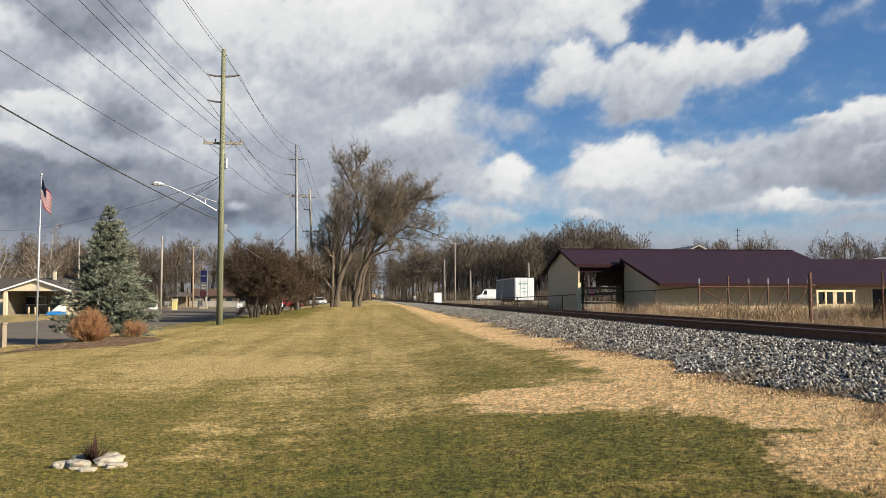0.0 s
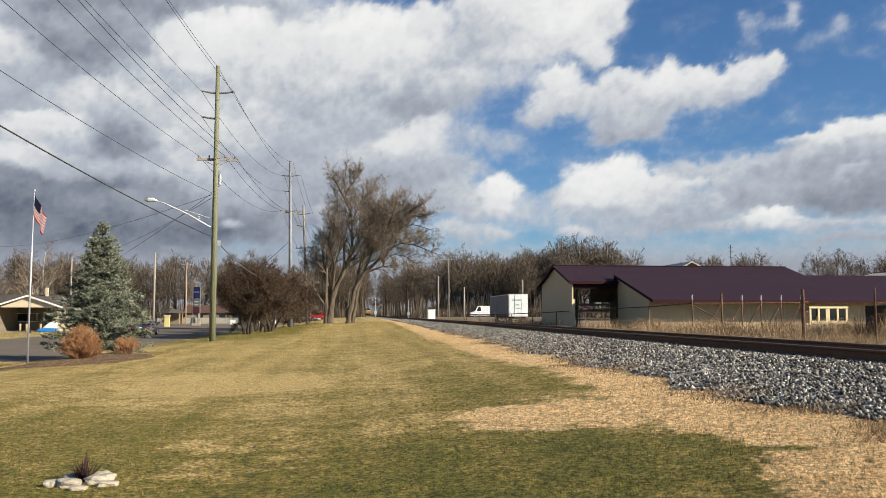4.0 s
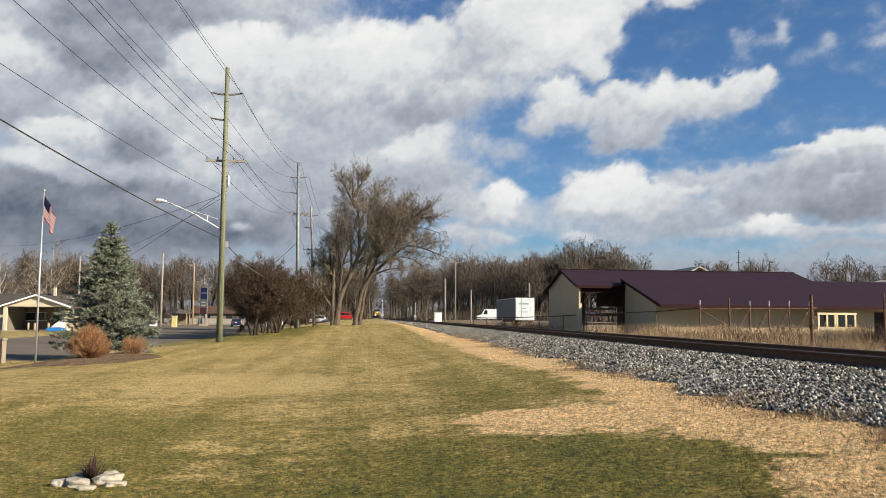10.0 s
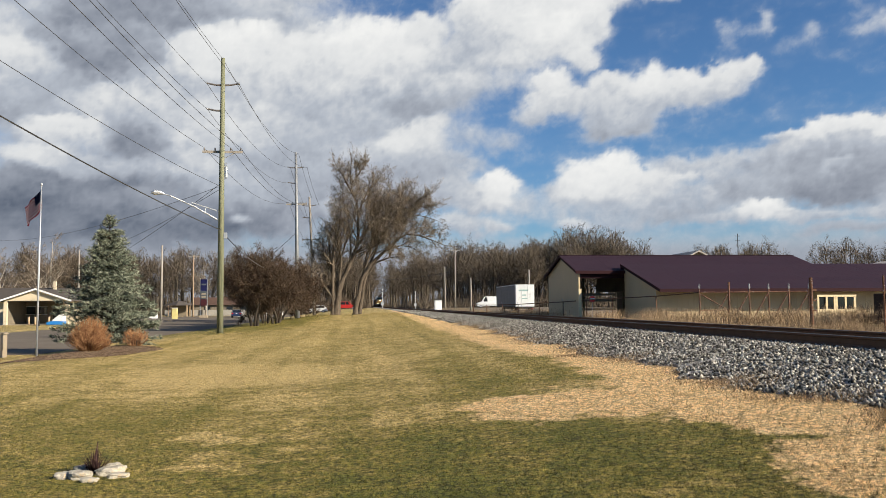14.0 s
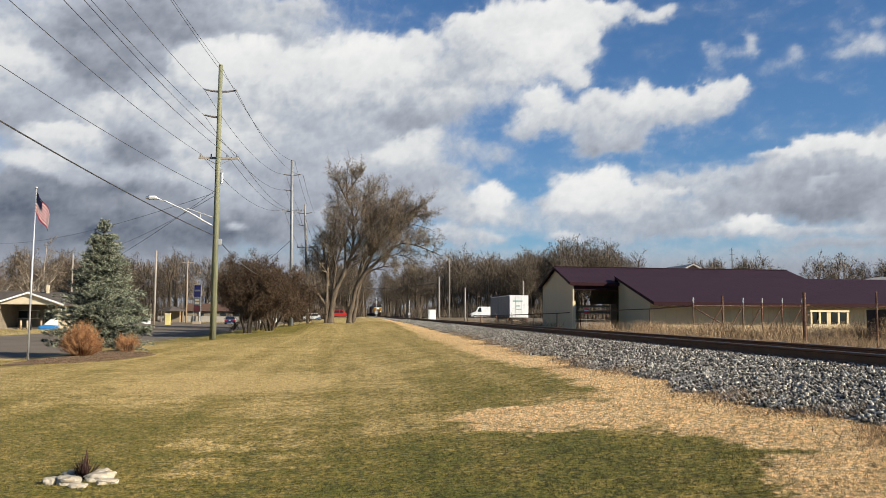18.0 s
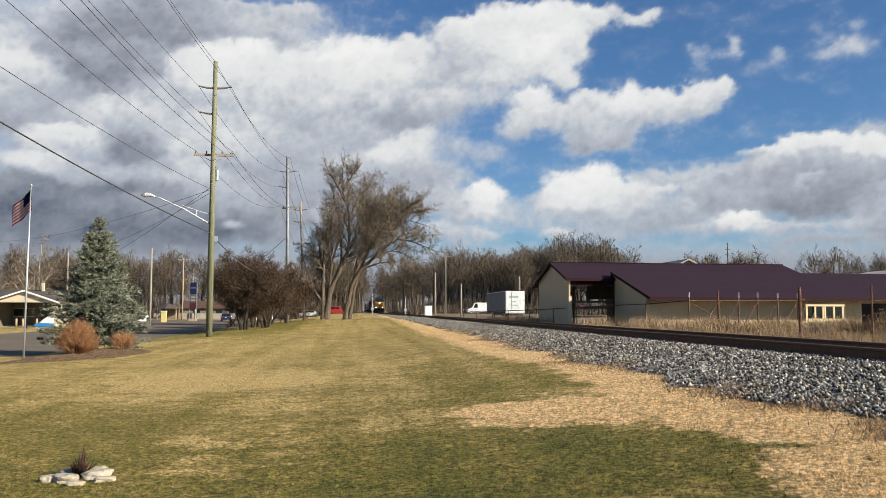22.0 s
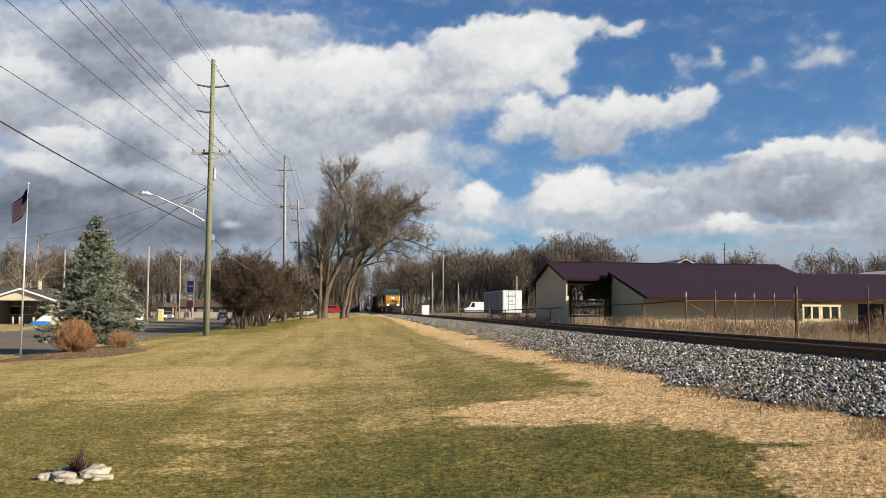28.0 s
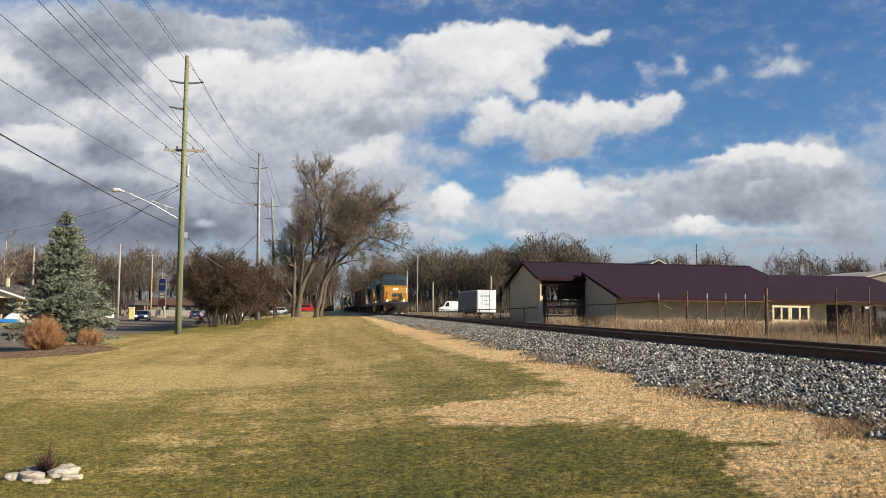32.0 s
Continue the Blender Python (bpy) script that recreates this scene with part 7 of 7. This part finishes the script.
for k in range(9):
    part("panel", Acc().box(-8 + k * 1.9, -0.03, 0.05, -6.2 + k * 1.9, 0.03, 1.3), PALEPANEL, pale_fence)
    part("post", Acc().box(-6.2 + k * 1.9, -0.06, 0, -6.1 + k * 1.9, 0.06, 1.4), PALEPANEL, pale_fence)
YELLOW = surface("yellow_cabinet_paint", (0.55, 0.47, 0.17), (0.62, 0.54, 0.24), 2.0, 20.0, 0.5)
pump = thing("yellow_cabinet", pose(-30.4, 140, gz(-30.4, 140)), "pale yellow cabinet standing on the forecourt", "cabinet")
part("body", Acc().box(-0.4, -0.3, 0, 0.4, 0.3, 1.75), YELLOW, pump, bevel=0.03)
part("top", Acc().box(-0.45, -0.35, 1.752, 0.45, 0.35, 1.85), WHITE, pump)
for k, (x, y) in enumerate(((-36, 150), (-24.5, 172), (-20.5, 181), (-17.5, 184), (-39, 160))):
    box_ = thing("crate", pose(x, y, gz(x, y)), "small pale crate standing by the forecourt", "crate", "pale crates")
    part("body", Acc().box(-0.45, -0.3, 0, 0.45, 0.3, 0.9), WHITE, box_, bevel=0.03)
    part("lid", Acc().box(-0.48, -0.33, 0.902, 0.48, 0.33, 0.97), GALV, box_)

# ---- far buildings beyond the shed ----
GREYROOF = surface("dull_metal_roof", (0.30, 0.27, 0.24), (0.42, 0.39, 0.35), 1.0, 14.0, 0.7)
for x, y, w, d, e, r_, label in ((70.8, 170, 9, 14, 10.2, 12.6, "tall white-roofed barn behind the maroon shed"), (112, 150, 26, 20, 7.6, 10.2, "long white metal building beyond the yard")):
    b = thing("barn", pose(x, y, 0), label, "barn")
    part("body", Acc().box(-w / 2, 0, 0, w / 2, d, e), TANWALL, b)
    part("gable", Acc().prism([(-w / 2, e), (w / 2, e), (0, r_)], 1, 0.0, 0.2), INSIDE, b)
    for s in (-1, 1):
        part("roof", Acc().prism([(s * (w / 2 + 0.6), e - 0.15), (0, r_), (0, r_ + 0.3), (s * (w / 2 + 0.6), e + 0.15)], 1, -0.6, d + 0.6), GREYROOF, b)
    part("window", Acc().box(-1.0, -0.05, 2, 1.0, -0.01, 3.4), GLASS, b)
mast = thing("radio_mast", pose(104, 222, 0), "thin grey lattice mast beyond the woods", "mast")
part("shaft", Acc().tube([(0, 0, 0), (0, 0, 21)], [0.22, 0.10], 4), DARKSTEEL, mast)
for z in (17.5, 19, 20.3):
    part("antenna", Acc().box(-0.7, -0.1, z, 0.7, 0.1, z + 0.10), DARKSTEEL, mast)

# ---- the freight train ----
LOCO_YELLOW = surface("locomotive_yellow", (0.32, 0.150, 0.018), (0.44, 0.215, 0.030), 1.2, 14.0, 0.45, 0, 0.05, 0.003, None, (0.30, 0.16, 0.04))
LOCO_BLUE = surface("locomotive_dark_blue", (0.016, 0.030, 0.046), (0.030, 0.052, 0.075), 0.8, 14.0, 0.5, 0.1, 0.05, 0.003)
GRIME = surface("grimy_running_gear", (0.016, 0.014, 0.012), (0.045, 0.038, 0.032), 2.0, 20.0, 0.9, 0.2, 0.3, 0.01)
BEAM = glow("burning_headlight", (1.0, 0.84, 0.55), 9.0)
TRUCK_FRAME = [(-1.9, 0.45), (1.9, 0.45), (1.9, 0.7), (1.2, 0.95), (-1.2, 0.95), (-1.9, 0.7)]


def bogie(t, y, axles=(-1.7, 0.0, 1.7), r=0.5):
    fr = part("bogie", Acc().prism([(y + a, b) for a, b in TRUCK_FRAME], 0, -1.12, -0.98).prism([(y + a, b) for a, b in TRUCK_FRAME], 0, 0.98, 1.12).box(-0.98, y - 0.3, 0.5, 0.98, y + 0.3, 0.85), GRIME, t)
    for a in axles:
        for s in (-1, 1):
            part("wheel", Acc().cyl((s * 0.72, y + a, r), (s * 0.86, y + a, r), r, 20), GRIME, fr)


def locomotive(m, lit):
    """Nose at y = 0 facing -y, rail head at z = 0."""
    t = thing("locomotive", m, "yellow-nosed dark blue freight locomotive", "locomotive", "locomotives")
    part("underframe", Acc().box(-1.5, 0.9, 1.12, 1.5, 21.6, 1.45), LOCO_BLUE, t)
    part("nose", Acc().prism([(1.28, 1.46), (1.12, 2.55), (1.30, 3.25), (2.65, 3.55), (2.65, 1.46)], 0, -1.42, 1.42), LOCO_YELLOW, t, "yellow locomotive nose", bevel=0.10)
    part("nose_door", Acc().box(-1.05, 1.08, 1.6, -0.45, 1.16, 2.75), LOCO_YELLOW, t)
    cab = part("cab", Acc().prism([(-1.52, 1.46), (1.52, 1.46), (1.52, 4.25), (1.15, 4.80), (-1.15, 4.80), (-1.52, 4.25)], 1, 2.66, 5.3), LOCO_BLUE, t, "dark blue driver's cab", bevel=0.04)
    part("cab_side_band", Acc().box(-1.535, 2.7, 1.5, -1.522, 5.2, 2.9).box(1.522, 2.7, 1.5, 1.535, 5.2, 2.9), LOCO_YELLOW, cab, "yellow side panel")
    part("cab_front", Acc().prism([(-1.5, 1.5), (1.5, 1.5), (1.5, 3.52), (-1.5, 3.52)], 1, 2.600, 2.655), LOCO_YELLOW, cab, "yellow cab front")
    for s in (-1, 1):
        part("windscreen", Acc().box(min(s * 0.10, s * 1.32), 2.625, 3.60, max(s * 0.10, s * 1.34), 2.655, 4.28), GLASS, cab)
        for y in (3.0, 4.1):
            part("side_window", Acc().box(min(s * 1.524, s * 1.540), y, 3.1, max(s * 1.524, s * 1.540), y + 0.85, 3.85), GLASS, cab)
        part("number_board", Acc().box(min(s * 0.75, s * 1.25), 1.30, 2.82, max(s * 0.75, s * 1.25), 1.40, 2.98), WHITE, t, "pale number board bar")
        part("ditch_light", Acc().cyl((s * 1.02, 0.92, 1.62), (s * 1.02, 0.82, 1.62), 0.10, 14), BEAM if lit else LAMPGLASS, t, "burning ditch light" if lit else "")
        for k in range(4):
            part("step", Acc().box(min(s * 0.95, s * 1.45), 0.62 + 0.05 * k, 0.35 + 0.26 * k, max(s * 0.95, s * 1.45), 0.86 + 0.05 * k, 0.40 + 0.26 * k), LOCO_YELLOW, t)
        for y in (0.75, 6.0, 9.0, 12.0, 15.0, 18.0, 21.3):
            part("stanchion", Acc().cyl((s * 1.44, y, 1.3), (s * 1.44, y, 2.35), 0.022, 6), LOCO_YELLOW, t)
        part("handrail", Acc().cyl((s * 1.44, 5.6, 2.35), (s * 1.44, 21.3, 2.35), 0.022, 6), LOCO_BLUE, t)
        part("handrail", Acc().cyl((s * 1.44, 0.75, 2.30), (s * 0.55, 0.75, 2.30), 0.022, 6), LOCO_YELLOW, t)
    for x in (-0.16, 0.16):
        part("headlight", Acc().cyl((x, 1.30, 3.04), (x, 1.17, 3.02), 0.09, 14), BEAM if lit else LAMPGLASS, t, "burning headlight" if lit else "")
    # dark lettering on the nose, as plain bars
    for x, z, w, h in ((-0.55, 2.35, 0.38, 0.34), (0.0, 2.35, 0.42, 0.34), (0.55, 2.35, 0.38, 0.34), (0.75, 2.0, 0.22, 0.55), (0.0, 1.72, 1.3, 0.14)):
        part("marking", Acc().box(x - w / 2, 1.085, z - h / 2, x + w / 2, 1.20, z + h / 2), LOCO_BLUE, t, "dark blue marking")
    part("pilot", Acc().prism([(-1.5, 0.75), (-0.2, 0.42), (0.2, 0.42), (1.5, 0.75), (1.5, 1.0), (-1.5, 1.0)], 2, 0.14, 1.30), GRIME, t, "dark steel snow plough")
    part("front_plate", Acc().box(-1.5, 0.80, 1.0, 1.5, 0.98, 1.46), LOCO_BLUE, t)
    part("coupler", Acc().box(-0.16, 0.0, 0.72, 0.16, 0.6, 0.98), GRIME, t, bevel=0.03)
    for x in (-0.6, -0.4, 0.4, 0.6):
        part("air_hose", Acc().tube([(x, 0.7, 1.0), (x, 0.45, 0.7), (x, 0.5, 0.4)], [0.03, 0.03, 0.03], 6), GRIME, t)
    part("hood", Acc().prism([(-0.95, 1.46), (0.95, 1.46), (0.95, 4.0), (0.6, 4.3), (-0.6, 4.3), (-0.95, 4.0)], 1, 5.31, 16.2), LOCO_BLUE, t, "dark blue engine hood", bevel=0.03)
    part("dynamic_brake", Acc().box(-1.3, 5.6, 3.2, 1.3, 8.0, 4.35), LOCO_BLUE, t, bevel=0.06)
    part("radiator", Acc().prism([(-0.98, 1.46), (0.98, 1.46), (1.5, 3.4), (1.5, 4.4), (-1.5, 4.4), (-1.5, 3.4)], 1, 16.21, 21.0), LOCO_BLUE, t, bevel=0.04)
    for k in range(7):
        part("hood_door", Acc().box(-0.985, 8.4 + k * 1.1, 1.7, -0.953, 9.3 + k * 1.1, 3.6), LOCO_BLUE, t)
        part("hood_door", Acc().box(0.953, 8.4 + k * 1.1, 1.7, 0.985, 9.3 + k * 1.1, 3.6), LOCO_BLUE, t)
    part("exhaust", Acc().box(-0.3, 11.5, 4.3, 0.3, 12.4, 4.55), GRIME, t)
    part("horn", Acc().tube([(0.3, 4.2, 4.6), (0.3, 3.7, 4.66), (0.3, 3.5, 4.66)], [0.03, 0.05, 0.10], 8), GALV, t)
    part("fuel_tank", Acc().box(-1.35, 8.2, 0.35, 1.35, 13.8, 1.11), GRIME, t, bevel=0.12)
    bogie(t, 4.6)
    bogie(t, 17.6)
    return t


def wagon(m, kind, colour, label):
    t = thing("freight_wagon", m, label, "freight wagon", "freight wagons")
    part("underframe", Acc().box(-1.4, 0.4, 0.95, 1.4, 17.0, 1.15), GRIME, t)
    if kind == "box":
        part("body", Acc().prism([(-1.5, 1.16), (1.5, 1.16), (1.5, 4.45), (0, 4.7), (-1.5, 4.45)], 1, 0.5, 16.9), colour, t, bevel=0.04)
        for s in (-1, 1):
            part("door", Acc().box(min(s * 1.502, s * 1.56), 6.9, 1.25, max(s * 1.502, s * 1.56), 10.5, 4.3), colour, t)
            for k in range(8):
                y = 1.2 + k * 2.1
                if not 6.6 < y < 10.6:
                    part("rib", Acc().box(min(s * 1.502, s * 1.55), y, 1.2, max(s * 1.502, s * 1.55), y + 0.12, 4.4), colour, t)
        part("end_ladder", Acc().box(-1.3, 0.42, 1.2, -0.85, 0.48, 4.4), GALV, t)
    elif kind == "hopper":
        part("body", Acc().prism([(-1.0, 1.3), (1.0, 1.3), (1.55, 2.2), (1.58, 3.9), (1.0, 4.55), (-1.0, 4.55), (-1.58, 3.9), (-1.55, 2.2)], 1, 1.6, 15.8), colour, t, bevel=0.04)
        for k in range(3):
            part("hatch", Acc().box(-0.4, 2.5 + k * 4.6, 4.56, 0.4, 5.6 + k * 4.6, 4.68), colour, t)
            part("chute", Acc().prism([(3.0 + k * 4.6, 1.4), (5.4 + k * 4.6, 1.4), (4.6 + k * 4.6, 0.5), (3.8 + k * 4.6, 0.5)], 0, -0.7, 0.7), colour, t)
        part("end_platform", Acc().box(-1.45, 0.45, 1.16, 1.45, 1.5, 1.3), GRIME, t)
    else:
        part("tank", Acc().tube([(0, 0.7, 2.75), (0, 1.1, 2.75), (0, 16.2, 2.75), (0, 16.6, 2.75)], [0.9, 1.5, 1.5, 0.9], 22), colour, t, smooth_it=True)
        part("dome", Acc().cyl((0, 8.6, 4.15), (0, 8.6, 4.6), 0.55, 16), colour, t)
        part("walkway", Acc().box(-0.9, 7.6, 4.22, 0.9, 9.6, 4.28), GALV, t)
    bogie(t, 3.0, (-0.9, 0.9), 0.46)
    bogie(t, 14.4, (-0.9, 0.9), 0.46)
    return t


BOXBROWN = surface("boxcar_brown", (0.085, 0.040, 0.024), (0.15, 0.075, 0.045), 0.7, 12.0, 0.8, 0, 0.2, 0.005, None, (0.2, 0.13, 0.09))
BOXYELLOW = surface("boxcar_yellow", (0.15, 0.085, 0.030), (0.21, 0.125, 0.045), 0.7, 12.0, 0.7, 0, 0.2, 0.005, None, (0.2, 0.11, 0.05))
HOPGREY = surface("hopper_grey", (0.15, 0.13, 0.11), (0.26, 0.23, 0.20), 0.7, 12.0, 0.7, 0, 0.2, 0.005, None, (0.2, 0.17, 0.14))
TANKBLACK = surface("tank_black", (0.03, 0.03, 0.032), (0.06, 0.058, 0.055), 0.7, 12.0, 0.6, 0, 0.1, 0.005)
at = pose(TRACK_X, 640, RAIL_Z)
TRAIN = []
lead = locomotive(at, True)
second = locomotive(at, False)
y_box = wagon(at, "box", BOXYELLOW, "weathered yellow freight boxcar")
b_box = wagon(at, "box", BOXBROWN, "rusty brown freight boxcar")
g_hop = wagon(at, "hopper", HOPGREY, "grey covered hopper wagon")
k_tank = wagon(at, "tank", TANKBLACK, "black cylindrical tank wagon")
behind = [lead, second, y_box, b_box, copy_thing(b_box, at), g_hop, copy_thing(g_hop, at), k_tank, copy_thing(g_hop, at), copy_thing(k_tank, at), copy_thing(b_box, at), copy_thing(g_hop, at), copy_thing(k_tank, at), copy_thing(g_hop, at)]
gap = 0.0
for w in behind:
    TRAIN.append((w, gap))
    gap += 22.4 if w in (lead, second) else 17.6


# ---- what moves ----
# how far the flag blows to one side: seconds, from -1 to 1 across the view
BREEZE = ((0, 0.30), (0.5, -0.3), (1, -0.72), (1.5, -0.4), (2, -0.42), (2.5, -0.4), (3, -0.48), (4, 0.2), (5.5, -0.5), (6, -0.75), (6.5, -0.4), (7, 0.25), (8, -0.2), (9, -0.4), (10, 0.2), (11, 0.15),
          (11.5, 0.35), (12, 0.5), (13, 0.3), (14, -0.42), (15.2, -0.5), (16.5, -0.8), (17, -0.62), (18, 0.40), (18.5, 0.55), (19, 0.72), (19.5, 0.35), (20, 0.3), (20.5, 0.4), (21, 0.88), (21.5, 0.3),
          (22, -0.5), (23, -0.3), (24, 0.55), (25, 0.3), (26, 0.4), (27.5, 0.3), (28, -0.4), (28.5, -0.4), (29, -0.55), (30, -0.55), (31, -0.6), (32, -0.3))


def flag_rows(k):
    """Poses of strip k of the flag in the flag's own space: the cloth hangs from the strip before it and ripples outwards."""
    rows = []
    half = [((a[0] + b[0]) / 2, (a[1] + b[1]) / 2) for a, b in zip(BREEZE, BREEZE[1:])]
    for t, s in sorted(list(BREEZE) + half):
        p = Vector((0, 0, 0))
        s = math.copysign(max(0.46, abs(s) ** 0.6), s)
        for j in range(k + 1):
            heading = 20 + math.degrees(math.acos(max(-1, min(1, s)))) + (46 - 40 * abs(s)) * math.sin(2.1 * t + 0.58 * j) * (0.4 + 0.05 * j)
            droop = radians(50 - 20 * abs(s) - 0.6 * j)
            here = Matrix.Translation(p) @ pose(0, 0, 0, 0, 4 + 0.4 * j, heading)
            out = pose(0, 0, 0, 0, 0, heading) @ Vector((math.cos(droop), 0.02, 0))
            p = p + (out + Vector((0, 0, -math.sin(droop)))) * STRIP_W
        rows.append((t, here))
    return rows


def motions():
    walk(clouds, [(0, pose(10, -178, 0)), (17, pose(0, 0, 0)), (32, pose(-9, 157, 0))])
    for k, strip in enumerate(flag_strips):
        walk(strip, flag_rows(k))
    # the train runs in at a steady 16.7 m a second
    for w, gap in TRAIN:
        walk(w, [(0, pose(TRACK_X, 635.4 + gap, RAIL_Z)), (32, pose(TRACK_X, 101 + gap, RAIL_Z))])
    street = -0.346
    walk(sedan, [(0, pose(-16.4, 25, street, 0, 0, 184)), (1.2, pose(-17.0, 42, street, 0, 0, 184)), (1.6, pose(-17.9, 48, street, 0, 0, 186)), (2, pose(-18.8, 54, street, 0, 0, 185)),
                 (3, pose(-19.6, 69, street, 0, 0, 183)), (5.5, pose(-20.6, 104, street, 0, 0, 182)), (6, pose(-20.6, 111.5, street, 0, 0, 180)), (7, pose(-20.0, 126, street, 0, 0, 178)),
                 (8, pose(-20.8, 141, street, 0, 0, 184)), (9, pose(-22.0, 150, street, 0, 0, 186)), (10, pose(-22.2, 152, street, 0, 0, 186)), (32, pose(-22.3, 152.2, street, 0, 0, 186))])
    walk(grey_car, [(0, pose(-80, 188, street, 0, 0, 90)), (15, pose(-56, 187.5, street, 0, 0, 90)), (20, pose(-46.0, 186.5, street, 0, 0, 90)), (22, pose(-45.2, 184, street, 0, 0, 82)),
                    (25, pose(-41.5, 175, street, 0, 0, 58)), (27.5, pose(-34.6, 162, street, 0, 0, 28)), (28, pose(-33.2, 158, street, 0, 0, 22)), (29, pose(-30.3, 149.5, street, 0, 0, 18)),
                    (30, pose(-28.0, 142, street, 0, 0, 14)), (31, pose(-26.5, 133, street, 0, 0, 8)), (32, pose(-25.4, 124, street, 0, 0, 5))])
    walk(red_car, [(t, pose(x, 189.5, gz(x, 189.5) + 0.02, 0, 0, 90)) for t, x in ((0, -15.6), (2, -11.2), (4, -7.4), (6, -4.9), (8, -3.6), (32, -3.5))])


motions()
